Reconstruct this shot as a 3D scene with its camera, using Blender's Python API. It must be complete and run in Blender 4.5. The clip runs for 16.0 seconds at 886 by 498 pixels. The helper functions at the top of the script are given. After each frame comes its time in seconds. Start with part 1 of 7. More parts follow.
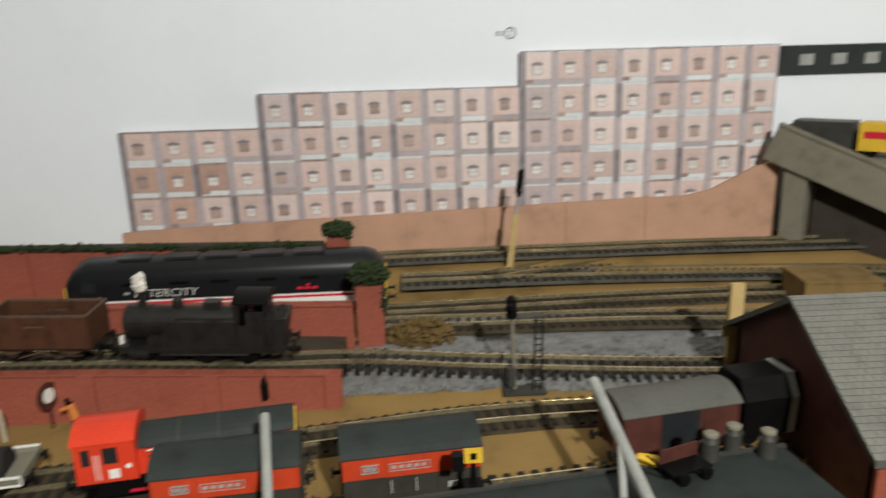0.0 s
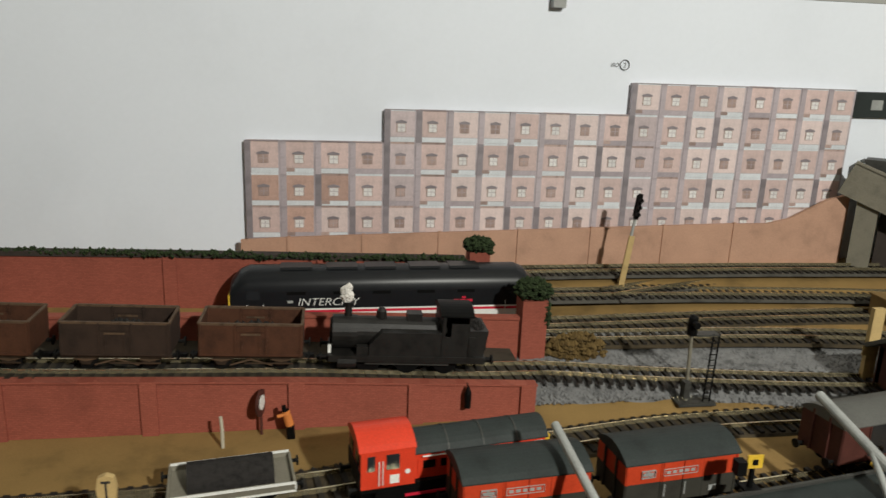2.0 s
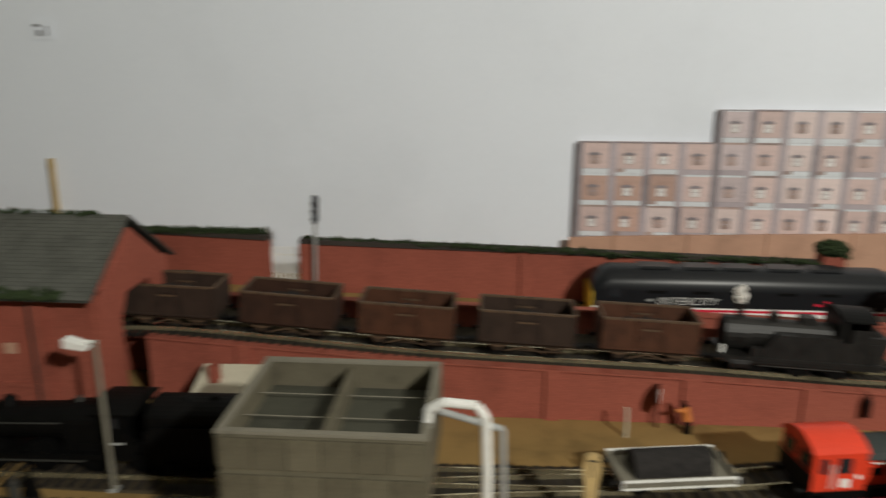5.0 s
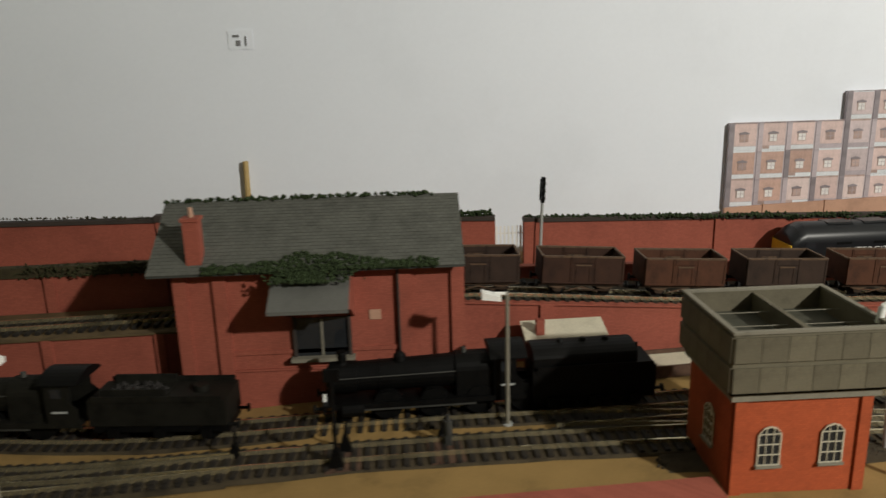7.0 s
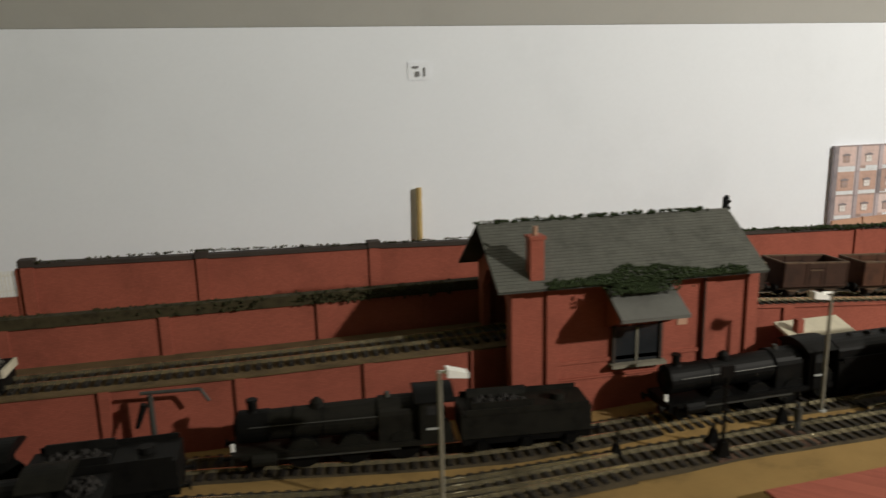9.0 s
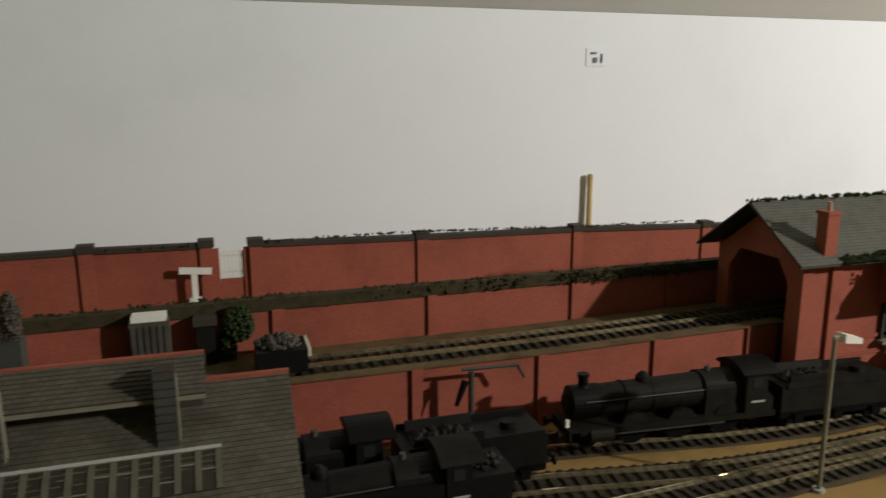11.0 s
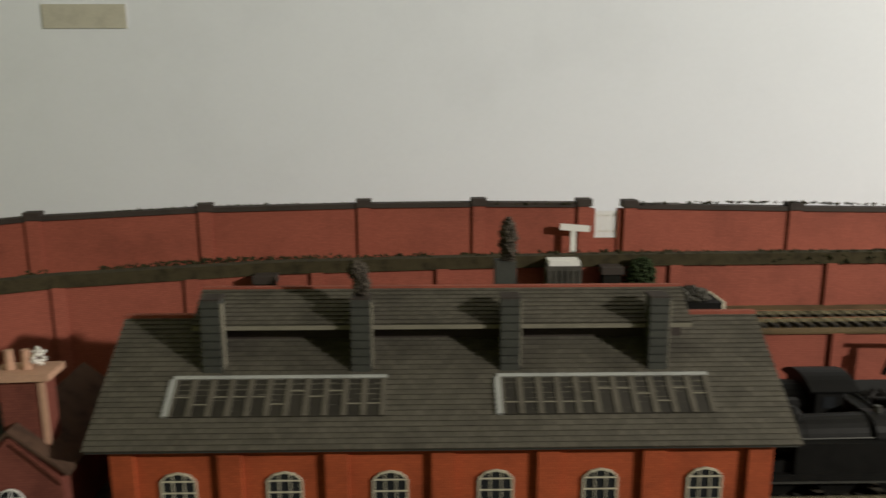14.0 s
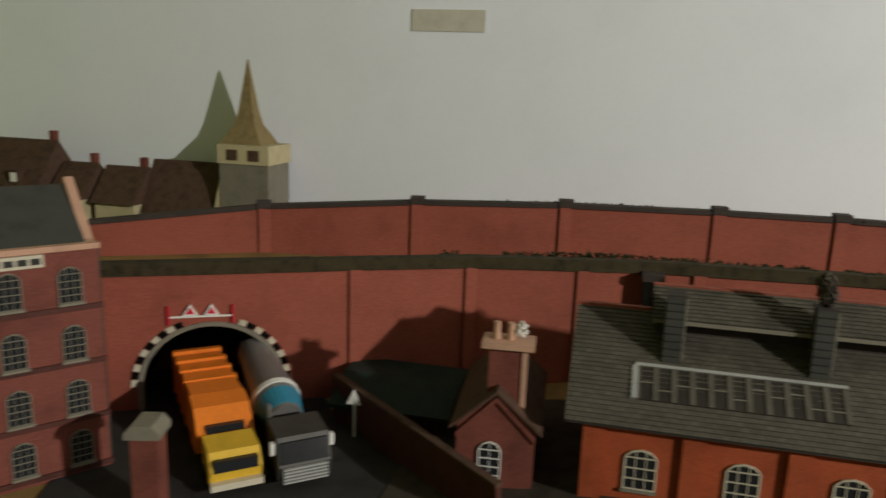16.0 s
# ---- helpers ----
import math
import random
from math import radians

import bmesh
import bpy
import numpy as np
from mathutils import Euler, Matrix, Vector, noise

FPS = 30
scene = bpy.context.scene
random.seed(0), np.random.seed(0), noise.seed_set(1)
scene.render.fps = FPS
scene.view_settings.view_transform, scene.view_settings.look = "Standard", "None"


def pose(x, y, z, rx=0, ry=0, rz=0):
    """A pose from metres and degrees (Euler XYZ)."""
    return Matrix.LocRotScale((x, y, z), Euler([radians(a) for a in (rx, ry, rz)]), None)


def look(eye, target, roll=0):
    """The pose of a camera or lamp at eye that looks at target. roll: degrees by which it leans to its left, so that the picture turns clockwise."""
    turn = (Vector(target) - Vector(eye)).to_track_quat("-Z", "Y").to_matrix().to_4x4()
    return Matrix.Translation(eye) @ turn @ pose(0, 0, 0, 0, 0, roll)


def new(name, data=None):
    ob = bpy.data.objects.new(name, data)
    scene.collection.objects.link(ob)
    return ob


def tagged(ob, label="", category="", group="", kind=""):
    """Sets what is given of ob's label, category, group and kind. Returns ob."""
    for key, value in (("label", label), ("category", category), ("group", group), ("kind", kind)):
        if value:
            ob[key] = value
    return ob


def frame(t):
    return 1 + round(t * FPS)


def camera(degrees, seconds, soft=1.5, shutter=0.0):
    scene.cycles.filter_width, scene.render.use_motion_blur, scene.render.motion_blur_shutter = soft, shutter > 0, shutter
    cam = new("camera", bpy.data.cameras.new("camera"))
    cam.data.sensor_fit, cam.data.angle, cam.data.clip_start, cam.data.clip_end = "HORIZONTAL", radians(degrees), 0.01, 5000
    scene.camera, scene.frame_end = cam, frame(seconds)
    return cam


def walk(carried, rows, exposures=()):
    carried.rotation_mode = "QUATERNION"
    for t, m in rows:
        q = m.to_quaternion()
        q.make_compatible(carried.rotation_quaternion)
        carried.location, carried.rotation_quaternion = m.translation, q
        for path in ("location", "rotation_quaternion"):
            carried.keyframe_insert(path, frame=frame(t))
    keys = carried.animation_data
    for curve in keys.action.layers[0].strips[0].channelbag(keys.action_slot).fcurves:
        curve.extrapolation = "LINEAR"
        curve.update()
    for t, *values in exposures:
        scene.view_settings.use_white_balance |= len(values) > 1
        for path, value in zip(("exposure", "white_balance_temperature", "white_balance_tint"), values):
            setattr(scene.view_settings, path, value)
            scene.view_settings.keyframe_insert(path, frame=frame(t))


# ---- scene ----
cam = camera(62.2, 16.0, soft=1.5, shutter=0.6)
PATH = [
    (0, (0.06, 0.0851, 0.4524), (0.145, 2.008, -0.089), -1.62),
    (0.5, (0.059, 0.088, 0.4653), (-0.066, 1.9816, -0.1654), -1.87),
    (1, (0.018, 0.0822, 0.4677), (-0.141, 1.9738, -0.1628), -0.85),
    (1.5, (-0.085, 0.0783, 0.47), (0.099, 1.9845, -0.1094), -0.31),
    (2, (-0.128, 0.079, 0.4659), (0.187, 1.9843, -0.0553), 2.16),
    (2.5, (-0.149, 0.0851, 0.4665), (0.101, 1.9964, -0.0692), 1.33),
    (3, (-0.157, 0.0871, 0.4663), (0.079, 1.9875, -0.1096), 0.81),
    (3.5, (-0.173, 0.0804, 0.4708), (0.012, 1.9882, -0.1007), 0.60),
    (4, (-0.207, 0.0678, 0.4767), (-0.101, 1.9869, -0.0755), 1.23),
    (4.5, (-0.238, 0.0638, 0.477), (-0.196, 1.99, -0.0607), 0.89),
    (5, (-0.28, 0.0672, 0.4687), (-0.41, 1.9895, -0.0677), 0.22),
    (5.2, (-0.3, 0.0673, 0.4707), (-0.542, 1.9769, -0.0748), -0.31),
    (7.3, (-0.599, -0.0298, 0.4575), (-0.432, 1.9045, -0.0216), -0.55),
    (7.5, (-0.633, -0.0377, 0.46), (-0.43, 1.8982, 0.0029), 0.12),
    (8, (-0.684, -0.0506, 0.4619), (-0.641, 1.9004, 0.0198), -0.41),
    (8.5, (-0.752, -0.0422, 0.4664), (-0.616, 1.908, 0.0433), 0.08),
    (9, (-0.86, -0.0124, 0.4633), (-0.451, 1.8983, 0.0339), -1.45),
    (9.5, (-0.922, 0.0065, 0.4469), (-0.514, 1.922, 0.0433), -0.16),
    (10, (-1.016, 0.0388, 0.4497), (-0.418, 1.9015, 0.0367), -0.77),
    (10.2, (-1.05, 0.0468, 0.4491), (-0.381, 1.8894, 0.0496), -0.12),
    (12.3, (-1.13, 0.0582, 0.4262), (-0.743, 1.9719, -0.0033), -0.40),
    (12.5, (-1.136, 0.0561, 0.4244), (-0.708, 1.9634, 0.0043), -0.72),
    (13, (-1.146, 0.0477, 0.419), (-0.808, 1.9758, 0.0095), -2.70),
    (13.5, (-1.197, 0.0566, 0.4173), (-1.013, 2.003, -0.0035), -0.52),
    (14, (-1.243, 0.0554, 0.4144), (-1.209, 2.0137, 0.0058), -0.13),
    (14.5, (-1.279, 0.0565, 0.4163), (-1.363, 2.0085, -0.0099), 0.33),
    (15, (-1.312, 0.0467, 0.419), (-1.531, 1.9904, 0.0034), 0.65),
    (15.5, (-1.345, 0.0297, 0.4202), (-1.688, 1.9552, 0.0019), 1.59),
    (16, (-1.383, 0.0116, 0.4195), (-1.825, 1.9145, -0.0073), 2.09),
]
walk(cam, [(t, look(eye, target, roll)) for t, eye, target, roll in PATH],
     exposures=((0, 0.68, 6280, 8), (3.5, 0.52, 6280, 7), (5.0, 0.52, 6350, 8), (7.5, 0.86, 6450, 9), (10.0, 1.06, 6600, 10), (12.5, 1.46, 6600, 10), (14.0, 1.66, 6550, 10), (16.0, 1.64, 6500, 10)))

# ---- light: one ceiling bulb on the operator's side of a small dim room ----
world = bpy.data.worlds.new("world")
world.use_nodes = True
scene.world = world
bg = world.node_tree.nodes["Background"]
bg.inputs[0].default_value, bg.inputs[1].default_value = (1.0, 0.98, 0.96, 1), 0.02
bulb = bpy.data.lights.new("ceiling_bulb", "POINT")
bulb.energy, bulb.color, bulb.shadow_soft_size = 38.0, (1.0, 0.955, 0.85), 0.022
new("ceiling_bulb", bulb).matrix_world = pose(0.32, -0.52, 0.93)


# ---- materials ----
def node(nt, kind, **values):
    n = nt.nodes.new(kind)
    for k, v in values.items():
        n.inputs[k].default_value = v
    return n


def mat(name, colour, rough=0.7, metal=0.0, vary=0.25, scale=60.0, fine=900.0, bump=0.15, stain=None, each=0.0, spec=0.3, grain=0.35):
    """Paint, card or plastic: coarse and fine variation, slight relief, stains of another colour, a tint for each piece."""
    m = bpy.data.materials.new(name)
    m.use_nodes = True
    nt = m.node_tree
    b = nt.nodes["Principled BSDF"]
    b.inputs["Roughness"].default_value, b.inputs["Metallic"].default_value = rough, metal
    b.inputs["Specular IOR Level"].default_value = spec
    co = nt.nodes.new("ShaderNodeTexCoord")
    n1 = node(nt, "ShaderNodeTexNoise", Scale=scale, Detail=5.0, Roughness=0.6)
    n2 = node(nt, "ShaderNodeTexNoise", Scale=fine, Detail=3.0)
    for n in (n1, n2):
        nt.links.new(co.outputs["Object"], n.inputs["Vector"])
    ramp = nt.nodes.new("ShaderNodeValToRGB")
    dark = stain or tuple(c * (1 - vary) for c in colour)
    light = tuple(min(1, c * (1 + vary * 0.5)) for c in colour)
    ramp.color_ramp.elements[0].position, ramp.color_ramp.elements[1].position = 0.32, 0.7
    ramp.color_ramp.elements[0].color, ramp.color_ramp.elements[1].color = (*dark, 1), (*light, 1)
    mid = ramp.color_ramp.elements.new(0.48)
    mid.color = (*colour, 1)
    nt.links.new(n1.outputs["Fac"], ramp.inputs["Fac"])
    mix = node(nt, "ShaderNodeMix")
    mix.data_type, mix.blend_type = "RGBA", "MULTIPLY"
    mix.inputs["Factor"].default_value = grain
    nt.links.new(ramp.outputs["Color"], mix.inputs["A"])
    nt.links.new(n2.outputs["Fac"], mix.inputs["B"])
    gain = node(nt, "ShaderNodeHueSaturation")
    gain.inputs["Value"].default_value = 1.2
    nt.links.new(mix.outputs["Result"], gain.inputs["Color"])
    if each:
        info = nt.nodes.new("ShaderNodeObjectInfo")
        rng = node(nt, "ShaderNodeMapRange")
        rng.inputs["To Min"].default_value, rng.inputs["To Max"].default_value = 1.2 - each, 1.2 + each
        nt.links.new(info.outputs["Random"], rng.inputs["Value"])
        nt.links.new(rng.outputs["Result"], gain.inputs["Value"])
    nt.links.new(gain.outputs["Color"], b.inputs["Base Color"])
    if bump:
        bp = node(nt, "ShaderNodeBump", Strength=bump, Distance=0.0006)
        nt.links.new(n2.outputs["Fac"], bp.inputs["Height"])
        nt.links.new(bp.outputs["Normal"], b.inputs["Normal"])
    return m


def brick_mat(name, colour, mortar, size=0.0032, vertical="z", stain=0.3):
    """Printed or moulded brickwork at model scale with blotchy weathering."""
    m = mat(name, colour, rough=0.8, vary=stain, scale=28.0, bump=0.0)
    nt = m.node_tree
    b = nt.nodes["Principled BSDF"]
    src = b.inputs["Base Color"].links[0].from_socket
    co = nt.nodes.new("ShaderNodeTexCoord")
    sep, com = nt.nodes.new("ShaderNodeSeparateXYZ"), nt.nodes.new("ShaderNodeCombineXYZ")
    add = nt.nodes.new("ShaderNodeMath")
    nt.links.new(co.outputs["Object"], sep.inputs[0])
    nt.links.new(sep.outputs["X"], add.inputs[0])
    nt.links.new(sep.outputs["Y"], add.inputs[1])
    nt.links.new(add.outputs[0], com.inputs["X"])
    nt.links.new(sep.outputs["Z"], com.inputs["Y"])
    br = node(nt, "ShaderNodeTexBrick", Scale=1.0)
    br.inputs["Brick Width"].default_value, br.inputs["Row Height"].default_value = size, size * 0.38
    br.inputs["Mortar Size"].default_value = size * 0.05
    br.inputs["Color1"].default_value, br.inputs["Color2"].default_value = (1, 1, 1, 1), (0.8, 0.78, 0.78, 1)
    br.inputs["Mortar"].default_value = (*mortar, 1)
    nt.links.new(com.outputs[0], br.inputs["Vector"])
    mix = node(nt, "ShaderNodeMix")
    mix.data_type, mix.blend_type = "RGBA", "MULTIPLY"
    mix.inputs["Factor"].default_value = 0.8
    nt.links.new(src, mix.inputs["A"])
    nt.links.new(br.outputs["Color"], mix.inputs["B"])
    nt.links.new(mix.outputs["Result"], b.inputs["Base Color"])
    bp = node(nt, "ShaderNodeBump", Strength=0.3, Distance=0.0003)
    nt.links.new(br.outputs["Fac"], bp.inputs["Height"])
    bp.invert = True
    nt.links.new(bp.outputs["Normal"], b.inputs["Normal"])
    return m


WALLP = mat("white_emulsion", (0.715, 0.75, 0.815), rough=0.9, vary=0.05, scale=5, fine=220, bump=0.0, grain=0.04)
GREENP = mat("green_emulsion", (0.26, 0.32, 0.09), rough=0.9, vary=0.06, scale=6, fine=300, bump=0.0, grain=0.05)
# near-black colour for the unseen east and south walls, to cut bounce light
DARKWALL = mat("dark_unseen_wall", (0.08, 0.076, 0.07), rough=0.9, vary=0.06, scale=6, fine=300, grain=0.05)
CEIL = mat("ceiling_paint", (0.5, 0.5, 0.48), rough=0.9, vary=0.05, scale=8, fine=300, bump=0.0, grain=0.05)
# dark colour chosen for the unseen flat ceiling so it bounces little light
DARKCEIL = mat("dark_unseen_ceiling", (0.07, 0.06, 0.05), rough=0.9, vary=0.3, scale=6)
# near-black so that the unseen floor throws no light back up
DARKFLOOR = mat("dark_unseen_floor", (0.05, 0.045, 0.04), rough=1.0)
SAND = mat("sand_coloured_board", (0.26, 0.165, 0.058), rough=0.95, vary=0.28, scale=26, fine=1400, bump=0.4)
GRAVEL = mat("grey_ballast", (0.2, 0.2, 0.2), rough=0.95, vary=0.4, scale=120, fine=1800, bump=0.6)
CINDER = mat("brown_cinder_bed", (0.05, 0.038, 0.022), rough=0.95, vary=0.5, scale=70, fine=1500, bump=0.6)
EARTH = mat("trodden_brown_earth", (0.11, 0.075, 0.036), rough=0.95, vary=0.4, scale=50, fine=1500, bump=0.5)
ASH = mat("dark_grey_ash", (0.075, 0.07, 0.06), rough=0.95, vary=0.4, scale=60, fine=1500, bump=0.5)
DIRT = mat("dark_cinders_and_yard_darkening", (0.05, 0.042, 0.03), rough=0.95, vary=0.4, scale=90, fine=1500, bump=0.5)
BRICK = brick_mat("red_brick_card", (0.33, 0.094, 0.062), (0.74, 0.62, 0.6), stain=0.17)
BRICKD = brick_mat("orange_red_brick", (0.4, 0.085, 0.03), (0.8, 0.7, 0.62))
BRICKM = brick_mat("mill_brick", (0.2, 0.062, 0.046), (0.75, 0.68, 0.62))
TERRA = mat("terracotta_card", (0.5, 0.3, 0.21), rough=0.8, vary=0.18, scale=35)
VERGE = mat("mossy_verge", (0.045, 0.036, 0.018), rough=1.0, vary=0.5, scale=140, bump=0.8)
# colour of copings, and painted shade inside the tunnel and roof vent
COPING = mat("dark_coping_and_inner_shade", (0.045, 0.035, 0.03), rough=0.8)
SLATE = mat("grey_slate", (0.1, 0.1, 0.092), rough=0.65, vary=0.22, scale=50, each=0.25)
SLATEL = mat("pale_grey_slate", (0.19, 0.19, 0.175), rough=0.75, vary=0.2, scale=60)
SLATED = mat("dark_slate", (0.05, 0.052, 0.046), rough=0.7, vary=0.25, scale=60)
IVY = mat("ivy_flock", (0.026, 0.04, 0.015), rough=1.0, vary=0.6, scale=300, bump=0.6)
MOSSD = mat("dark_olive_moss", (0.03, 0.03, 0.012), rough=1.0, vary=0.5, scale=300, bump=0.6)
MOSS = mat("brown_scatter", (0.13, 0.085, 0.03), rough=1.0, vary=0.5, scale=250, bump=0.6)
RAIL = mat("nickel_rail", (0.78, 0.68, 0.44), rough=0.2, metal=0.88, vary=0.45, scale=40, bump=0.0)
SLEEPER = mat("sleeper_plastic", (0.017, 0.014, 0.0115), rough=0.75, vary=0.3, scale=200, each=0.2)
BLACK = mat("black_loco_plastic", (0.0036, 0.0036, 0.0036), rough=0.5, vary=0.4, scale=120, bump=0.1, spec=0.12)
SOOT = mat("sooty_black", (0.0055, 0.0053, 0.005), rough=0.55, vary=0.5, scale=140, spec=0.17)
NAVY = mat("executive_charcoal", (0.01, 0.011, 0.013), rough=0.35, vary=0.15, scale=90, bump=0.03)
ROOFG = mat("dark_grey_roof", (0.026, 0.033, 0.032), rough=0.62, vary=0.4, scale=55, grain=0.5)
WHITE = mat("white_paint", (0.8, 0.8, 0.77), rough=0.5, vary=0.06)
CREAM = mat("cream_plastic", (0.55, 0.51, 0.4), rough=0.6, vary=0.12)
REDS = mat("red_stripe", (0.6, 0.02, 0.05), rough=0.4, vary=0.08)
RED = mat("bright_red_plastic", (0.66, 0.05, 0.02), rough=0.4, vary=0.12, scale=60)
ORANGE = mat("flame_red_van", (0.5, 0.05, 0.016), rough=0.5, vary=0.2)
YELLOW = mat("yellow_plastic", (0.7, 0.45, 0.04), rough=0.5, vary=0.12)
RUST = mat("rusty_brown", (0.04, 0.024, 0.014), rough=0.8, vary=0.45, scale=110, fine=1400, each=0.35)
COAL = mat("coal_load", (0.02, 0.018, 0.017), rough=0.9, vary=0.5, scale=300, bump=0.6)
GREY = mat("freight_grey", (0.036, 0.034, 0.027), rough=0.7, vary=0.3)
LGREY = mat("light_grey_plastic", (0.34, 0.35, 0.34), rough=0.6, vary=0.18)
STONE = mat("grey_concrete_card", (0.2, 0.185, 0.145), rough=0.85, vary=0.2)
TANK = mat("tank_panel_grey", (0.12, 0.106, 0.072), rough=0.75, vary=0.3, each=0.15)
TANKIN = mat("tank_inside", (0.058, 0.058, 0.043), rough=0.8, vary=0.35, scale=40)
STEEL = mat("dark_steel", (0.06, 0.06, 0.055), rough=0.5, metal=0.3, vary=0.3)
MAROON = mat("maroon_plastic", (0.075, 0.024, 0.018), rough=0.65, vary=0.3)
BROWNR = mat("brown_tile_roof", (0.08, 0.045, 0.03), rough=0.85, vary=0.35, scale=120)
CHURCHW = mat("pale_church_wall", (0.5, 0.44, 0.27), rough=0.85, vary=0.15)
# dark window glass, also painted on as the shade inside openings
GLASSD = mat("dark_glass_and_opening_shade", (0.02, 0.022, 0.025), rough=0.12, vary=0.2, bump=0.0)
ORANGET = mat("orange_truck_plastic", (0.75, 0.2, 0.02), rough=0.45, vary=0.12)
DRUM = mat("silver_grey_drum", (0.2, 0.2, 0.2), rough=0.4, metal=0.3, vary=0.15)
BLUE = mat("blue_plastic", (0.03, 0.2, 0.32), rough=0.4, vary=0.1)
ROADM = mat("dark_road", (0.03, 0.029, 0.027), rough=0.9, vary=0.3)
WOODM = mat("matchstick_wood", (0.5, 0.36, 0.16), rough=0.7, vary=0.2)
GREENT = mat("green_tarpaulin", (0.011, 0.025, 0.021), rough=0.7, vary=0.35, scale=60)
APTG = mat("printed_grey_pier", (0.47, 0.41, 0.44), rough=0.4, vary=0.25, scale=45, each=0.15, spec=0.5)
APTB = mat("printed_pale_band", (0.72, 0.75, 0.79), rough=0.4, vary=0.12, each=0.1, spec=0.5)
APTW = mat("printed_window_light", (0.78, 0.76, 0.75), rough=0.35, vary=0.15, scale=250, each=0.1, spec=0.5)
APTD = mat("printed_window_surround", (0.42, 0.31, 0.28), rough=0.4, vary=0.3, scale=150, each=0.3, spec=0.5)
PAPER = mat("yellowed_tape", (0.58, 0.56, 0.48), rough=0.6, vary=0.1)
FADED = mat("faded_ink", (0.2, 0.2, 0.21), rough=0.8)
INK = mat("black_ink", (0.03, 0.03, 0.03), rough=0.7)
SKIN = mat("painted_figure_orange", (0.6, 0.2, 0.05), rough=0.6)
COTTON = mat("smoke_cotton", (0.75, 0.72, 0.68), rough=1.0, bump=0.6)


# ---- building helpers ----
def box(bm, x0, x1, y0, y1, z0, z1, m=None):
    vs = [bm.verts.new((x, y, z)) for x in (x0, x1) for y in (y0, y1) for z in (z0, z1)]
    for f in ((0, 1, 3, 2), (4, 6, 7, 5), (0, 4, 5, 1), (2, 3, 7, 6), (0, 2, 6, 4), (1, 5, 7, 3)):
        bm.faces.new([vs[i] for i in f])
    if m:
        for v in vs:
            v.co = m @ v.co
    return bm


def cyl(bm, p0, p1, r0, r1=None, n=12):
    """A tapered cylinder from p0 to p1 with closed ends."""
    p0, p1, r1 = Vector(p0), Vector(p1), r0 if r1 is None else r1
    q = (p1 - p0).to_track_quat("Z", "Y")
    rings = []
    for p, r in ((p0, r0), (p1, r1)):
        rings.append([bm.verts.new(p + q @ Vector((r * math.cos(a), r * math.sin(a), 0))) for a in (2 * math.pi * i / n for i in range(n))])
    for i in range(n):
        bm.faces.new((rings[0][i], rings[0][(i + 1) % n], rings[1][(i + 1) % n], rings[1][i]))
    bm.faces.new(rings[0][::-1])
    bm.faces.new(rings[1])
    return bm


def prism(bm, outline, a, b, axis="x"):
    """Extrudes an outline (pairs in the two other axes) along an axis from a to b."""
    order = {"x": lambda u, v, w: (w, u, v), "y": lambda u, v, w: (u, w, v), "z": lambda u, v, w: (u, v, w)}[axis]
    ends = [[bm.verts.new(order(u, v, w)) for u, v in outline] for w in (a, b)]
    n = len(outline)
    for i in range(n):
        bm.faces.new((ends[0][i], ends[0][(i + 1) % n], ends[1][(i + 1) % n], ends[1][i]))
    bm.faces.new(ends[0][::-1])
    bm.faces.new(ends[1])
    return bm


def roof_shell(half, rise, thick, n=8, z=0.0):
    """Outline across a curved vehicle roof: an arc with some thickness."""
    top = [(-half + 2 * half * i / n, z + rise * math.sin(math.pi * i / n) ** 0.8) for i in range(n + 1)]
    return top + [(half, z - thick), (-half, z - thick)]


def lumps(bm, centre, size, count, r, rng, flat=1.0):
    """Many small uneven clumps inside an ellipsoid."""
    for _ in range(count):
        while True:
            p = Vector((rng.uniform(-1, 1), rng.uniform(-1, 1), rng.uniform(-1, 1)))
            if p.length < 1:
                break
        c = Vector(centre) + Vector((p.x * size[0], p.y * size[1], p.z * size[2]))
        s = r * rng.uniform(0.6, 1.3)
        pts = [Vector(d).normalized() * s * rng.uniform(0.7, 1.3) for d in ((1, 0, 0), (-1, 0, 0), (0, 1, 0), (0, -1, 0), (0, 0, 1), (0, 0, -1))]
        vs = [bm.verts.new(c + Vector((q.x, q.y, q.z * flat))) for q in pts]
        for i, j, k in ((0, 2, 4), (2, 1, 4), (1, 3, 4), (3, 0, 4), (2, 0, 5), (1, 2, 5), (3, 1, 5), (0, 3, 5)):
            bm.faces.new((vs[i], vs[j], vs[k]))
    return bm


def mesh_of(bm, name, material, smooth=False):
    bmesh.ops.recalc_face_normals(bm, faces=bm.faces)
    me = bpy.data.meshes.new(name)
    bm.to_mesh(me)
    bm.free()
    me.materials.append(material)
    if smooth:
        for p in me.polygons:
            p.use_smooth = True
    return me


def part(name, bm, material, parent, label="", smooth=False):
    ob = new(name, mesh_of(bm, name, material, smooth))
    ob.parent = parent
    return tagged(ob, label) if label else ob


def piece(name, mesh, m, parent):
    ob = new(name, mesh)
    ob.parent = parent
    ob.matrix_basis = m
    return ob


def thing(name, label, category, m=None, group="", kind=""):
    ob = new(name)
    ob.empty_display_size = 0.01
    if m is not None:
        ob.matrix_basis = m
    return tagged(ob, label, category, group, kind)


def solid(name, bm, material, label, category, m=None, group="", kind="", smooth=False):
    """A thing that is one mesh."""
    ob = new(name, mesh_of(bm, name, material, smooth))
    if m is not None:
        ob.matrix_basis = m
    return tagged(ob, label, category, group, kind)


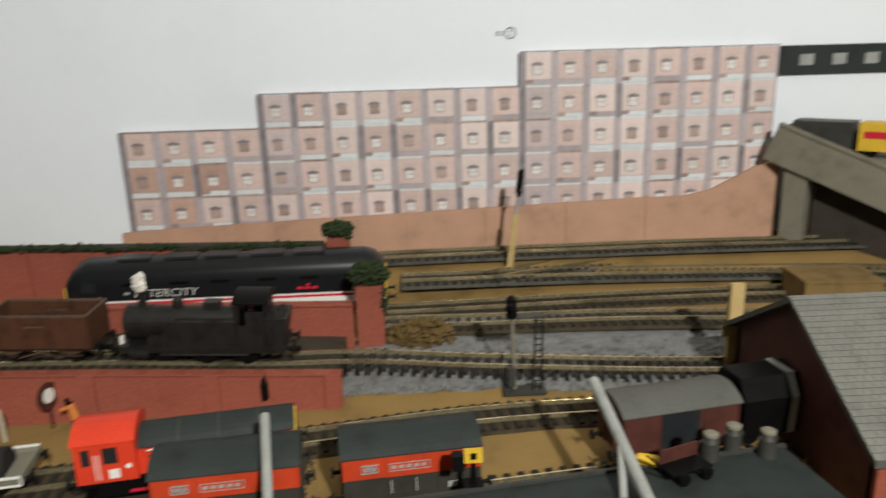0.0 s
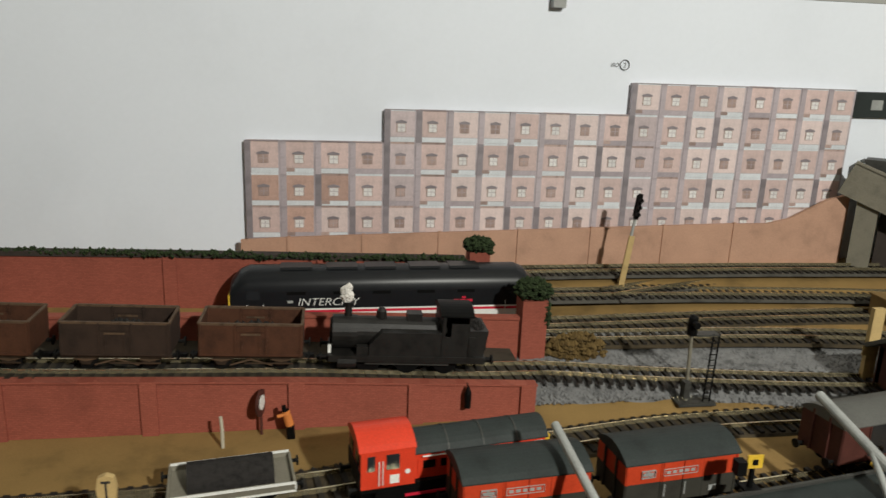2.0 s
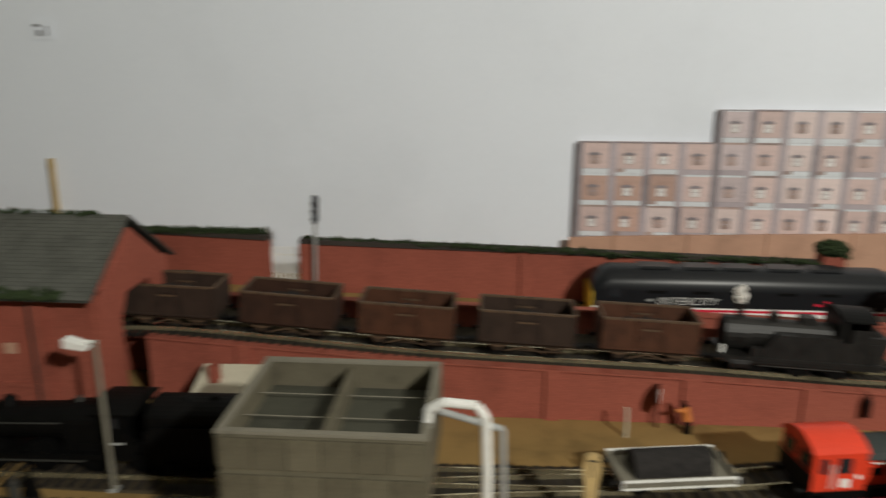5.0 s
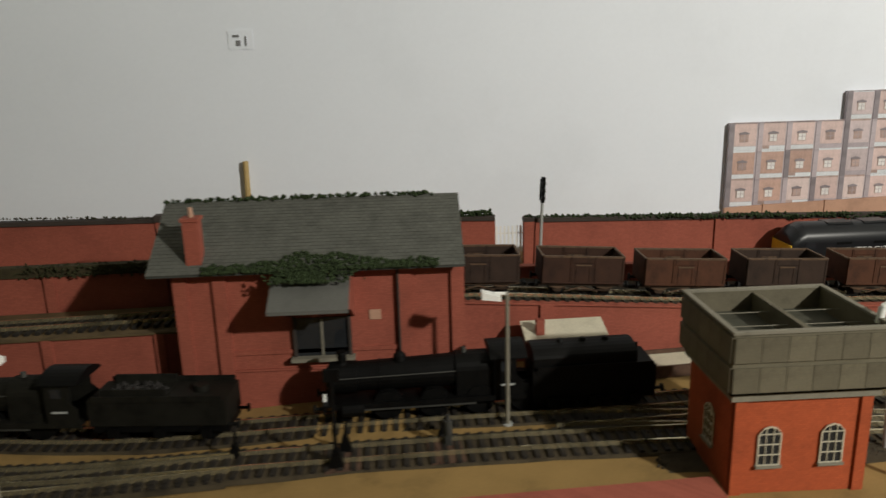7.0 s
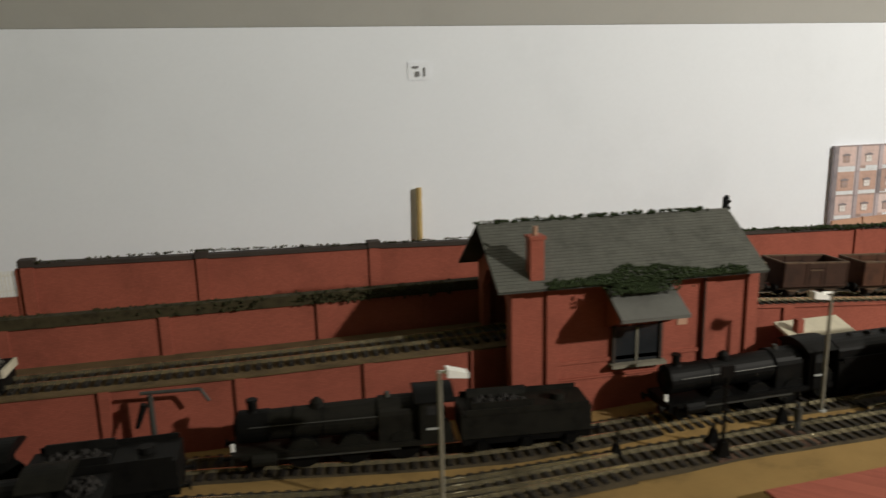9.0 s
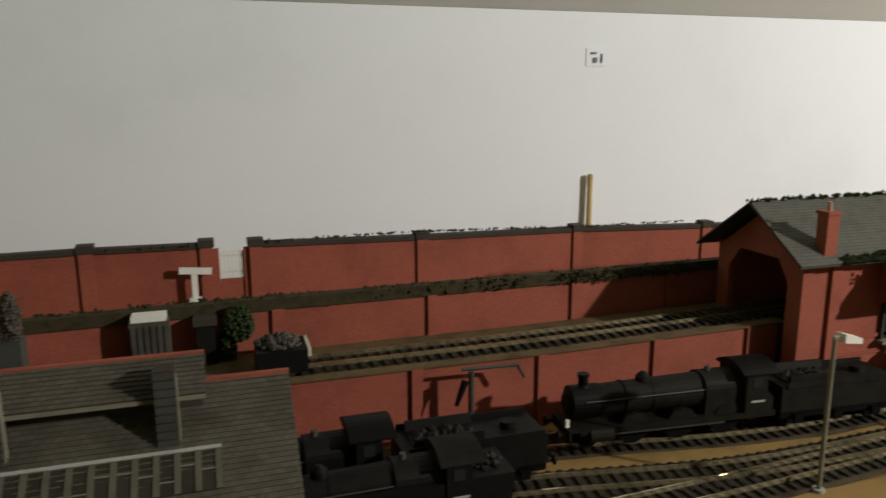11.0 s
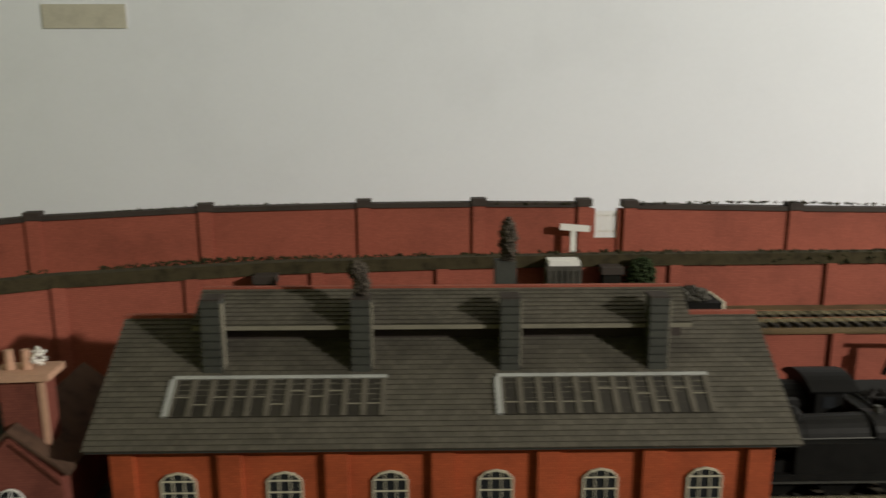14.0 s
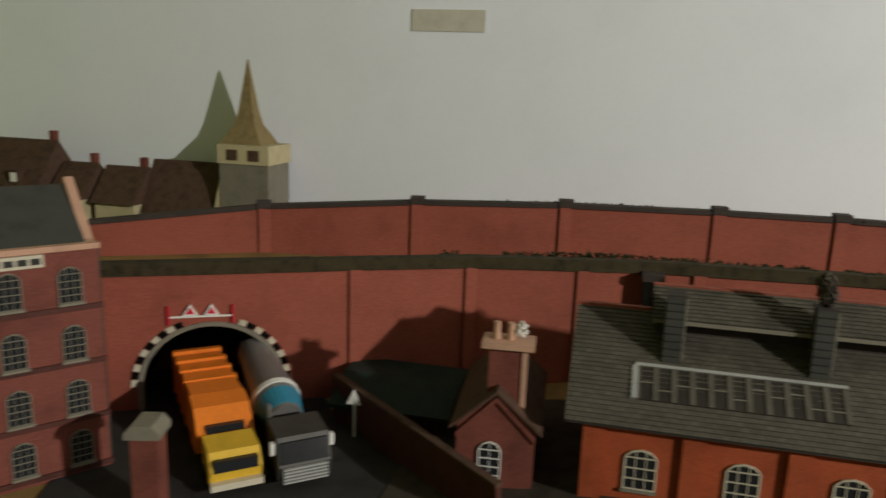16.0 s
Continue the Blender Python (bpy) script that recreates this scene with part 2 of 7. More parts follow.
def B(*a, m=None):
    return box(bmesh.new(), *a, m=m)


def path_at(pts, s):
    """Place and heading at arc length s on a polyline of (x, y, z)."""
    for p, q in zip(pts, pts[1:]):
        d = math.dist(p, q)
        if s <= d or q == pts[-1]:
            f = s / d
            return [a + (b - a) * f for a, b in zip(p, q)], math.atan2(q[1] - p[1], q[0] - p[0]), math.asin((q[2] - p[2]) / d)
        s -= d


def smooth_path(pts, step=0.02):
    """A Catmull-Rom curve through the points."""
    out, n = [], len(pts)
    for i in range(n - 1):
        p0, p1, p2, p3 = (Vector(pts[max(0, min(n - 1, i + k))]) for k in (-1, 0, 1, 2))
        m = max(2, int((p2 - p1).length / step))
        for j in range(m):
            t = j / m
            out.append(tuple(0.5 * (2 * p1 + (p2 - p0) * t + (2 * p0 - 5 * p1 + 4 * p2 - p3) * t * t + (3 * p1 - p0 - 3 * p2 + p3) * t ** 3)))
    return out + [tuple(pts[-1])]


def strip(bm, pts, offs):
    """Sweeps a closed section (side, up) along a polyline of (x, y, z)."""
    rings = []
    for i, p in enumerate(pts):
        a, b = Vector(pts[max(0, i - 1)]), Vector(pts[min(len(pts) - 1, i + 1)])
        d = (b - a)
        side = Vector((d.y, -d.x, 0)).normalized()
        rings.append([bm.verts.new(Vector(p) + side * u + Vector((0, 0, v))) for u, v in offs])
    n = len(offs)
    for r, q in zip(rings, rings[1:]):
        for i in range(n):
            bm.faces.new((r[i], r[(i + 1) % n], q[(i + 1) % n], q[i]))
    bm.faces.new(rings[0])
    bm.faces.new(rings[-1][::-1])
    return bm


SLEEPER_MESH = mesh_of(B(-0.0016, 0.0016, -0.0165, 0.0165, -0.0012, 0.0012), "sleeper", SLEEPER)


def track(name, pts, label, spacing=0.0078, bed=None):
    """Two rails on plastic sleepers; the points give the sleeper tops' line, rail top 3 mm above."""
    pts = smooth_path(pts)
    th = thing(name, label, "railway track", kind="structure")
    for side in (-0.00825, 0.00825):
        part("rail", strip(bmesh.new(), pts, [(side - 0.0005, 0), (side + 0.0005, 0), (side + 0.0005, 0.003), (side - 0.0005, 0.003)]), RAIL, th)
    if bed:
        part("track_bed", strip(bmesh.new(), pts, [(-0.0195, -0.0032), (0.0195, -0.0032), (0.0175, -0.0011), (-0.0175, -0.0011)]), bed, th, "dark brown cinder bed")
    total = sum(math.dist(a, b) for a, b in zip(pts, pts[1:]))
    s = spacing / 2
    while s < total:
        p, yaw, pitch = path_at(pts, s)
        piece("sleeper", SLEEPER_MESH, Matrix.Translation((p[0], p[1], p[2] - 0.0008)) @ pose(0, 0, 0, 0, -math.degrees(pitch), math.degrees(yaw)), th)
        s += spacing
    return th


# ---- levels of the layout ----
G = 0.226


def ease(x, a, b):
    t = max(0.0, min(1.0, (x - a) / (b - a)))
    return t * t * (3 - 2 * t)


def ground_z(x, y):
    z = G - 0.009 * ease(-x, 0.55, 0.75) - 0.012 * ease(-x, 1.35, 1.5)
    rise = 0.011 * ease(y, 0.5, 0.56) + 0.007 * ease(y, 0.57, 0.63) + 0.02 * ease(y, 0.65, 0.74)
    return z + rise * ease(x, -0.03, 0.03)


# ---- the room ----
def wall(name, *a, m=WALLP):
    return solid(name, B(*a), m, "", "wall", kind="structure")


tagged(wall("wall_north", -2.3, 1.6, 0.772, 0.85, -0.8, 0.5265), "white emulsion wall behind the model railway")
wall("wall_west", -2.3, -2.14, -1.6, 0.772, -0.8, 1.7, m=GREENP)
# east and south walls are out of view, coloured dark to deepen the shadows
wall("wall_east", 1.5, 1.6, -1.6, 0.772, -0.8, 1.7, m=DARKWALL)
wall("wall_south", -2.3, 1.6, -1.7, -1.6, -0.8, 1.7, m=DARKWALL)
# floor is out of view, its dark colour holds down the bounce
solid("floor", B(-2.3, 1.6, -1.7, 0.85, -0.84, -0.8), DARKFLOOR, "unseen floor, coloured dark to cut bounce light", "floor", kind="structure")
# flat ceiling is added out of view, kept dark against bounce
solid("ceiling", B(-2.3, 1.6, -1.7, 0.1, 1.45, 1.5), DARKCEIL, "unseen flat ceiling, coloured dark to cut bounce light", "ceiling", kind="structure")
bm = bmesh.new()
prism(bm, [(0.7725, 0.527), (0.0, 1.47), (0.0, 1.53), (0.85, 0.6), (0.85, 0.527)], -2.3, 1.6, "x")
solid("sloping_ceiling", bm, CEIL, "beige sloping ceiling above the white wall", "ceiling", kind="structure")

# ---- baseboard and ground ----
bm = bmesh.new()
nx, ny = 150, 44
X0, X1, Y0, Y1 = -2.14, 1.5, 0.16, 0.7715
grid = [[bm.verts.new((X0 + (X1 - X0) * i / nx, Y0 + (Y1 - Y0) * j / ny, 0)) for j in range(ny + 1)] for i in range(nx + 1)]
for row in grid:
    for v in row:
        v.co.z = ground_z(v.co.x, v.co.y) + 0.0008 * noise.noise(v.co * 40)
for i in range(nx):
    for j in range(ny):
        bm.faces.new((grid[i][j], grid[i + 1][j], grid[i + 1][j + 1], grid[i][j + 1]))
solid("ground", bm, SAND, "sand-painted baseboard top of the model railway", "ground", kind="structure", smooth=True)
solid("baseboard_frame", B(-2.14, 1.5, 0.162, 0.77, 0.12, 0.196), WOODM, "timber frame under the baseboard", "baseboard", kind="structure")

# ---- terraces, retaining walls and parapets ----
def wall_run(name, pts, z_base, tops, thick, label, piers=(), pier_w=0.010, coping=0.004, cap=None, pier_up=0.003):
    """A brick wall along plan points (its front face), with tops per point, piers at given x and a coping."""
    th = thing(name, label, "retaining wall", kind="structure")
    bm = bmesh.new()
    front = []
    for (x, y), zt in zip(pts, tops):
        front.append((x, y, zt))
    n = len(pts)

    def normal(i):
        a, b = Vector(pts[max(0, i - 1)]), Vector(pts[min(n - 1, i + 1)])
        d = (b - a).normalized()
        return Vector((-d.y, d.x)) if d.x > 0 else Vector((d.y, -d.x))

    rows = []
    for i, ((x, y), zt) in enumerate(zip(pts, tops)):
        nn = normal(i) * thick
        rows.append([bm.verts.new(c) for c in ((x, y, z_base), (x, y, zt), (x + nn.x, y + nn.y, zt), (x + nn.x, y + nn.y, z_base))])
    for r, q in zip(rows, rows[1:]):
        for k in range(4):
            bm.faces.new((r[k], r[(k + 1) % 4], q[(k + 1) % 4], q[k]))
    bm.faces.new(rows[0])
    bm.faces.new(rows[-1][::-1])
    part("brickwork", bm, BRICK, th)
    bm = bmesh.new()
    rows = []
    for i, ((x, y), zt) in enumerate(zip(pts, tops)):
        nn = normal(i)
        a, b = Vector((x, y)) - nn * 0.002, Vector((x, y)) + nn * (thick + 0.002)
        rows.append([bm.verts.new(c) for c in ((a.x, a.y, zt + 0.0002), (a.x, a.y, zt + coping), (b.x, b.y, zt + coping), (b.x, b.y, zt + 0.0002))])
    for r, q in zip(rows, rows[1:]):
        for k in range(4):
            bm.faces.new((r[k], r[(k + 1) % 4], q[(k + 1) % 4], q[k]))
    bm.faces.new(rows[0])
    bm.faces.new(rows[-1][::-1])
    if coping:
        part("coping", bm, cap or COPING, th)
    else:
        bm.free()
    for px in piers:
        for i in range(n - 1):
            (xa, ya), (xb, yb) = pts[i], pts[i + 1]
            if min(xa, xb) <= px <= max(xa, xb):
                f = (px - xa) / (xb - xa)
                y, zt = ya + (yb - ya) * f, tops[i] + (tops[i + 1] - tops[i]) * f
                m = Matrix.Translation((px, y, 0)) @ pose(0, 0, 0, 0, 0, math.degrees(math.atan2((yb - ya) * (1 if xb > xa else -1), abs(xb - xa))))
                part("pier", B(-pier_w / 2, pier_w / 2, -0.0022, 0.004, z_base, zt + 0.0005, m=m), BRICK, th)
                if pier_up:
                    part("pier_cap", B(-pier_w / 2 - 0.0012, pier_w / 2 + 0.0012, -0.0034, thick + 0.003, zt + 0.0012, zt + coping + pier_up, m=m), COPING, th)
                break
    return th


def deck(name, front, back, z_low, material, label):
    """A level slab between two plan polylines (x, y, z)."""
    bm = bmesh.new()
    a = [bm.verts.new(p) for p in front]
    b = [bm.verts.new(p) for p in back]
    c, d = ([bm.verts.new((p[0], p[1], z_low if p[0] > -1.4 else max(z_low, p[2] - 0.006))) for p in side] for side in (front, back))
    for i in range(len(front) - 1):
        bm.faces.new((a[i], a[i + 1], b[i + 1], b[i]))
        bm.faces.new((a[i], c[i], c[i + 1], a[i + 1]))
        bm.faces.new((b[i], b[i + 1], d[i + 1], d[i]))
        bm.faces.new((c[i], d[i], d[i + 1], c[i + 1]))
    bm.faces.new((a[0], b[0], d[0], c[0]))
    bm.faces.new((a[-1], c[-1], d[-1], b[-1]))
    return solid(name, bm, material, label, "embankment", kind="structure")


# wagon line terrace, right of the loading house
wall_run("wall_wagon_terrace", [(-0.512, 0.517), (-0.32, 0.517), (-0.146, 0.517), (0.012, 0.517)], 0.215, [0.276, 0.264, 0.258, 0.250], 0.004,
         "red brick-card retaining wall under the coal wagon line", piers=(-0.445, -0.325, -0.237, -0.147, -0.07, 0.006), coping=0.0015, cap=BRICK, pier_up=0)
deck("wagon_terrace", [(-0.51, 0.522, 0.2765), (-0.32, 0.522, 0.2645), (-0.146, 0.522, 0.2585), (0.01, 0.522, 0.2485)],
     [(-0.51, 0.585, 0.2765), (-0.32, 0.585, 0.2645), (-0.146, 0.585, 0.2585), (0.01, 0.585, 0.2485)], 0.2, DIRT, "dark ballasted terrace of the wagon line")
wall_run("wall_divider", [(-0.50, 0.585), (-0.138, 0.585), (0.016, 0.585)], 0.235, [0.283, 0.277, 0.272], 0.004, "low red brick wall between two tracks", coping=0.002, cap=BRICK, piers=(), pier_up=0)

# main line deck
MAIN = [(1.4, 0.60, 0.2465), (0.7, 0.635, 0.2465), (0.3, 0.648, 0.2465), (0.05, 0.641, 0.2465), (-0.15, 0.636, 0.2485), (-0.4, 0.63, 0.2565), (-0.62, 0.627, 0.266), (-0.85, 0.622, 0.272),
        (-1.08, 0.613, 0.274), (-1.3, 0.60, 0.274), (-1.43, 0.58, 0.274), (-1.55, 0.54, 0.274), (-1.66, 0.475, 0.274), (-1.75, 0.39, 0.274), (-1.80, 0.30, 0.274)]
PARAPET = [(-1.80, 0.52), (-1.677, 0.588), (-1.547, 0.615), (-1.422, 0.636), (-1.297, 0.648), (-1.203, 0.653), (-1.112, 0.654)]
FACE = [(-1.575, 0.456), (-1.55, 0.470), (-1.477, 0.506), (-1.348, 0.539), (-1.22, 0.552), (-1.1, 0.558), (-0.90, 0.562), (-0.5, 0.572)]
deck("main_line_deck", [(-1.83, 0.325, 0.2725), (-1.80, 0.345, 0.2725), (-1.73, 0.384, 0.2725)] + [(x, y + 0.006, 0.2725 if x < -0.95 else 0.271 if x < -0.8 else 0.2625) for x, y in FACE] + [(-0.49, 0.59, 0.2595), (-0.25, 0.59, 0.249), (0.02, 0.59, 0.2445)],
     [(-1.88, 0.44, 0.2735), (-1.84, 0.49, 0.2735), (-1.80, 0.52, 0.2735), (-1.677, 0.588, 0.2735), (-1.6, 0.60, 0.2735), (-1.5, 0.62, 0.2735), (-1.38, 0.64, 0.2735), (-1.22, 0.655, 0.2735), (-1.1, 0.66, 0.2735), (-0.90, 0.68, 0.2735),
      (-0.5, 0.69, 0.270), (-0.485, 0.69, 0.270), (-0.25, 0.69, 0.262), (0.02, 0.69, 0.256)], 0.2425, SAND, "sandy deck of the upper main line")
wall_run("wall_viaduct", FACE, 0.19, [0.2968] * len(FACE), 0.005, "tall curving red brick retaining wall of the main line",
         piers=(-1.55, -1.477, -1.40, -1.32, -1.235, -1.15, -1.07, -0.957, -0.838, -0.75), coping=0.0085, cap=VERGE, pier_up=0, pier_w=0.008)
wall_run("parapet_west", PARAPET, 0.26, [0.300, 0.312, 0.321, 0.324, 0.325, 0.325, 0.324], 0.006, "red brick parapet with dark coping behind the main line",
         piers=(-1.677, -1.547, -1.422, -1.297, -1.203, -1.116))
wall_run("parapet_middle", [(-1.082, 0.653), (-0.937, 0.660), (-0.781, 0.672), (-0.62, 0.668), (-0.468, 0.655)], 0.255, [0.323, 0.319, 0.315, 0.311, 0.309], 0.006,
         "red brick parapet with dark coping behind the main line", piers=(-1.078, -0.937, -0.781, -0.64))
wall_run("parapet_east", [(-0.441, 0.655), (-0.25, 0.662), (-0.012, 0.662)], 0.24, [0.3065, 0.301, 0.295], 0.006,
         "red brick parapet overgrown with ivy behind the main line", piers=(-0.436, -0.25, -0.13), pier_up=0)

# lower terrace with the buffer siding, left of the loading house
wall_run("wall_siding_terrace", [(-1.135, 0.49), (-0.9, 0.49), (-0.705, 0.49)], 0.2, [0.2685, 0.2685, 0.272], 0.005, "red brick-card retaining wall below the buffer siding",
         piers=(-1.127, -0.989, -0.90, -0.81, -0.73), coping=0.0015, cap=EARTH, pier_up=0, pier_w=0.007)
deck("siding_terrace", [(-1.135, 0.496, 0.2665), (-0.9, 0.496, 0.2665), (-0.69, 0.496, 0.27)], [(-1.135, 0.56, 0.2665), (-0.9, 0.56, 0.2665), (-0.69, 0.56, 0.27)], 0.2, EARTH, "brown earth terrace of the buffer siding")

# tracks
track("track_main_east", MAIN[:6], "model railway track of the main line on sand", bed=CINDER)
track("track_main_west", MAIN[5:], "model railway track of the main line on the viaduct")
track("track_wagon_line", [(0.40, 0.508, 0.2405), (0.31, 0.518, 0.2408), (0.216, 0.528, 0.2410), (0.150, 0.534, 0.2430), (0.089, 0.540, 0.2450), (0.027, 0.544, 0.2490), (-0.04, 0.5395, 0.2525), (-0.15, 0.539, 0.2590), (-0.32, 0.537, 0.2653), (-0.5, 0.537, 0.277), (-0.6, 0.531, 0.274), (-0.72, 0.525, 0.272)], "model railway track under the coal wagons")
track("track_siding", [(-0.72, 0.525, 0.2718), (-0.9, 0.522, 0.269), (-1.085, 0.52, 0.269)], "short buffer siding on the brick terrace")
track("track_rear_loop", [(1.2, 0.70, 0.2605), (0.45, 0.725, 0.266), (0.2, 0.73, 0.2665), (0.03, 0.728, 0.2665)], "rear loop track beside the terracotta wall", bed=ASH)
track("track_rear_branch", [(0.392, 0.768, 0.2575), (0.282, 0.734, 0.2575), (0.198, 0.710, 0.2575), (0.126, 0.685, 0.2575)], "dark branch track climbing behind the station throat", bed=ASH)
track("track_crossover", [(0.75, 0.60, 0.2465), (0.5, 0.672, 0.2505), (0.25, 0.69, 0.2545), (0.05, 0.685, 0.258)], "crossover track in the station throat", bed=ASH)
track("track_throat", [(0.6, 0.55, 0.239), (0.3, 0.60, 0.2455), (0.1, 0.612, 0.2455), (0.03, 0.612, 0.2465)], "brassy track in the station throat", bed=CINDER)
track("track_yard_front", [(0.7, 0.47, 0.2285), (0.2, 0.497, 0.2285), (0.0, 0.478, 0.2285), (-0.15, 0.445, 0.2285), (-0.35, 0.435, 0.2285), (-0.55, 0.432, 0.227), (-0.75, 0.437, 0.2195), (-0.92, 0.46, 0.2195), (-0.985, 0.462, 0.2195)], "yard track with a shunter and wagons", bed=CINDER)
track("track_yard_vans", [(0.5, 0.455, 0.2285), (0.2, 0.425, 0.2285), (0.0, 0.4, 0.2285), (-0.15, 0.385, 0.2285), (-0.3, 0.40, 0.2285), (-0.45, 0.415, 0.2285)], "yard track under the box vans")
track("track_yard_point", [(-0.46, 0.4125, 0.2287), (-0.36, 0.418, 0.2287), (-0.27, 0.43, 0.2287), (-0.2, 0.437, 0.2287)], "diverging rails of a yard turnout")
track("track_yard_centre", [(-0.2, 0.385, 0.2285), (-0.45, 0.388, 0.2285), (-0.62, 0.386, 0.2265), (-0.8, 0.391, 0.2195), (-0.95, 0.412, 0.2195), (-1.1, 0.42, 0.2195)], "curving yard track through the shed yard", bed=CINDER)
track("track_yard_shed", [(-0.66, 0.385, 0.2245), (-0.72, 0.383, 0.222), (-0.8, 0.38, 0.2195), (-0.95, 0.372, 0.2195), (-1.08, 0.37, 0.2195)], "yard track into the engine shed", bed=CINDER)


# ---- printed flats on the wall ----
def flats():
    """Printed card blocks: piers, tinted panels (paler to the right for glare), arched windows with pale panes, pale
    balcony bands.
    """
    th = thing("apartment_block", "printed low-relief blocks of pink flats, stepped, glued to the wall", "building")
    w, h = 0.0298, 0.0305
    rng = random.Random(17)
    print_and_glare_tints = [mat("printed_brown_panel", (0.54, 0.36, 0.3), rough=0.4, vary=0.22, scale=70, each=0.14, spec=0.5),
                   mat("printed_pink_panel", (0.65, 0.5, 0.475), rough=0.4, vary=0.2, scale=70, each=0.12, spec=0.5),
                   mat("printed_cream_panel", (0.75, 0.62, 0.6), rough=0.4, vary=0.16, scale=70, each=0.1, spec=0.5),
                   mat("printed_mauve_panel", (0.56, 0.47, 0.48), rough=0.4, vary=0.22, scale=70, each=0.12, spec=0.5)]
    dark_pier = mat("printed_dark_pier", (0.27, 0.24, 0.26), rough=0.4, vary=0.3, scale=60, each=0.15, spec=0.5)
    panels = [mesh_of(B(-w / 2 + 0.0022, w / 2 - 0.0022, -0.0004, 0, 0.0056, h - 0.0012), "panel", t) for t in print_and_glare_tints]
    lintels = [mesh_of(B(-w / 2 + 0.0022, w / 2 - 0.0022, -0.0004, 0, h - 0.0014, h + 0.0006), "panel_edge", APTB), mesh_of(B(-w / 2 + 0.0022, w / 2 - 0.0022, -0.0004, 0, h - 0.0014, h + 0.0006), "panel_edge", APTD)]
    band = mesh_of(B(-w / 2 + 0.0022, w / 2 - 0.0022, -0.0005, 0, 0.0008, 0.0052), "band", APTB)
    stained_band = mesh_of(B(-w / 2 + 0.0022, w / 2 - 0.0022, -0.0005, 0, 0.0008, 0.0052), "band", APTG)
    pier = mesh_of(B(-0.0026, 0.0026, -0.0006, 0, 0, h), "pier", APTG)
    pier_dark = mesh_of(B(-0.0028, 0.0028, -0.0006, 0, 0, h), "pier", dark_pier)
    head = [(-0.0046, 0.0098), (0.0046, 0.0098), (0.0046, 0.0192), (0.0028, 0.0205), (0, 0.021), (-0.0028, 0.0205), (-0.0046, 0.0192)]
    surround = mesh_of(prism(bmesh.new(), head, -0.0007, -0.00035, "y"), "window_surround", APTD)
    pane = mesh_of(B(-0.0035, 0.0038, -0.0009, -0.0006, 0.0102, 0.0176), "window", APTW)
    dull_pane = mesh_of(B(-0.0035, 0.0038, -0.0009, -0.0006, 0.0102, 0.0176), "window", APTD)
    bar = mesh_of(box(B(-0.0035, 0.0038, -0.0011, -0.0008, 0.0142, 0.0146), 0.0, 0.0004, -0.0011, -0.0008, 0.0102, 0.0176), "glazing_bar", APTG)
    hood = mesh_of(prism(bmesh.new(), [(-0.0054, 0.0182), (0.0054, 0.0182), (0.0050, 0.0198), (0, 0.0212), (-0.0050, 0.0198)], -0.0012, -0.0006, "y"), "window_arch", dark_pier)
    stain = mesh_of(B(-0.0105, -0.0035, -0.0007, -0.0003, 0.0022, 0.0056), "damp_mark", APTD)
    for k, (x0, x1, bays, floors) in enumerate(((-0.2, -0.073, 4, 3), (-0.073, 0.165, 8, 4), (0.165, 0.404, 8, 5))):
        part("card_backing", B(x0, x1, 0.7655, 0.7715, 0.276, 0.290 + h * floors), APTG, th)
        part("card_edge", B(x0, x1, 0.7646, 0.7655, 0.2895 + h * floors, 0.2903 + h * floors), dark_pier, th)
        for i in range(bays):
            x, sx = x0 + (x1 - x0) * (i + 0.5) / bays, (x1 - x0) / bays / w
            # blocks after the first take paler tints, the glare on them put into colour
            column = (0, 0, 2, 1, 3, 1, 2, 1)[i % 8] if k == 0 else (3, 1, 2, 2, 1, 1, 2, 1)[i % 8]
            for f in range(floors):
                m = Matrix.Translation((x + rng.uniform(-0.0004, 0.0004), 0.7655, 0.290 + h * f)) @ Matrix.Diagonal((sx, 1, 1, 1))
                tint = column if rng.random() < 0.75 else rng.choice((1, 2) if k else (0, 1))
                piece("panel", panels[tint], m, th)
                piece("panel_edge", lintels[rng.random() < 0.35], m, th)
                piece("band", stained_band if rng.random() < 0.25 else band, m, th)
                piece("window_surround", surround, m, th)
                piece("window", dull_pane if rng.random() < 0.3 else pane, m, th)
                piece("glazing_bar", bar, m, th)
                piece("window_arch", hood, m, th)
                if rng.random() < 0.3:
                    piece("damp_mark", stain, m, th)
                piece("pier", pier_dark if i == 0 or rng.random() < 0.18 else pier, Matrix.Translation((x0 + (x1 - x0) * i / bays + 0.002, 0.7655, 0.290 + h * f)), th)
    return th


flats()

th = thing("terracotta_wall", "low terracotta card wall panels in front of the flats", "wall", kind="structure")
edges = [-0.206, -0.162, -0.093, -0.02, 0.058, 0.132, 0.208, 0.284]
for i, (a, b) in enumerate(zip(edges, edges[1:])):
    za, zb = 0.291 + 0.0022 * i, 0.291 + 0.0022 * (i + 1)
    part("wall_panel", prism(bmesh.new(), [(a + 0.0006, 0.25), (b - 0.0006, 0.25), (b - 0.0006, zb), (a + 0.0006, za)], 0.7535, 0.7575, "y"), TERRA, th)
    part("panel_joint", B(b - 0.0016, b + 0.0016, 0.7522, 0.756, 0.25, zb + 0.001), TERRA, th)
part("wall_panel", prism(bmesh.new(), [(0.2846, 0.25), (0.408, 0.25), (0.408, 0.338), (0.385, 0.332), (0.345, 0.312), (0.32, 0.3065), (0.2846, 0.306)], 0.7525, 0.757, "y"), TERRA, th)

th = thing("printed_strip", "grey printed strip with pale square openings on the wall", "card strip")
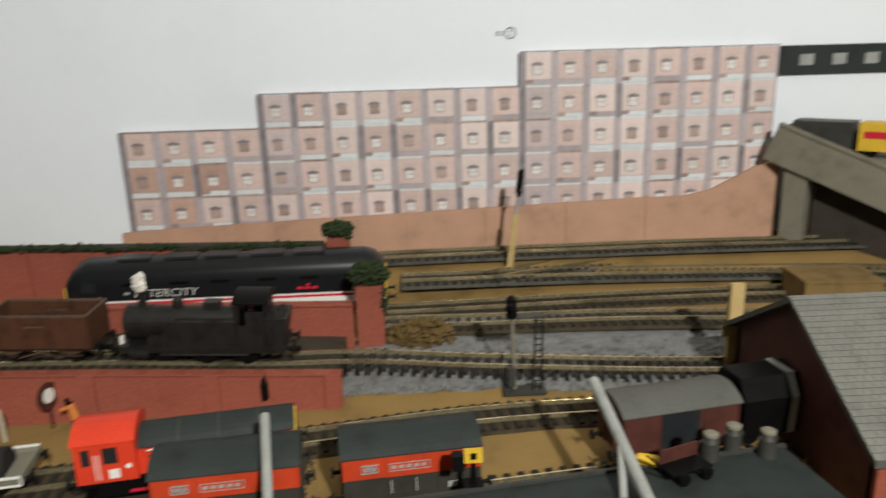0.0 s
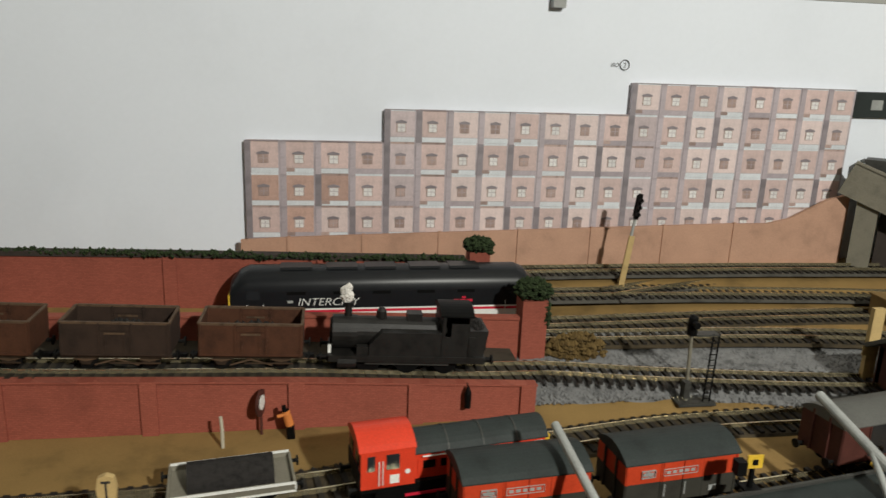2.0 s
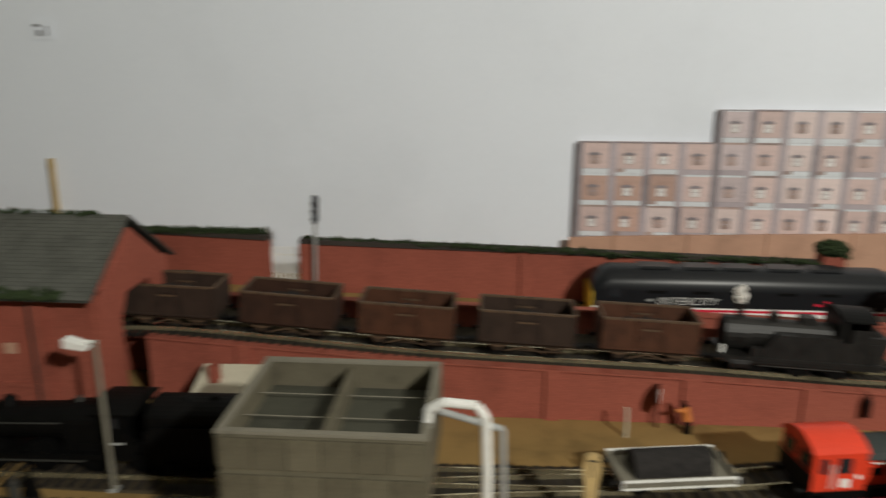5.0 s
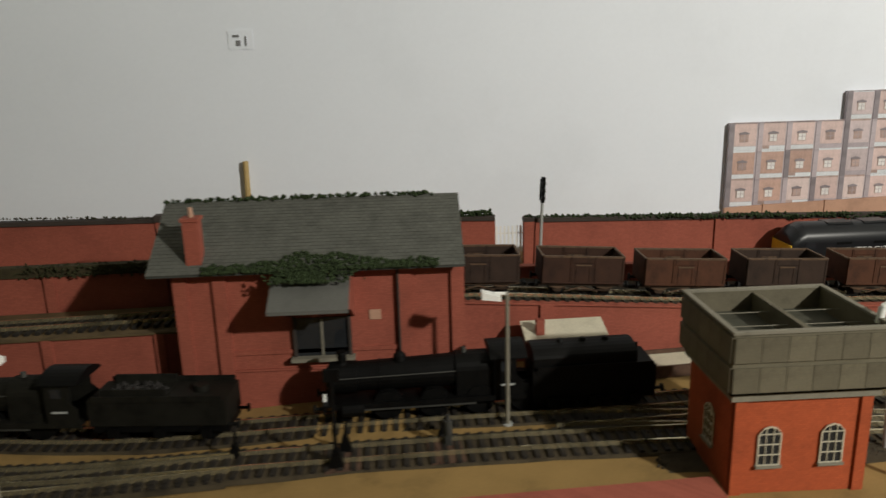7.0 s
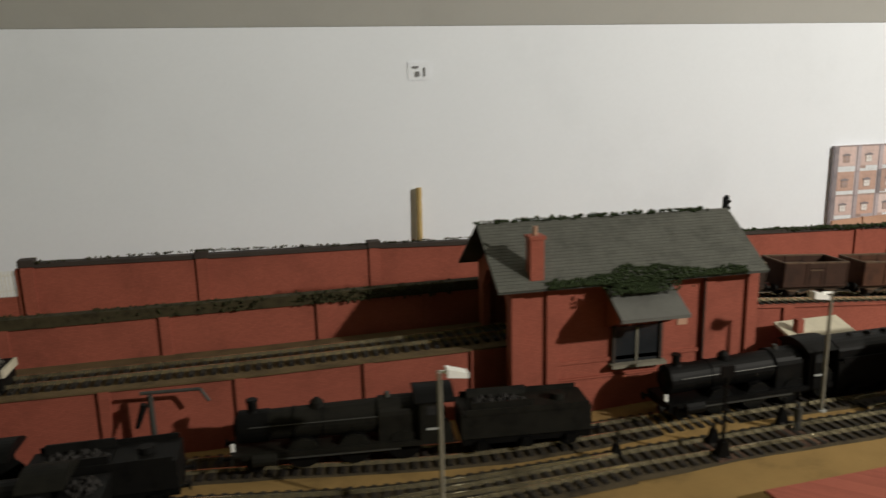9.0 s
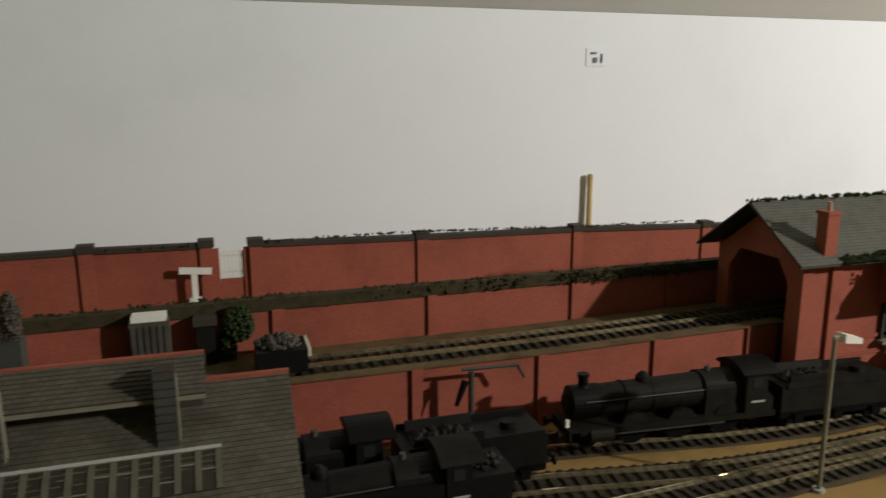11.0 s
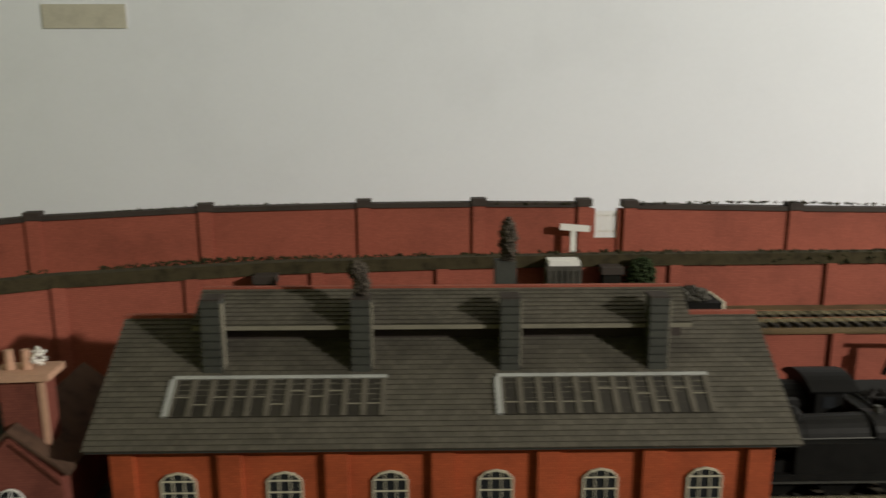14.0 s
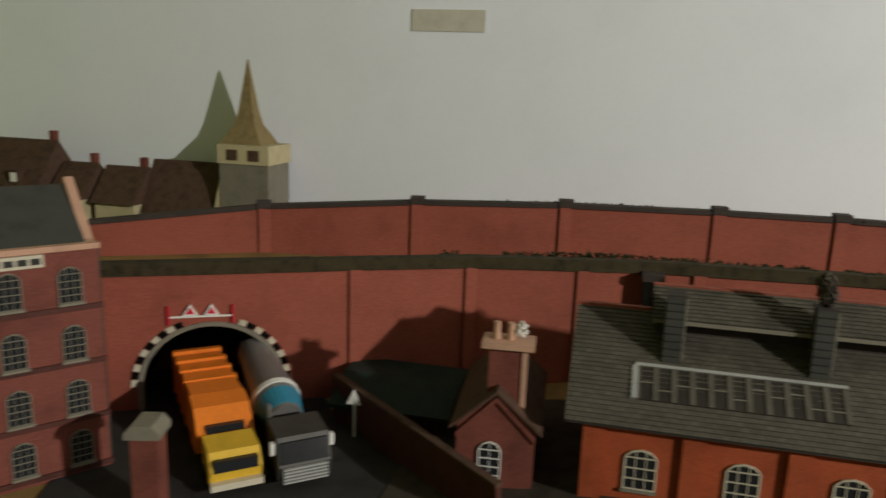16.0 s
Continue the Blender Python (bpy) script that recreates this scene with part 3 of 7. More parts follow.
part("strip", B(0.406, 0.62, 0.768, 0.7715, 0.415, 0.441), ROOFG, th)
for i in range(5):
    x = 0.425 + i * 0.031
    part("pale_square", B(x, x + 0.013, 0.7672, 0.7682, 0.423, 0.433), LGREY, th)


# ---- labels on the wall ----
def wall_label(name, x, z, w, h, glyphs, label):
    th = thing(name, label, "paper label")
    part("paper", B(x - w / 2, x + w / 2, 0.7713, 0.7718, z - h / 2, z + h / 2), WALLP, th)
    for gx, gz, gw, gh in glyphs:
        part("ink_mark", B(x + gx - gw / 2, x + gx + gw / 2, 0.7698, 0.7708, z + gz - gh / 2, z + gz + gh / 2), FADED, th)


wall_label("wall_label", -0.713, 0.481, 0.025, 0.019, [(-0.004, 0.004, 0.006, 0.002), (-0.002, -0.003, 0.004, 0.005), (0.0055, -0.001, 0.0012, 0.009)], "small grey paper label with ink marks on the wall")
solid("tape_patch", B(-1.601, -1.524, 0.7708, 0.7718, 0.4765, 0.498), PAPER, "patch of yellowed tape on the wall", "tape")
th = thing("wall_clip", "grey metal clip on the wall", "clip")
part("clip_body", B(0.079, 0.091, 0.762, 0.7718, 0.508, 0.532), LGREY, th)
part("clip_arm", B(0.0905, 0.108, 0.765, 0.769, 0.522, 0.527), STEEL, th)


def slated(parent, x0, x1, ya, za, yb, zb, rows, width, material, rng, thick=0.0009):
    """Individual slates in overlapping courses, joined in one mesh."""
    verts, faces = [], []
    d = Vector((0, yb - ya, zb - za))
    n = Vector((1, 0, 0)).cross(d).normalized()
    for r in range(rows):
        a, b = r / rows, min(1.0, (r + 1.3) / rows)
        x = x0 - (r % 2) * width / 2
        while x < x1:
            xa, xb = max(x0, x + 0.00012), min(x1, x + width - 0.00012)
            if xb > xa:
                lift = thick + rng.uniform(0, 0.0002)
                base = len(verts)
                for xx, f, u in ((xa, a, lift), (xb, a, lift + rng.uniform(-0.0001, 0.0001)), (xb, b, 0.0002), (xa, b, 0.0002), (xa, a, -0.0002), (xb, a, -0.0002)):
                    p = Vector((xx, ya, za)) + d * f + n * u
                    verts.append(tuple(p))
                faces += [(base, base + 1, base + 2, base + 3), (base + 4, base + 5, base + 1, base)]
            x += width
    me = bpy.data.meshes.new("slate_covering")
    me.from_pydata(verts, [], faces)
    me.materials.append(material)
    ob = new("slate_covering", me)
    ob.parent = parent
    return tagged(ob, kind="stuff")


def isle_tint(m, low, high):
    """Gives each island of a mesh its own brightness."""
    nt = m.node_tree
    geo = nt.nodes.new("ShaderNodeNewGeometry")
    rng = node(nt, "ShaderNodeMapRange")
    rng.inputs["To Min"].default_value, rng.inputs["To Max"].default_value = low, high
    nt.links.new(geo.outputs["Random Per Island"], rng.inputs["Value"])
    hs = [n for n in nt.nodes if n.bl_idname == "ShaderNodeHueSaturation"][0]
    nt.links.new(rng.outputs["Result"], hs.inputs["Value"])


SLATES = mat("shed_slates", (0.088, 0.08, 0.064), rough=0.7, vary=0.25, scale=40)
isle_tint(SLATES, 1.05, 1.4)


ROOFS = mat("loading_house_slates", (0.098, 0.1, 0.088), rough=0.8, vary=0.2, scale=60)
isle_tint(ROOFS, 1.12, 1.28)


# ---- loading house over the wagon line ----
def loading_house():
    th = thing("loading_house", "red brick loading house with a slate roof grown over with ivy", "building")
    x0, x1, y0, y1, zb, ze, zr, yr = -0.708, -0.513, 0.468, 0.560, 0.205, 0.324, 0.3585, 0.512
    part("front_wall", B(x0, x1, y0, y0 + 0.006, zb, ze), BRICK, th)
    part("back_wall", B(x0, x1, y1 - 0.006, y1, 0.26, ze), BRICK, th)
    xa = x0
    part("gable_wall", prism(bmesh.new(), [(y0 + 0.006, zb), (y0 + 0.013, zb), (y0 + 0.013, 0.306), (y0 + 0.024, 0.322), (y1 - 0.026, 0.322), (y1 - 0.014, 0.306), (y1 - 0.014, zb), (y1 - 0.006, zb), (y1 - 0.006, ze), (yr, zr - 0.004), (y0 + 0.006, ze)], xa, xa + 0.006, "x"), BRICK, th, "gable wall with a wide dark track opening")
    xa = x1 - 0.006
    bm = bmesh.new()
    prism(bm, [(y0 + 0.006, zb), (y0 + 0.022, zb), (y0 + 0.022, 0.30), (y0 + 0.032, 0.315), (y1 - 0.03, 0.315), (y1 - 0.02, 0.30), (y1 - 0.02, zb), (y1 - 0.006, zb), (y1 - 0.006, ze), (yr, zr - 0.004), (y0 + 0.006, ze)], xa, xa + 0.006, "x")
    part("gable_wall", bm, BRICK, th, "gable wall with a dark track opening")
    for px in (-0.7045, -0.678, -0.553, -0.5165):
        part("pilaster", B(px - 0.0045, px + 0.0045, y0 - 0.0025, y0 + 0.001, zb, ze), BRICK, th)
    part("string_course", B(x0 + 0.032, -0.557, y0 - 0.0012, y0 + 0.001, 0.2615, 0.2645), BRICK, th)
    part("soldier_course", B(x0 + 0.032, -0.557, y0 - 0.0015, y0 + 0.001, 0.249, 0.2505), BRICK, th)
    # roof slopes with slate courses
    xa, xb = -0.722, -0.512
    for side, (ya, za, yb, zb2) in (("f", (0.455, 0.3245, yr, 0.3625)), ("b", (0.572, 0.3205, yr, 0.3625))):
        part("roof_slope", prism(bmesh.new(), [(ya, za), (yb, zb2), (yb, zb2 - 0.0016), (ya, za - 0.0016)], xa, xb, "x"), SLATED, th)
    slated(th, xa, xb, 0.4545, 0.3245, yr, 0.3627, 22, 0.0046, ROOFS, random.Random(13), thick=0.00045)
    rng = random.Random(3)
    bm = bmesh.new()
    for i in range(230):
        x = rng.uniform(xa, xb - 0.02)
        lumps(bm, (x, yr + rng.uniform(-0.002, 0.002), 0.3635), (0.002, 0.002, 0.0015), 1, 0.0016, rng)
    part("ridge_moss", bm, IVY, th, "dark moss along the ridge")
    bm = bmesh.new()
    for i in range(1300):
        x = rng.uniform(-0.685, -0.53)
        f = rng.random() ** 1.6
        lim = 0.22 + 0.33 * math.exp(-((x + 0.61) / 0.03) ** 2) + 0.15 * noise.noise(Vector((x * 60, 0, 0)))
        f *= lim * 0.42
        lumps(bm, (x, 0.455 + 0.057 * f - 0.0015, 0.3252 + 0.038 * f), (0.001, 0.001, 0.0008), 1, 0.0012, rng)
    for i in range(420):
        x = rng.gauss(-0.617, 0.012)
        f = rng.random()
        lumps(bm, (x, 0.4545 - 0.010 * f, 0.3245 - 0.0055 * f), (0.001, 0.001, 0.0008), 1, 0.0012, rng)
    part("roof_ivy", bm, IVY, th, "ivy creeping along the eaves")
    # canopy and loading window
    bm = bmesh.new()
    prism(bm, [(0.431, 0.3045), (0.469, 0.326), (0.469, 0.3235), (0.431, 0.302)], -0.641, -0.589, "x")
    part("canopy", bm, SLATE, th, "sloping grey canopy")
    for x in (-0.636, -0.59):
        part("canopy_bracket", prism(bmesh.new(), [(0.436, 0.303), (0.4675, 0.321), (0.4675, 0.287)], x, x + 0.002, "x"), BRICK, th)
    win = part("loading_window", B(-0.63, -0.592, y0 - 0.0012, y0 + 0.0005, 0.259, 0.287), GLASSD, th, "dark loading opening")
    part("window_sill", B(-0.633, -0.589, y0 - 0.007, y0, 0.2565, 0.2592), STONE, win)
    for x in (-0.631, -0.593):
        part("window_post", B(x, x + 0.002, y0 - 0.003, y0, 0.2592, 0.288), COPING, win)
    part("glazing_bar", B(-0.612, -0.6105, y0 - 0.002, y0 - 0.0012, 0.2592, 0.286), STONE, win)
    ch = part("chimney", B(-0.6965, -0.6865, 0.461, 0.471, 0.322, 0.3585), BRICK, th)
    part("chimney_cap", B(-0.6975, -0.6855, 0.46, 0.472, 0.3587, 0.361), BRICK, ch)
    part("chimney_pot", cyl(bmesh.new(), (-0.6915, 0.466, 0.361), (-0.6915, 0.466, 0.3675), 0.0018, 0.0014), TERRA, ch)
    part("drain_pipe", cyl(bmesh.new(), (-0.5575, y0 - 0.003, 0.21), (-0.5575, y0 - 0.003, 0.32), 0.0008), COPING, th)
    part("wall_notice", B(-0.578, -0.57, y0 - 0.0008, y0, 0.284, 0.291), TERRA, th)
    return th


loading_house()


# ---- engine shed ----
def arched_window(w, h, parent, m, frame_mat=WHITE, bars=(3, 3)):
    """A window with a segmental head, pale frame and glazing bars, dark glass behind."""
    arc = [(-w / 2, 0), (w / 2, 0), (w / 2, h * 0.82), (w * 0.3, h * 0.95), (0, h), (-w * 0.3, h * 0.95), (-w / 2, h * 0.82)]
    win = part("window", prism(bmesh.new(), [(u * 0.999, v) for u, v in arc], -0.0003, 0.0006, "y"), GLASSD, parent)
    win.matrix_basis = m
    bm = bmesh.new()
    t = w * 0.06
    for i in range(bars[0] + 1):
        x = -w / 2 + w * i / bars[0]
        top = h * (0.82 if abs(x) > w * 0.4 else 0.97)
        tt = t if i in (0, bars[0]) else t * 0.5
        box(bm, x - tt / 2, x + tt / 2, -0.0009, -0.0002, 0, top)
    for j in range(bars[1] + 1):
        z = h * 0.82 * j / bars[1]
        box(bm, -w / 2, w / 2, -0.001, -0.0003, z - t / 4, z + t / 4)
    for (ua, va), (ub, vb) in zip(arc[2:], arc[3:]):
        prism(bm, [(ua, va), (ub, vb), (ub, vb + t), (ua, va + t)], -0.0011, -0.0002, "y")
    part("window_frame", bm, frame_mat, win)
    part("window_sill", B(-w / 2 - 0.001, w / 2 + 0.001, -0.002, 0, -0.0016, -0.0002), STONE, win)
    return win


PANE = mat("dusty_dark_pane", (0.028, 0.025, 0.02), rough=0.6, vary=0.5, scale=30)
PUTTY = mat("drab_glazing_bar", (0.1, 0.09, 0.072), rough=0.8, vary=0.25)


def engine_shed():
    th = thing("engine_shed", "long orange-brick engine shed with slate roof, skylights and smoke vents", "building", pose(-1.397, 0.3585, 0.0))
    L, ze, zr, yr, yb, g = 0.32, 0.2625, 0.3045, 0.0585, 0.117, 0.2
    rng = random.Random(8)
    part("front_wall", B(0.008, L - 0.008, 0.007, 0.012, g, ze), BRICKD, th)
    part("back_wall", B(0.008, L - 0.008, yb - 0.012, yb - 0.007, g, ze), BRICKD, th)
    part("gable_wall", prism(bmesh.new(), [(0.012, g), (yb - 0.012, g), (yb - 0.012, ze), (yr, zr - 0.004), (0.012, ze)], 0.008, 0.013, "x"), BRICKD, th)
    doors = [(0.0125, g), (0.0132, g), (0.0132, 0.26), (0.02, 0.265), (0.0465, 0.265), (0.0465, g), (0.049, g), (0.049, 0.27), (0.081, 0.27), (0.081, g), (yb - 0.012, g), (yb - 0.012, ze), (yr, zr - 0.004), (0.0125, ze)]
    part("gable_wall", prism(bmesh.new(), doors, L - 0.013, L - 0.008, "x"), BRICKD, th, "gable wall with two engine doorways")
    for i in range(7):
        x = 0.0085 + i * 0.0485
        part("pilaster", B(x, x + 0.0105, 0.0045, 0.0075, g, ze - 0.0045), BRICKD, th)
        if i < 6:
            arched_window(0.0155, 0.021, th, Matrix.Translation((x + 0.0295, 0.0068, 0.2245)), frame_mat=CREAM)
    part("eaves_course", B(0.008, L - 0.008, 0.0052, 0.0068, ze - 0.0042, ze - 0.001), BRICKD, th)
    for ya, y2 in ((0.0, yr), (yb, yr)):
        part("roof_board", prism(bmesh.new(), [(ya, ze - 0.002), (y2, zr), (y2, zr - 0.0015), (ya, ze - 0.0035)], 0, L, "x"), SLATED, th)
    slated(th, -0.001, L + 0.001, -0.001, ze - 0.0022, yr, zr + 0.0002, 27, 0.0046, SLATES, rng)
    part("ridge_tile", B(-0.001, 0.039, yr - 0.0018, yr + 0.0018, zr - 0.001, zr + 0.0014), BRICK, th)
    part("ridge_tile", B(0.281, L + 0.001, yr - 0.0018, yr + 0.0018, zr - 0.001, zr + 0.0014), BRICK, th)
    a, b = 0.039, 0.281
    # closed box, the shade of the vent's open side is put into its colour
    vt = part("clerestory", B(a + 0.002, b - 0.002, yr - 0.012, yr + 0.012, 0.285, 0.311), COPING, th, "raised roof vent, a solid box painted dark for the shade in its open side")
    slated(vt, a, b, yr - 0.021, 0.3062, yr - 0.001, 0.3192, 9, 0.0046, SLATES, rng)
    for sgn in (-1, 1):
        part("vent_roof", prism(bmesh.new(), [(yr + sgn * 0.021, 0.3058), (yr, 0.3190), (yr, 0.3172), (yr + sgn * 0.021, 0.3042)], a, b, "x"), SLATED, vt)
    part("vent_ridge", B(a, b, yr - 0.0018, yr + 0.0014, 0.3183, 0.3202), BRICK, vt)
    part("vent_fascia", B(a, b, yr - 0.0218, yr - 0.021, 0.3040, 0.3060), STONE, vt)
    stack = bmesh.new()
    prism(stack, [(0.0315, 0.282), (0.043, 0.292), (0.043, 0.3195), (0.0335, 0.3195)], -0.004, 0.004, "x")
    for j in range(9):
        z = 0.2845 + 0.004 * j
        y = 0.0313 + 0.002 * j / 9
        box(stack, -0.0046, 0.0046, y - 0.0006, y + 0.006, z, z + 0.0033)
    sm = mesh_of(stack, "smoke_vent", SLATED)
    for i, x in enumerate((0.0495, 0.1205, 0.192, 0.2635)):
        s = piece("smoke_vent", sm, Matrix.Translation((x, 0, 0)), th)
        part("stack_lip", B(-0.0047, 0.0047, 0.0328, 0.0435, 0.3196, 0.3206), COPING, s)
        part("flashing", B(0.0048, 0.0056, 0.0325, 0.036, 0.286, 0.318), STONE, s)
        if i == 1:
            rg = random.Random(i)
            part("smoke_wisp", lumps(lumps(bmesh.new(), (0.0005, 0.038, 0.327), (0.0034, 0.003, 0.0075), 300, 0.0013, rg), (-0.0015, 0.038, 0.333), (0.0044, 0.003, 0.0045), 200, 0.0012, rg), SMOKE, s, "grey cotton-wool smoke")
    rear = part("rear_vent", B(0.188, 0.199, yr + 0.012, yr + 0.023, 0.28, 0.329), SLATED, th)
    part("smoke_wisp", lumps(bmesh.new(), (0.195, yr + 0.017, 0.338), (0.0042, 0.0035, 0.014), 420, 0.0014, random.Random(9)), SMOKE, rear, "grey cotton-wool smoke")
    for x0, lx in ((0.0335, 0.098), (0.187, 0.098)):
        n, f0, f1 = 11, 0.20, 0.475
        tilt = Matrix.Translation((x0, yr * f0, ze - 0.002 + (zr - ze + 0.002) * f0 + 0.0014)) @ pose(0, 0, 0, math.degrees(math.atan((zr - ze) / yr)), 0, 0)
        h = math.hypot(yr, zr - ze) * (f1 - f0)
        sk = part("roof_light", B(0, lx, 0, h, -0.0008, 0.0004), PANE, th, "dusty roof light with pale glazing bars")
        sk.matrix_basis = tilt
        part("light_frame", B(-0.0016, lx + 0.0016, h, h + 0.0018, -0.0008, 0.0012), LGREY, sk)
        part("light_frame", B(-0.003, 0.0, 0, h, -0.0008, 0.0012), LGREY, sk)
        for i in range(n + 1):
            x = lx * i / n
            part("glazing_bar", B(x - 0.0014, x + 0.0014, 0, h, 0.0002, 0.001), PUTTY, sk)
            if i < n:
                z = h * rng.choice((0.3, 0.5, 0.65))
                part("cross_bar", B(x, x + lx / n, z, z + 0.0006, 0.0003, 0.0008), STONE, sk)
    return th


SMOKE = mat("dirty_cotton", (0.07, 0.058, 0.046), rough=1.0, vary=0.5, scale=200, bump=0.6)
engine_shed()


# ---- rolling stock; local x along the rails, z = 0 at the rail top ----
def wheels(th, xs, r, material=SOOT, half=0.0075, name="wheel"):
    bm = cyl(bmesh.new(), (0, -0.0012, 0), (0, 0.0012, 0), r, n=18)
    cyl(bm, (0, -0.0018, 0), (0, 0.0018, 0), r * 0.25, n=8)
    me = mesh_of(bm, name, material)
    for x in xs:
        for y in (-half, half):
            piece(name, me, Matrix.Translation((x, y, r)), th)


def buffers(th, x, z=0.013, out=0.005, material=SOOT):
    for y in (-0.0115, 0.0115):
        s = 1 if x > 0 else -1
        bm = cyl(bmesh.new(), (x, y, z), (x + s * out, y, z), 0.0011, n=10)
        cyl(bm, (x + s * out, y, z), (x + s * (out + 0.001), y, z), 0.0028, n=12)
        part("buffer", bm, material, th)


def coupling(th, x, z=0.008):
    s = 1 if x > 0 else -1
    bm = B(x, x + s * 0.008, -0.002, 0.002, z - 0.001, z + 0.001) if s > 0 else B(x - 0.008, x, -0.002, 0.002, z - 0.001, z + 0.001)
    part("coupling", bm, BLACK, th)


def letters(th, text, size, m, material, shear=0.0, name="lettering"):
    cu = bpy.data.curves.new(name, "FONT")
    cu.body, cu.size, cu.shear, cu.extrude, cu.offset = text, size, shear, 0.00005, -size * 0.014
    ob = new(name, cu)
    dg = bpy.context.evaluated_depsgraph_get()
    me = bpy.data.meshes.new_from_object(ob.evaluated_get(dg))
    bpy.data.objects.remove(ob)
    me.materials.append(material)
    o = new(name, me)
    o.parent, o.matrix_basis = th, m
    return o


def diesel_loco():
    th = thing("diesel_locomotive", "black diesel locomotive with white and red stripes and yellow ends", "locomotive", pose(-0.081, 0.6385, 0.2512, 0, 0.25, 1.2))
    L, w = 0.238, 0.0178

    def shell(z0, z1, half0, half1, material, name, label="", inset=0.0, grow=0.0):
        bm = bmesh.new()
        prof = [(-half0, z0), (-half1, z1), (half1, z1), (half0, z0)]
        prism(bm, prof, -L / 2 + inset, L / 2 - inset, "x")
        return part(name, bm, material, th, label)

    shell(0.0115, 0.0165, w, w, WHITE, "white_stripe", "white lower body stripe")
    shell(0.0165, 0.0185, w + 0.0001, w + 0.0001, REDS, "red_stripe", "red body stripe")
    shell(0.0185, 0.0198, w, w, WHITE, "upper_white_stripe")
    # upper body with rounded roof and raked cabs
    prof = [(-w, 0.0198), (-w, 0.033)] + [(-w * math.cos(a), 0.033 + 0.0165 * math.sin(a) ** 0.8) for a in (math.pi * i / 14 for i in range(1, 14))] + [(w, 0.033), (w, 0.0198)]
    bm = bmesh.new()
    rings = []
    for x, s, dz in ((-L / 2, 0.96, 0.30), (-L / 2 + 0.001, 0.985, 0.42), (-L / 2 + 0.007, 1.0, 0.82), (-L / 2 + 0.014, 1.0, 1.0), (L / 2 - 0.014, 1.0, 1.0), (L / 2 - 0.007, 1.0, 0.82), (L / 2 - 0.001, 0.985, 0.42), (L / 2, 0.96, 0.30)):
        rings.append([bm.verts.new((x, y * s, z if z <= 0.033 and dz > 0.5 else 0.0198 + (z - 0.0198) * (0.45 + 0.55 * dz))) for y, z in prof])
    n = len(prof)
    for r, q in zip(rings, rings[1:]):
        for i in range(n):
            bm.faces.new((r[i], r[(i + 1) % n], q[(i + 1) % n], q[i]))
    bm.faces.new(rings[0])
    bm.faces.new(rings[-1][::-1])
    body = part("body", bm, NAVY, th)
    for p in body.data.polygons:
        p.use_smooth = abs(p.normal.x) < 0.3 and p.normal.z > 0.05
    for s in (-1, 1):
        a, b = sorted((s * L / 2, s * (L / 2 + 0.0012)))
        part("yellow_end", B(a, b, -w * 0.95, w * 0.95, 0.0115, 0.031), YELLOW, th, "yellow nose panel")
        a, b = sorted((s * (L / 2 - 0.012), s * (L / 2 - 0.022)))
        part("cab_window", B(a, b, -w - 0.0002, w + 0.0002, 0.0275, 0.0345), GLASSD, th)
        for d in (0.0245, 0.0125):
            x = s * (L / 2 - d)
            part("cab_handrail", cyl(bmesh.new(), (x, -w - 0.001, 0.0125), (x, -w - 0.001, 0.024), 0.0003, n=6), WHITE, th)
        buffers(th, s * (L / 2 + 0.001), 0.0115, 0.006)
        part("bogie", B(s * 0.075 - 0.03, s * 0.075 + 0.03, -0.0145, 0.0145, 0.003, 0.0115), BLACK, th)
        wheels(th, [s * 0.075 + d for d in (-0.022, 0, 0.022)], 0.0068, STEEL, 0.009)
        part("step", B(s * 0.106 - 0.003, s * 0.106 + 0.003, -0.0165, 0.0165, 0.004, 0.0105), BLACK, th)
    part("fuel_tank", B(-0.032, 0.032, -0.0155, 0.0155, 0.0045, 0.0115), BLACK, th)
    part("battery_box", B(-0.028, -0.008, -0.0165, -0.0155, 0.005, 0.0105), SOOT, th)
    part("solebar", B(-L / 2 + 0.003, L / 2 - 0.003, -0.0168, 0.0168, 0.0108, 0.0115), BLACK, th)
    for i, x in enumerate((-0.07, -0.035, -0.005, 0.03, 0.062)):
        part("roof_panel", prism(bmesh.new(), [(-0.009, 0.0483), (-0.007, 0.0497), (0.007, 0.0497), (0.009, 0.0483)], x - 0.012, x + 0.012, "x"), NAVY, th)
        part("body_grille", B(x - 0.007, x + 0.007, -w - 0.0003, -w, 0.031, 0.0335), BLACK, th)
    for x in (-0.025, 0.055):
        part("roof_port", B(x - 0.006, x + 0.006, -0.0135, -0.0105, 0.0412, 0.0432), SOOT, th)
    face = pose(0, 0, 0, 90, 0, 0)
    letters(th, "INTERCITY", 0.0088, Matrix.Translation((-0.0695, -w - 0.0004, 0.0222)) @ face @ Matrix.Diagonal((1.08, 1, 1, 1)), WHITE, 0.25)
    part("data_panel", B(-0.0765, -0.0725, -w - 0.0003, -w, 0.0245, 0.0265), LGREY, th)
    for d in (0.0, 0.0055, 0.011):
        part("name_plate", B(0.052 + d, 0.0565 + d, -w - 0.0004, -w, 0.0232, 0.0252), REDS, th, "red nameplate bar")
    part("name_plate", B(0.059, 0.062, -w - 0.0004, -w, 0.026, 0.0275), REDS, th)
    return th


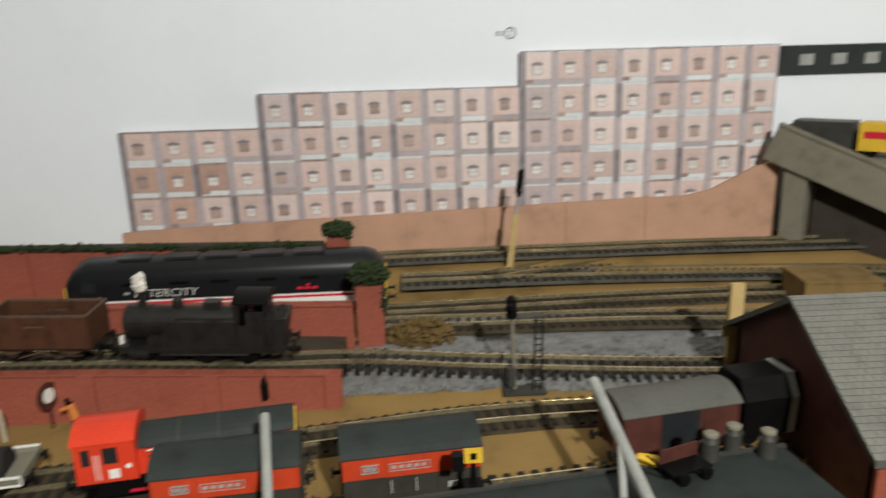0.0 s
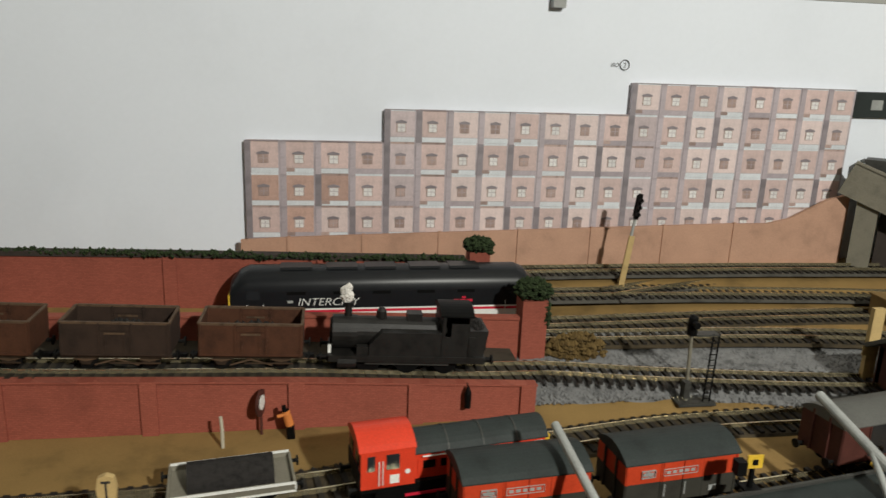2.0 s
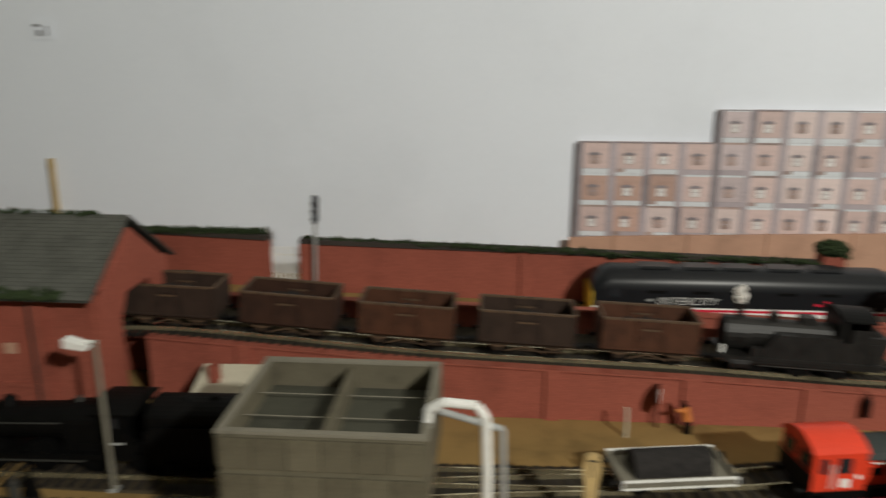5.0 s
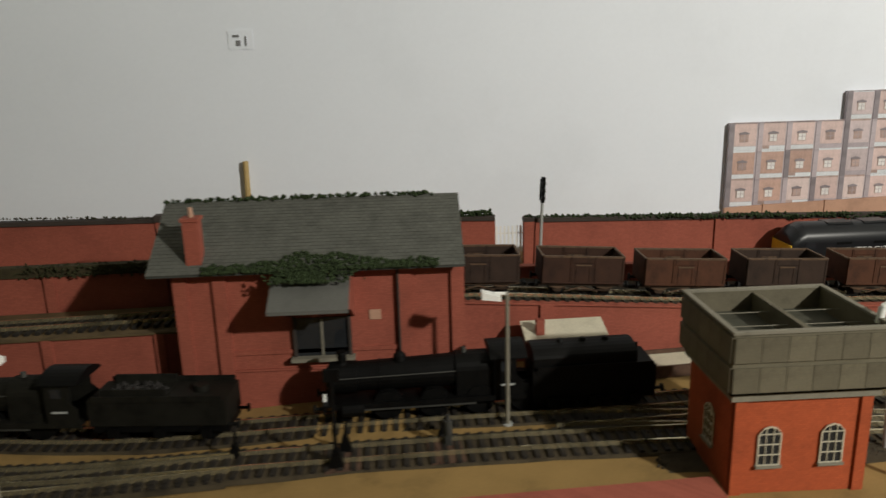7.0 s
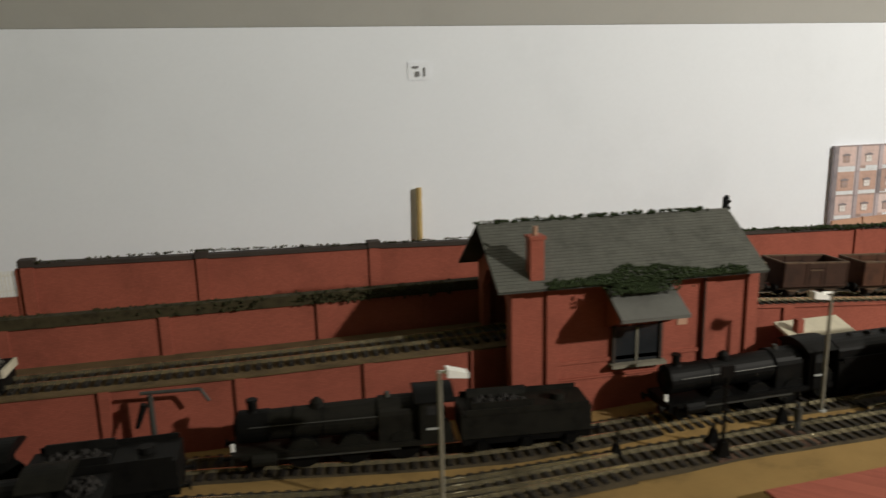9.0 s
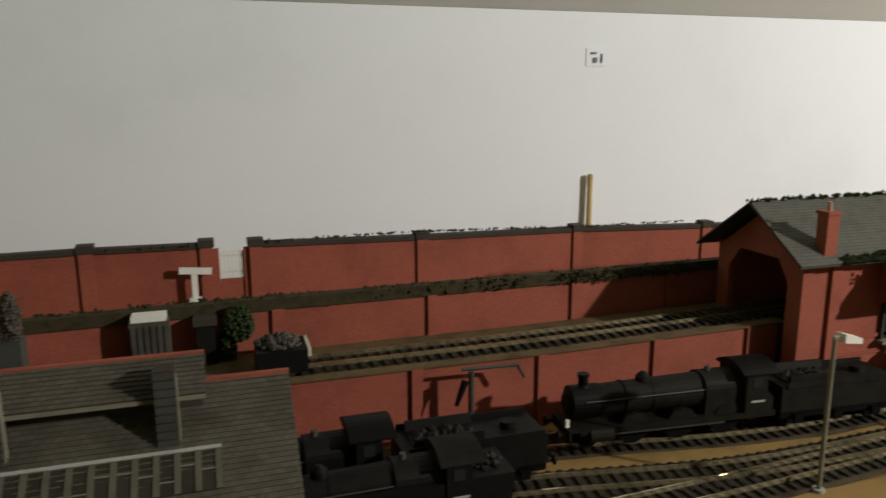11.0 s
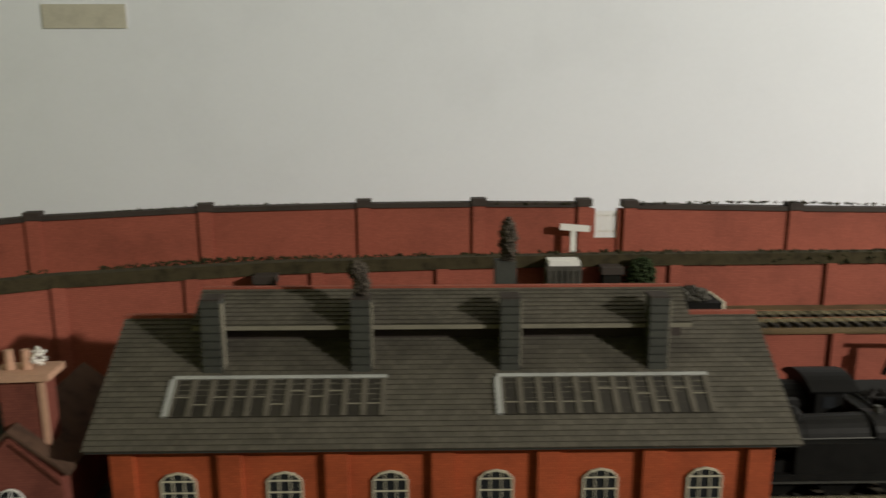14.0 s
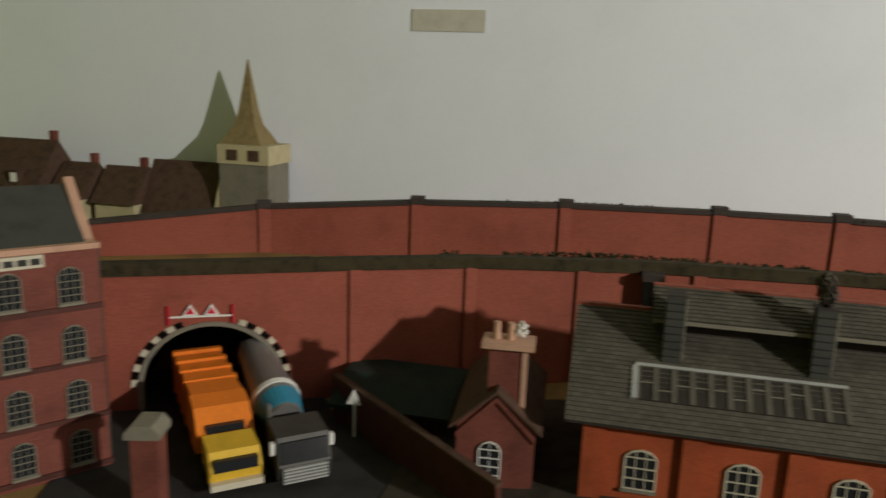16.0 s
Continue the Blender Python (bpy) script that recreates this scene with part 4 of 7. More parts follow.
diesel_loco()
th = thing("wall_mark", "hand-inked circuit mark with a circled number on the wall", "ink mark", pose(0.150, 0.771, 0.459, 90, 0, 0))
letters(th, "ISO", 0.0054, Matrix.Translation((-0.0076, -0.002, 0)), INK, 0.2)
letters(th, "2", 0.0066, Matrix.Translation((0.0048, -0.0024, 0)), INK, 0.1)
bm = bmesh.new()
for i in range(24):
    a, b = 2 * math.pi * i / 24, 2 * math.pi * (i + 1) / 24
    prism(bm, [(0.0066 + r * math.cos(t), r * math.sin(t)) for r, t in ((0.0043, a), (0.0043, b), (0.0050, b), (0.0050, a))], 0.0, 0.0004, "z")
part("ring", bm, INK, th)


def mineral_wagon(m, tint, label):
    th = thing("mineral_wagon", label, "coal wagon", m, group="coal wagons behind the tank engine")
    l, w, z0, z1, t = 0.0315, 0.0155, 0.0108, 0.0295, 0.0012
    for s in (-1, 1):
        sd = part("side", B(-l, l, s * w - t / 2, s * w + t / 2, z0, z1), tint, th)
        part("top_rail", B(-l, l, s * w - 0.0009, s * w + 0.0009, z1 - 0.0006, z1 + 0.0006), WORN, sd)
        part("lower_rail", B(-l, l, s * w - 0.0011, s * w + 0.0011, z0, z0 + 0.0012), tint, sd)
        part("end_rail", B(s * l - 0.0009, s * l + 0.0009, -w, w, z1 - 0.0006, z1 + 0.0005), WORN, sd)
        for x in (-0.0309, -0.0095, 0.0095, 0.0309):
            part("stanchion", B(x - 0.0006, x + 0.0006, s * w - 0.0012, s * w + 0.0012, z0, z1), tint, sd)
        dr = part("side_door", B(-0.0085, 0.0085, s * w - 0.0009, s * w + 0.0009, z0 + 0.0005, z1 - 0.005), tint, th)
        part("door_banger", B(-0.006, 0.006, s * w - 0.0015, s * w + 0.0015, z1 - 0.0062, z1 - 0.0052), WORN, dr)
        part("top_flap", B(-0.0085, 0.0085, s * w - 0.0012, s * w + 0.0012, z1 - 0.0042, z1 - 0.0008), tint, dr)
        for x in (-0.0055, 0.0055):
            part("hinge_strap", B(x - 0.0006, x + 0.0006, s * w - 0.0014, s * w + 0.0014, z0 + 0.0008, z1 - 0.0068), tint, dr)
        part("spring", prism(bmesh.new(), [(-0.0255, 0.0078), (-0.0115, 0.0078), (-0.0185, 0.0062)], s * 0.0126, s * 0.0134, "y"), WORN, th)
        part("spring", prism(bmesh.new(), [(0.0115, 0.0078), (0.0255, 0.0078), (0.0185, 0.0062)], s * 0.0126, s * 0.0134, "y"), WORN, th)
        part("end", B(s * l - t / 2, s * l + t / 2, -w, w, z0, z1), tint, th)
        part("sole_bar", B(-l - 0.001, l + 0.001, s * 0.0125 - 0.0008, s * 0.0125 + 0.0008, 0.0085, z0), RUST, th)
        for x in (-0.0185, 0.0185):
            part("axle_guard", prism(bmesh.new(), [(x - 0.006, 0.0088), (x + 0.006, 0.0088), (x + 0.0022, 0.004), (x - 0.0022, 0.004)], s * 0.0118 - 0.0006, s * 0.0118 + 0.0006, "y"), RUST, th)
        part("brake_gear", prism(bmesh.new(), [(-0.013, 0.005), (0.0, 0.0085), (0.013, 0.005), (0.013, 0.0043), (0.0, 0.0075), (-0.013, 0.0043)], s * 0.0135, s * 0.0142, "y"), WORN, th)
        part("brake_lever", B(-0.004, 0.026, s * 0.0142, s * 0.0147, 0.0055, 0.0063), RUST, th)
        buffers(th, s * l, 0.0098, 0.0038)
        coupling(th, s * l, 0.0058)
    part("floor", B(-l, l, -w, w, z0, z0 + 0.001), RUST, th)
    wheels(th, (-0.0185, 0.0185), 0.006)
    rng = random.Random(int(m.translation.x * 1000))
    bm = lumps(bmesh.new(), (rng.uniform(-0.006, 0.006), 0, z1 - 0.0095), (l - 0.008, w - 0.003, 0.0034), 260, 0.0023, rng)
    box(bm, -l + 0.001, l - 0.001, -w + 0.001, w - 0.001, z0 + 0.001, z1 - 0.0108)
    part("coal_load", bm, COAL, th)
    return th


RUSTB = mat("faded_brown_wagon", (0.066, 0.025, 0.012), rough=0.75, vary=0.4, scale=110, fine=1400)
RUSTG = mat("grey_brown_wagon", (0.033, 0.019, 0.013), rough=0.78, vary=0.4, scale=110, fine=1400)
RUSTM = mat("bauxite_wagon", (0.038, 0.016, 0.009), rough=0.78, vary=0.4, scale=110, fine=1400)
WORN = mat("worn_wagon_edge", (0.095, 0.058, 0.034), rough=0.7, vary=0.45, scale=200)
for i, (x, z, tilt, tint, word) in enumerate(((-0.1755, 0.2642, 2.0, RUSTB, "faded light brown"), (-0.256, 0.2670, 2.2, RUSTG, "grey-brown weathered"), (-0.3365, 0.2702, 2.6, RUSTB, "brown weathered"),
                                              (-0.417, 0.2752, 3.2, RUSTM, "dark bauxite weathered"), (-0.4975, 0.2795, 1.5, RUSTG, "dark grey weathered"))):
    mineral_wagon(pose(x, 0.5375, z - 0.001, 0, tilt, -0.6) @ Matrix.Diagonal((1.0, 1.0, 1.13, 1)), tint, word + " open mineral wagon part-filled with coal")


DUSTY = mat("dusty_black", (0.0135, 0.0125, 0.0115), rough=0.45, vary=0.55, scale=130, spec=0.35)


def tank_engine():
    th = thing("tank_engine", "matt black six-wheel saddle tank engine, smoke wad in its chimney", "locomotive", pose(-0.0755, 0.539, 0.2563, 0, 2.8, -0.2) @ Matrix.Diagonal((1.0, 1.0, 1.17, 1)))
    part("footplate", B(-0.052, 0.052, -0.0155, 0.0155, 0.0105, 0.0125), DUSTY, th)
    for y in (-0.0142, 0.0142):
        part("valance", B(-0.052, 0.052, y - 0.0005, y + 0.0005, 0.0085, 0.0105), DUSTY, th)
        part("side_tank", prism(bmesh.new(), [(-0.026, 0.0125), (0.021, 0.0125), (0.021, 0.0265), (-0.018, 0.0265), (-0.026, 0.019)], y * 0.68 - 0.0055, y * 0.68 + 0.0055, "y"), DUSTY, th)
        part("coupling_rod", B(-0.028, 0.028, y * 0.8 - 0.0005, y * 0.8 + 0.0005, 0.0062, 0.0074), STEEL, th)
        part("cylinder", cyl(bmesh.new(), (-0.046, y * 0.85, 0.008), (-0.034, y * 0.85, 0.008), 0.0038), DUSTY, th)
    b = part("boiler", cyl(bmesh.new(), (-0.047, 0, 0.0225), (0.022, 0, 0.0225), 0.0088, n=24), DUSTY, th, smooth=False)
    part("smokebox", cyl(bmesh.new(), (-0.05, 0, 0.022), (-0.034, 0, 0.022), 0.0098, n=24), DUSTY, th)
    part("smokebox_door", cyl(bmesh.new(), (-0.0515, 0, 0.022), (-0.05, 0, 0.022), 0.0075, 0.0085, n=20), BLACK, th)
    ch = part("chimney", cyl(cyl(bmesh.new(), (-0.04, 0, 0.031), (-0.04, 0, 0.038), 0.0026, 0.0024, 16), (-0.04, 0, 0.038), (-0.04, 0, 0.0396), 0.0032, 0.0033, 16), DUSTY, th)
    part("smoke_wad", lumps(bmesh.new(), (-0.0415, 0, 0.0445), (0.003, 0.0025, 0.0055), 110, 0.0018, random.Random(5)), COTTON, ch, "white cotton wool smoke")
    part("dome", cyl(cyl(bmesh.new(), (-0.018, 0, 0.031), (-0.018, 0, 0.035), 0.0036, 0.0033, 16), (-0.018, 0, 0.035), (-0.018, 0, 0.037), 0.0033, 0.0014, 16), DUSTY, th)
    part("safety_valve", B(-0.001, 0.009, -0.0045, 0.0045, 0.030, 0.0345), DUSTY, th)
    cab = bmesh.new()
    for y in (-0.0148, 0.0140):
        prism(cab, [(0.021, 0.0125), (0.044, 0.0125), (0.044, 0.0245), (0.0395, 0.0245), (0.0395, 0.0325), (0.0275, 0.0325), (0.0275, 0.0245), (0.0235, 0.0245), (0.0235, 0.0375), (0.021, 0.0375)], y, y + 0.0008, "y")
    box(cab, 0.021, 0.022, -0.0148, 0.0148, 0.0125, 0.0375)
    box(cab, 0.039, 0.040, -0.0148, 0.0148, 0.0125, 0.0375)
    part("cab", cab, DUSTY, th)
    part("cab_roof", prism(bmesh.new(), roof_shell(0.0162, 0.0038, 0.0008, 10, 0.0375), 0.0195, 0.042, "x"), BLACK, th)
    part("bunker", prism(bmesh.new(), [(0.04, 0.0125), (0.0505, 0.0125), (0.053, 0.028), (0.04, 0.028)], -0.0135, 0.0135, "y"), DUSTY, th)
    part("bunker_coal", lumps(bmesh.new(), (0.0465, 0, 0.0275), (0.005, 0.011, 0.0015), 60, 0.002, random.Random(2)), COAL, th)
    part("running_board_tool_box", B(-0.034, -0.0265, -0.0148, -0.0095, 0.0125, 0.0175), DUSTY, th)
    part("lamp", B(-0.0525, -0.0505, -0.011, -0.009, 0.0125, 0.017), WHITE, th, "white headlamp")
    wheels(th, (-0.026, 0.0, 0.026), 0.0088, BLACK)
    for s in (-1, 1):
        buffers(th, s * 0.0515, 0.0105, 0.005)
        coupling(th, s * 0.0515, 0.006)
    return th


tank_engine()


def shunter():
    th = thing("diesel_shunter", "bright red diesel shunter with grey bonnet and yellow nose", "locomotive", pose(-0.060, 0.4385, 0.2318, 0, 0, 9.0))
    part("frame", B(-0.054, 0.054, -0.0145, 0.0145, 0.0095, 0.0125), BLACK, th)
    for y in (-0.0138, 0.0138):
        part("outside_frame", B(-0.046, 0.046, y - 0.0008, y + 0.0008, 0.0035, 0.0095), BLACK, th)
        part("coupling_rod", B(-0.03, 0.03, y * 1.12 - 0.0004, y * 1.12 + 0.0004, 0.0055, 0.0068), REDS, th)
    cab = part("cab", prism(bmesh.new(), [(-0.0155, 0.0125), (-0.0155, 0.0345), (0.0155, 0.0345), (0.0155, 0.0125)], -0.054, -0.025, "x"), RED, th)
    part("cab_roof", prism(bmesh.new(), roof_shell(0.0162, 0.0065, 0.0006, 12, 0.0345), -0.055, -0.0245, "x"), RED, th)
    for x0, x1, z0, z1 in ((-0.0505, -0.0465, 0.023, 0.0315), (-0.0405, -0.0335, 0.023, 0.0315)):
        for y in (-0.0157, 0.0157):
            part("cab_window", B(x0, x1, y - 0.0003, y + 0.0003, z0, z1), GLASSD, cab)
    for x in (-0.0445, -0.0425):
        part("door_handrail", cyl(bmesh.new(), (x, -0.0163, 0.0145), (x, -0.0163, 0.0285), 0.0003, n=6), WHITE, cab)
    part("end_window", B(-0.0544, -0.054, -0.012, -0.003, 0.0235, 0.032), GLASSD, cab)
    part("end_window", B(-0.0544, -0.054, 0.003, 0.012, 0.0235, 0.032), GLASSD, cab)
    part("wasp_panel", B(-0.0546, -0.054, -0.0155, 0.0155, 0.0125, 0.022), SOOT, cab)
    part("number_panel", B(-0.0385, -0.0335, -0.0158, -0.0154, 0.0145, 0.0195), WHITE, cab, "white transfer")
    hood = part("bonnet_side", B(-0.025, 0.052, -0.0115, 0.0115, 0.0125, 0.0275), RED, th)
    part("bonnet_roof", prism(bmesh.new(), roof_shell(0.0125, 0.0072, 0.0006, 10, 0.0278), -0.0245, 0.0535, "x"), ROOFG, th, "dark grey rounded bonnet roof")
    for x in (-0.005, 0.015, 0.035):
        part("roof_strap", prism(bmesh.new(), roof_shell(0.0126, 0.0075, 0.0002, 10, 0.0279), x - 0.0004, x + 0.0004, "x"), STEEL, th)
    for x in (-0.018, -0.006, 0.006, 0.018):
        part("bonnet_door", B(x - 0.0045, x + 0.0045, -0.0119, -0.0115, 0.0145, 0.0245), RED, hood)
    for x in (-0.016, -0.006):
        part("vent", B(x - 0.0035, x + 0.0035, -0.0123, -0.0118, 0.0185, 0.023), BLACK, hood)
    part("handrail", cyl(bmesh.new(), (-0.02, -0.0132, 0.0262), (0.05, -0.0132, 0.0262), 0.0004, n=6), WHITE, th)
    part("nose", B(0.052, 0.0545, -0.0118, 0.0118, 0.0125, 0.0285), YELLOW, th, "yellow and black nose")
    for y in (-0.008, 0.0, 0.008):
        part("nose_stripe", B(0.0545, 0.0548, y - 0.0017, y + 0.0017, 0.013, 0.028), BLACK, th)
    part("step", B(-0.052, -0.046, -0.0165, 0.0165, 0.004, 0.0055), BLACK, th)
    part("bell_emblem", cyl(bmesh.new(), (-0.029, -0.0155, 0.0205), (-0.029, -0.0159, 0.0205), 0.0014), WHITE, cab)
    wheels(th, (-0.026, 0.0, 0.026), 0.0078, BLACK)
    for s in (-1, 1):
        buffers(th, s * 0.054, 0.011, 0.005)
    return th


shunter()


def box_van(m, body_low, body_high, roof, label, open_door=False, name="box_van"):
    th = thing(name, label, "goods van", m, group="box vans in the yard" if name == "box_van" else "")
    l, w = 0.0335, 0.0152
    part("lower_body", B(-l, l, -w, w, 0.0095, 0.0215), body_low, th)
    part("upper_body", B(-l, l, -w, w, 0.0215, 0.0335), body_high, th)
    for s in (-1, 1):
        part("end_arch", prism(bmesh.new(), [(-w, 0.0335)] + [(-w + 2 * w * i / 10, 0.0335 + 0.0052 * math.sin(math.pi * i / 10) ** 0.8) for i in range(1, 10)] + [(w, 0.0335)], s * l - 0.0006, s * l + 0.0006, "x"), body_high, th)
        for y in (-0.006, 0.006):
            part("end_post", B(s * l - 0.001 if s < 0 else s * l, s * l if s < 0 else s * l + 0.001, y - 0.0007, y + 0.0007, 0.0095, 0.036), body_low, th)
        part("sole_bar", B(-l, l, s * 0.0128 - 0.0007, s * 0.0128 + 0.0007, 0.0075, 0.0095), BLACK, th)
        for x in (-0.0195, 0.0195):
            part("axle_guard", prism(bmesh.new(), [(x - 0.005, 0.008), (x + 0.005, 0.008), (x + 0.002, 0.0035), (x - 0.002, 0.0035)], s * 0.012 - 0.0006, s * 0.012 + 0.0006, "y"), BLACK, th)
        part("brake_lever", B(-0.02, 0.012, s * 0.0146, s * 0.0151, 0.005, 0.0058), BLACK, th)
        buffers(th, s * l, 0.0105, 0.0045)
        for x in (-0.0325, -0.0125, 0.0125, 0.0325):
            part("body_strap", B(x - 0.0004, x + 0.0004, s * w - 0.0005, s * w + 0.0005, 0.0095, 0.0214), body_low, th)
            part("upper_strap", B(x - 0.0004, x + 0.0004, s * w - 0.0005, s * w + 0.0005, 0.0216, 0.0335), body_high, th)
        if open_door:
            # the van body is solid, a dark plate paints the shade of the doorway
            part("open_doorway", B(-0.012, 0.010, s * w - 0.0006, s * w + 0.0006, 0.0125, 0.0325), GLASSD, th, "dark plate painted for the shade in an open doorway")
            part("dropped_flap", prism(bmesh.new(), [(s * w, 0.0115), (s * w, 0.0128), (s * (w + 0.012), 0.0215 - 0.012), (s * (w + 0.012), 0.0085)], -0.012, 0.006, "x"), MAROON, th, "maroon door flap let down")
        else:
            for x0, x1 in ((-0.0118, -0.0003), (0.0003, 0.0118)):
                d = part("door", B(x0, x1, s * w - 0.0007, s * w + 0.0007, 0.0102, 0.0213), body_low, th)
                part("door_upper", B(x0, x1, s * w - 0.0007, s * w + 0.0007, 0.0217, 0.0328), body_high, d)
                part("door_hinge", B(x0 + 0.001, x0 + 0.0016, s * w - 0.0011, s * w + 0.0011, 0.013, 0.02), LGREY, d)
            ya, yb = s * w - 0.0010, s * w + 0.0010
            for name, xa, xb in (("emblem_frame", -0.0245, -0.0165), ("name_frame", -0.0115, 0.0085)):
                bm = bmesh.new()
                for fa in ((xa, xb, 0.0248, 0.0251), (xa, xb, 0.0287, 0.0290), (xa, xa + 0.0003, 0.0251, 0.0287), (xb - 0.0003, xb, 0.0251, 0.0287)):
                    box(bm, fa[0], fa[1], ya, yb, fa[2], fa[3])
                part(name, bm, LGREY, th, "thin white panel outline")
            bm = bmesh.new()
            box(bm, -0.0236, -0.0174, ya, yb, 0.0262, 0.0265)
            box(bm, -0.0236, -0.0174, ya, yb, 0.0272, 0.0275)
            prism(bm, [(-0.0222, 0.0275), (-0.0216, 0.0275), (-0.0200, 0.0283), (-0.0206, 0.0283)], ya, yb, "y")
            prism(bm, [(-0.0206, 0.0262), (-0.0200, 0.0262), (-0.0184, 0.0254), (-0.0190, 0.0254)], ya, yb, "y")
            part("emblem", bm, LGREY, th, "pale emblem bars")
            for k in range(5):
                part("name_bar", B(-0.0102 + k * 0.0036, -0.0078 + k * 0.0036, ya, yb, 0.0261, 0.0277), LGREY, th, "pale unreadable lettering bar")
            part("data_bar", B(0.017, 0.0215, s * w - 0.0004, s * w + 0.0004, 0.0125, 0.0155), LGREY, th)
    part("roof", prism(bmesh.new(), roof_shell(w + 0.0012, 0.0062, 0.0007, 12, 0.0336), -l - 0.0008, l + 0.0008, "x"), roof, th)
    wheels(th, (-0.0195, 0.0195), 0.006, BLACK)
    return th


box_van(pose(-0.0315, 0.402, 0.2318, 0, 0, 5.5), GREY, ORANGE, ROOFG, "orange and grey box van with a grey roof in the yard")
box_van(pose(0.0545, 0.411, 0.2318, 0, 0, 6.5), GREY, ORANGE, ROOFG, "orange and grey box van with a grey roof in the yard")
box_van(pose(0.195, 0.438, 0.2318, 0, 0, 10), MAROON, MAROON, SLATE, "maroon goods van with grey roof and open doorway", True, "goods_van")

th = thing("flat_wagon", "grey flat wagon with white edge rails and a black rounded load", "wagon", pose(-0.178, 0.4365, 0.2318, 0, 0, 8.5))
part("floor", B(-0.0315, 0.0315, -0.0155, 0.0155, 0.0085, 0.0102), STONE, th, "dull grey wagon floor")
for s in (-1, 1):
    sd = part("side", prism(bmesh.new(), [(s * 0.0148, 0.0085), (s * 0.0156, 0.0085), (s * 0.0168, 0.0126), (s * 0.0160, 0.0126)], -0.0315, 0.0315, "x"), STONE, th)
    part("white_rim", B(-0.0315, 0.0315, s * 0.0164 - 0.0006, s * 0.0164 + 0.0006, 0.0126, 0.0136), WHITE, sd)
    part("rim_end", cyl(bmesh.new(), (0.0315 * s, -0.0164, 0.0131), (0.0318 * s, -0.0158, 0.0092), 0.0006, n=8), WHITE, sd)
    part("end", B(s * 0.0315 - 0.0007, s * 0.0315 + 0.0007, -0.0158, 0.0158, 0.0085, 0.0128), STONE, th)
    part("sole_bar", B(-0.0315, 0.0315, s * 0.0125 - 0.0008, s * 0.0125 + 0.0008, 0.0065, 0.0085), BLACK, th)
    part("lower_rim", B(-0.032, 0.032, s * 0.0158 - 0.0004, s * 0.0158 + 0.0004, 0.0076, 0.0086), WHITE, th)
    buffers(th, s * 0.0315, 0.0095, 0.0035, SOOT)
ld = bmesh.new()
prism(ld, [(0.0098 * math.cos(a), 0.0103 + 0.0118 * math.sin(a)) for a in (math.pi * i / 14 for i in range(15))], -0.0225, 0.0215, "x")
part("load", ld, COAL, th, "smooth black load")
wheels(th, (-0.018, 0.018), 0.0055, BLACK)


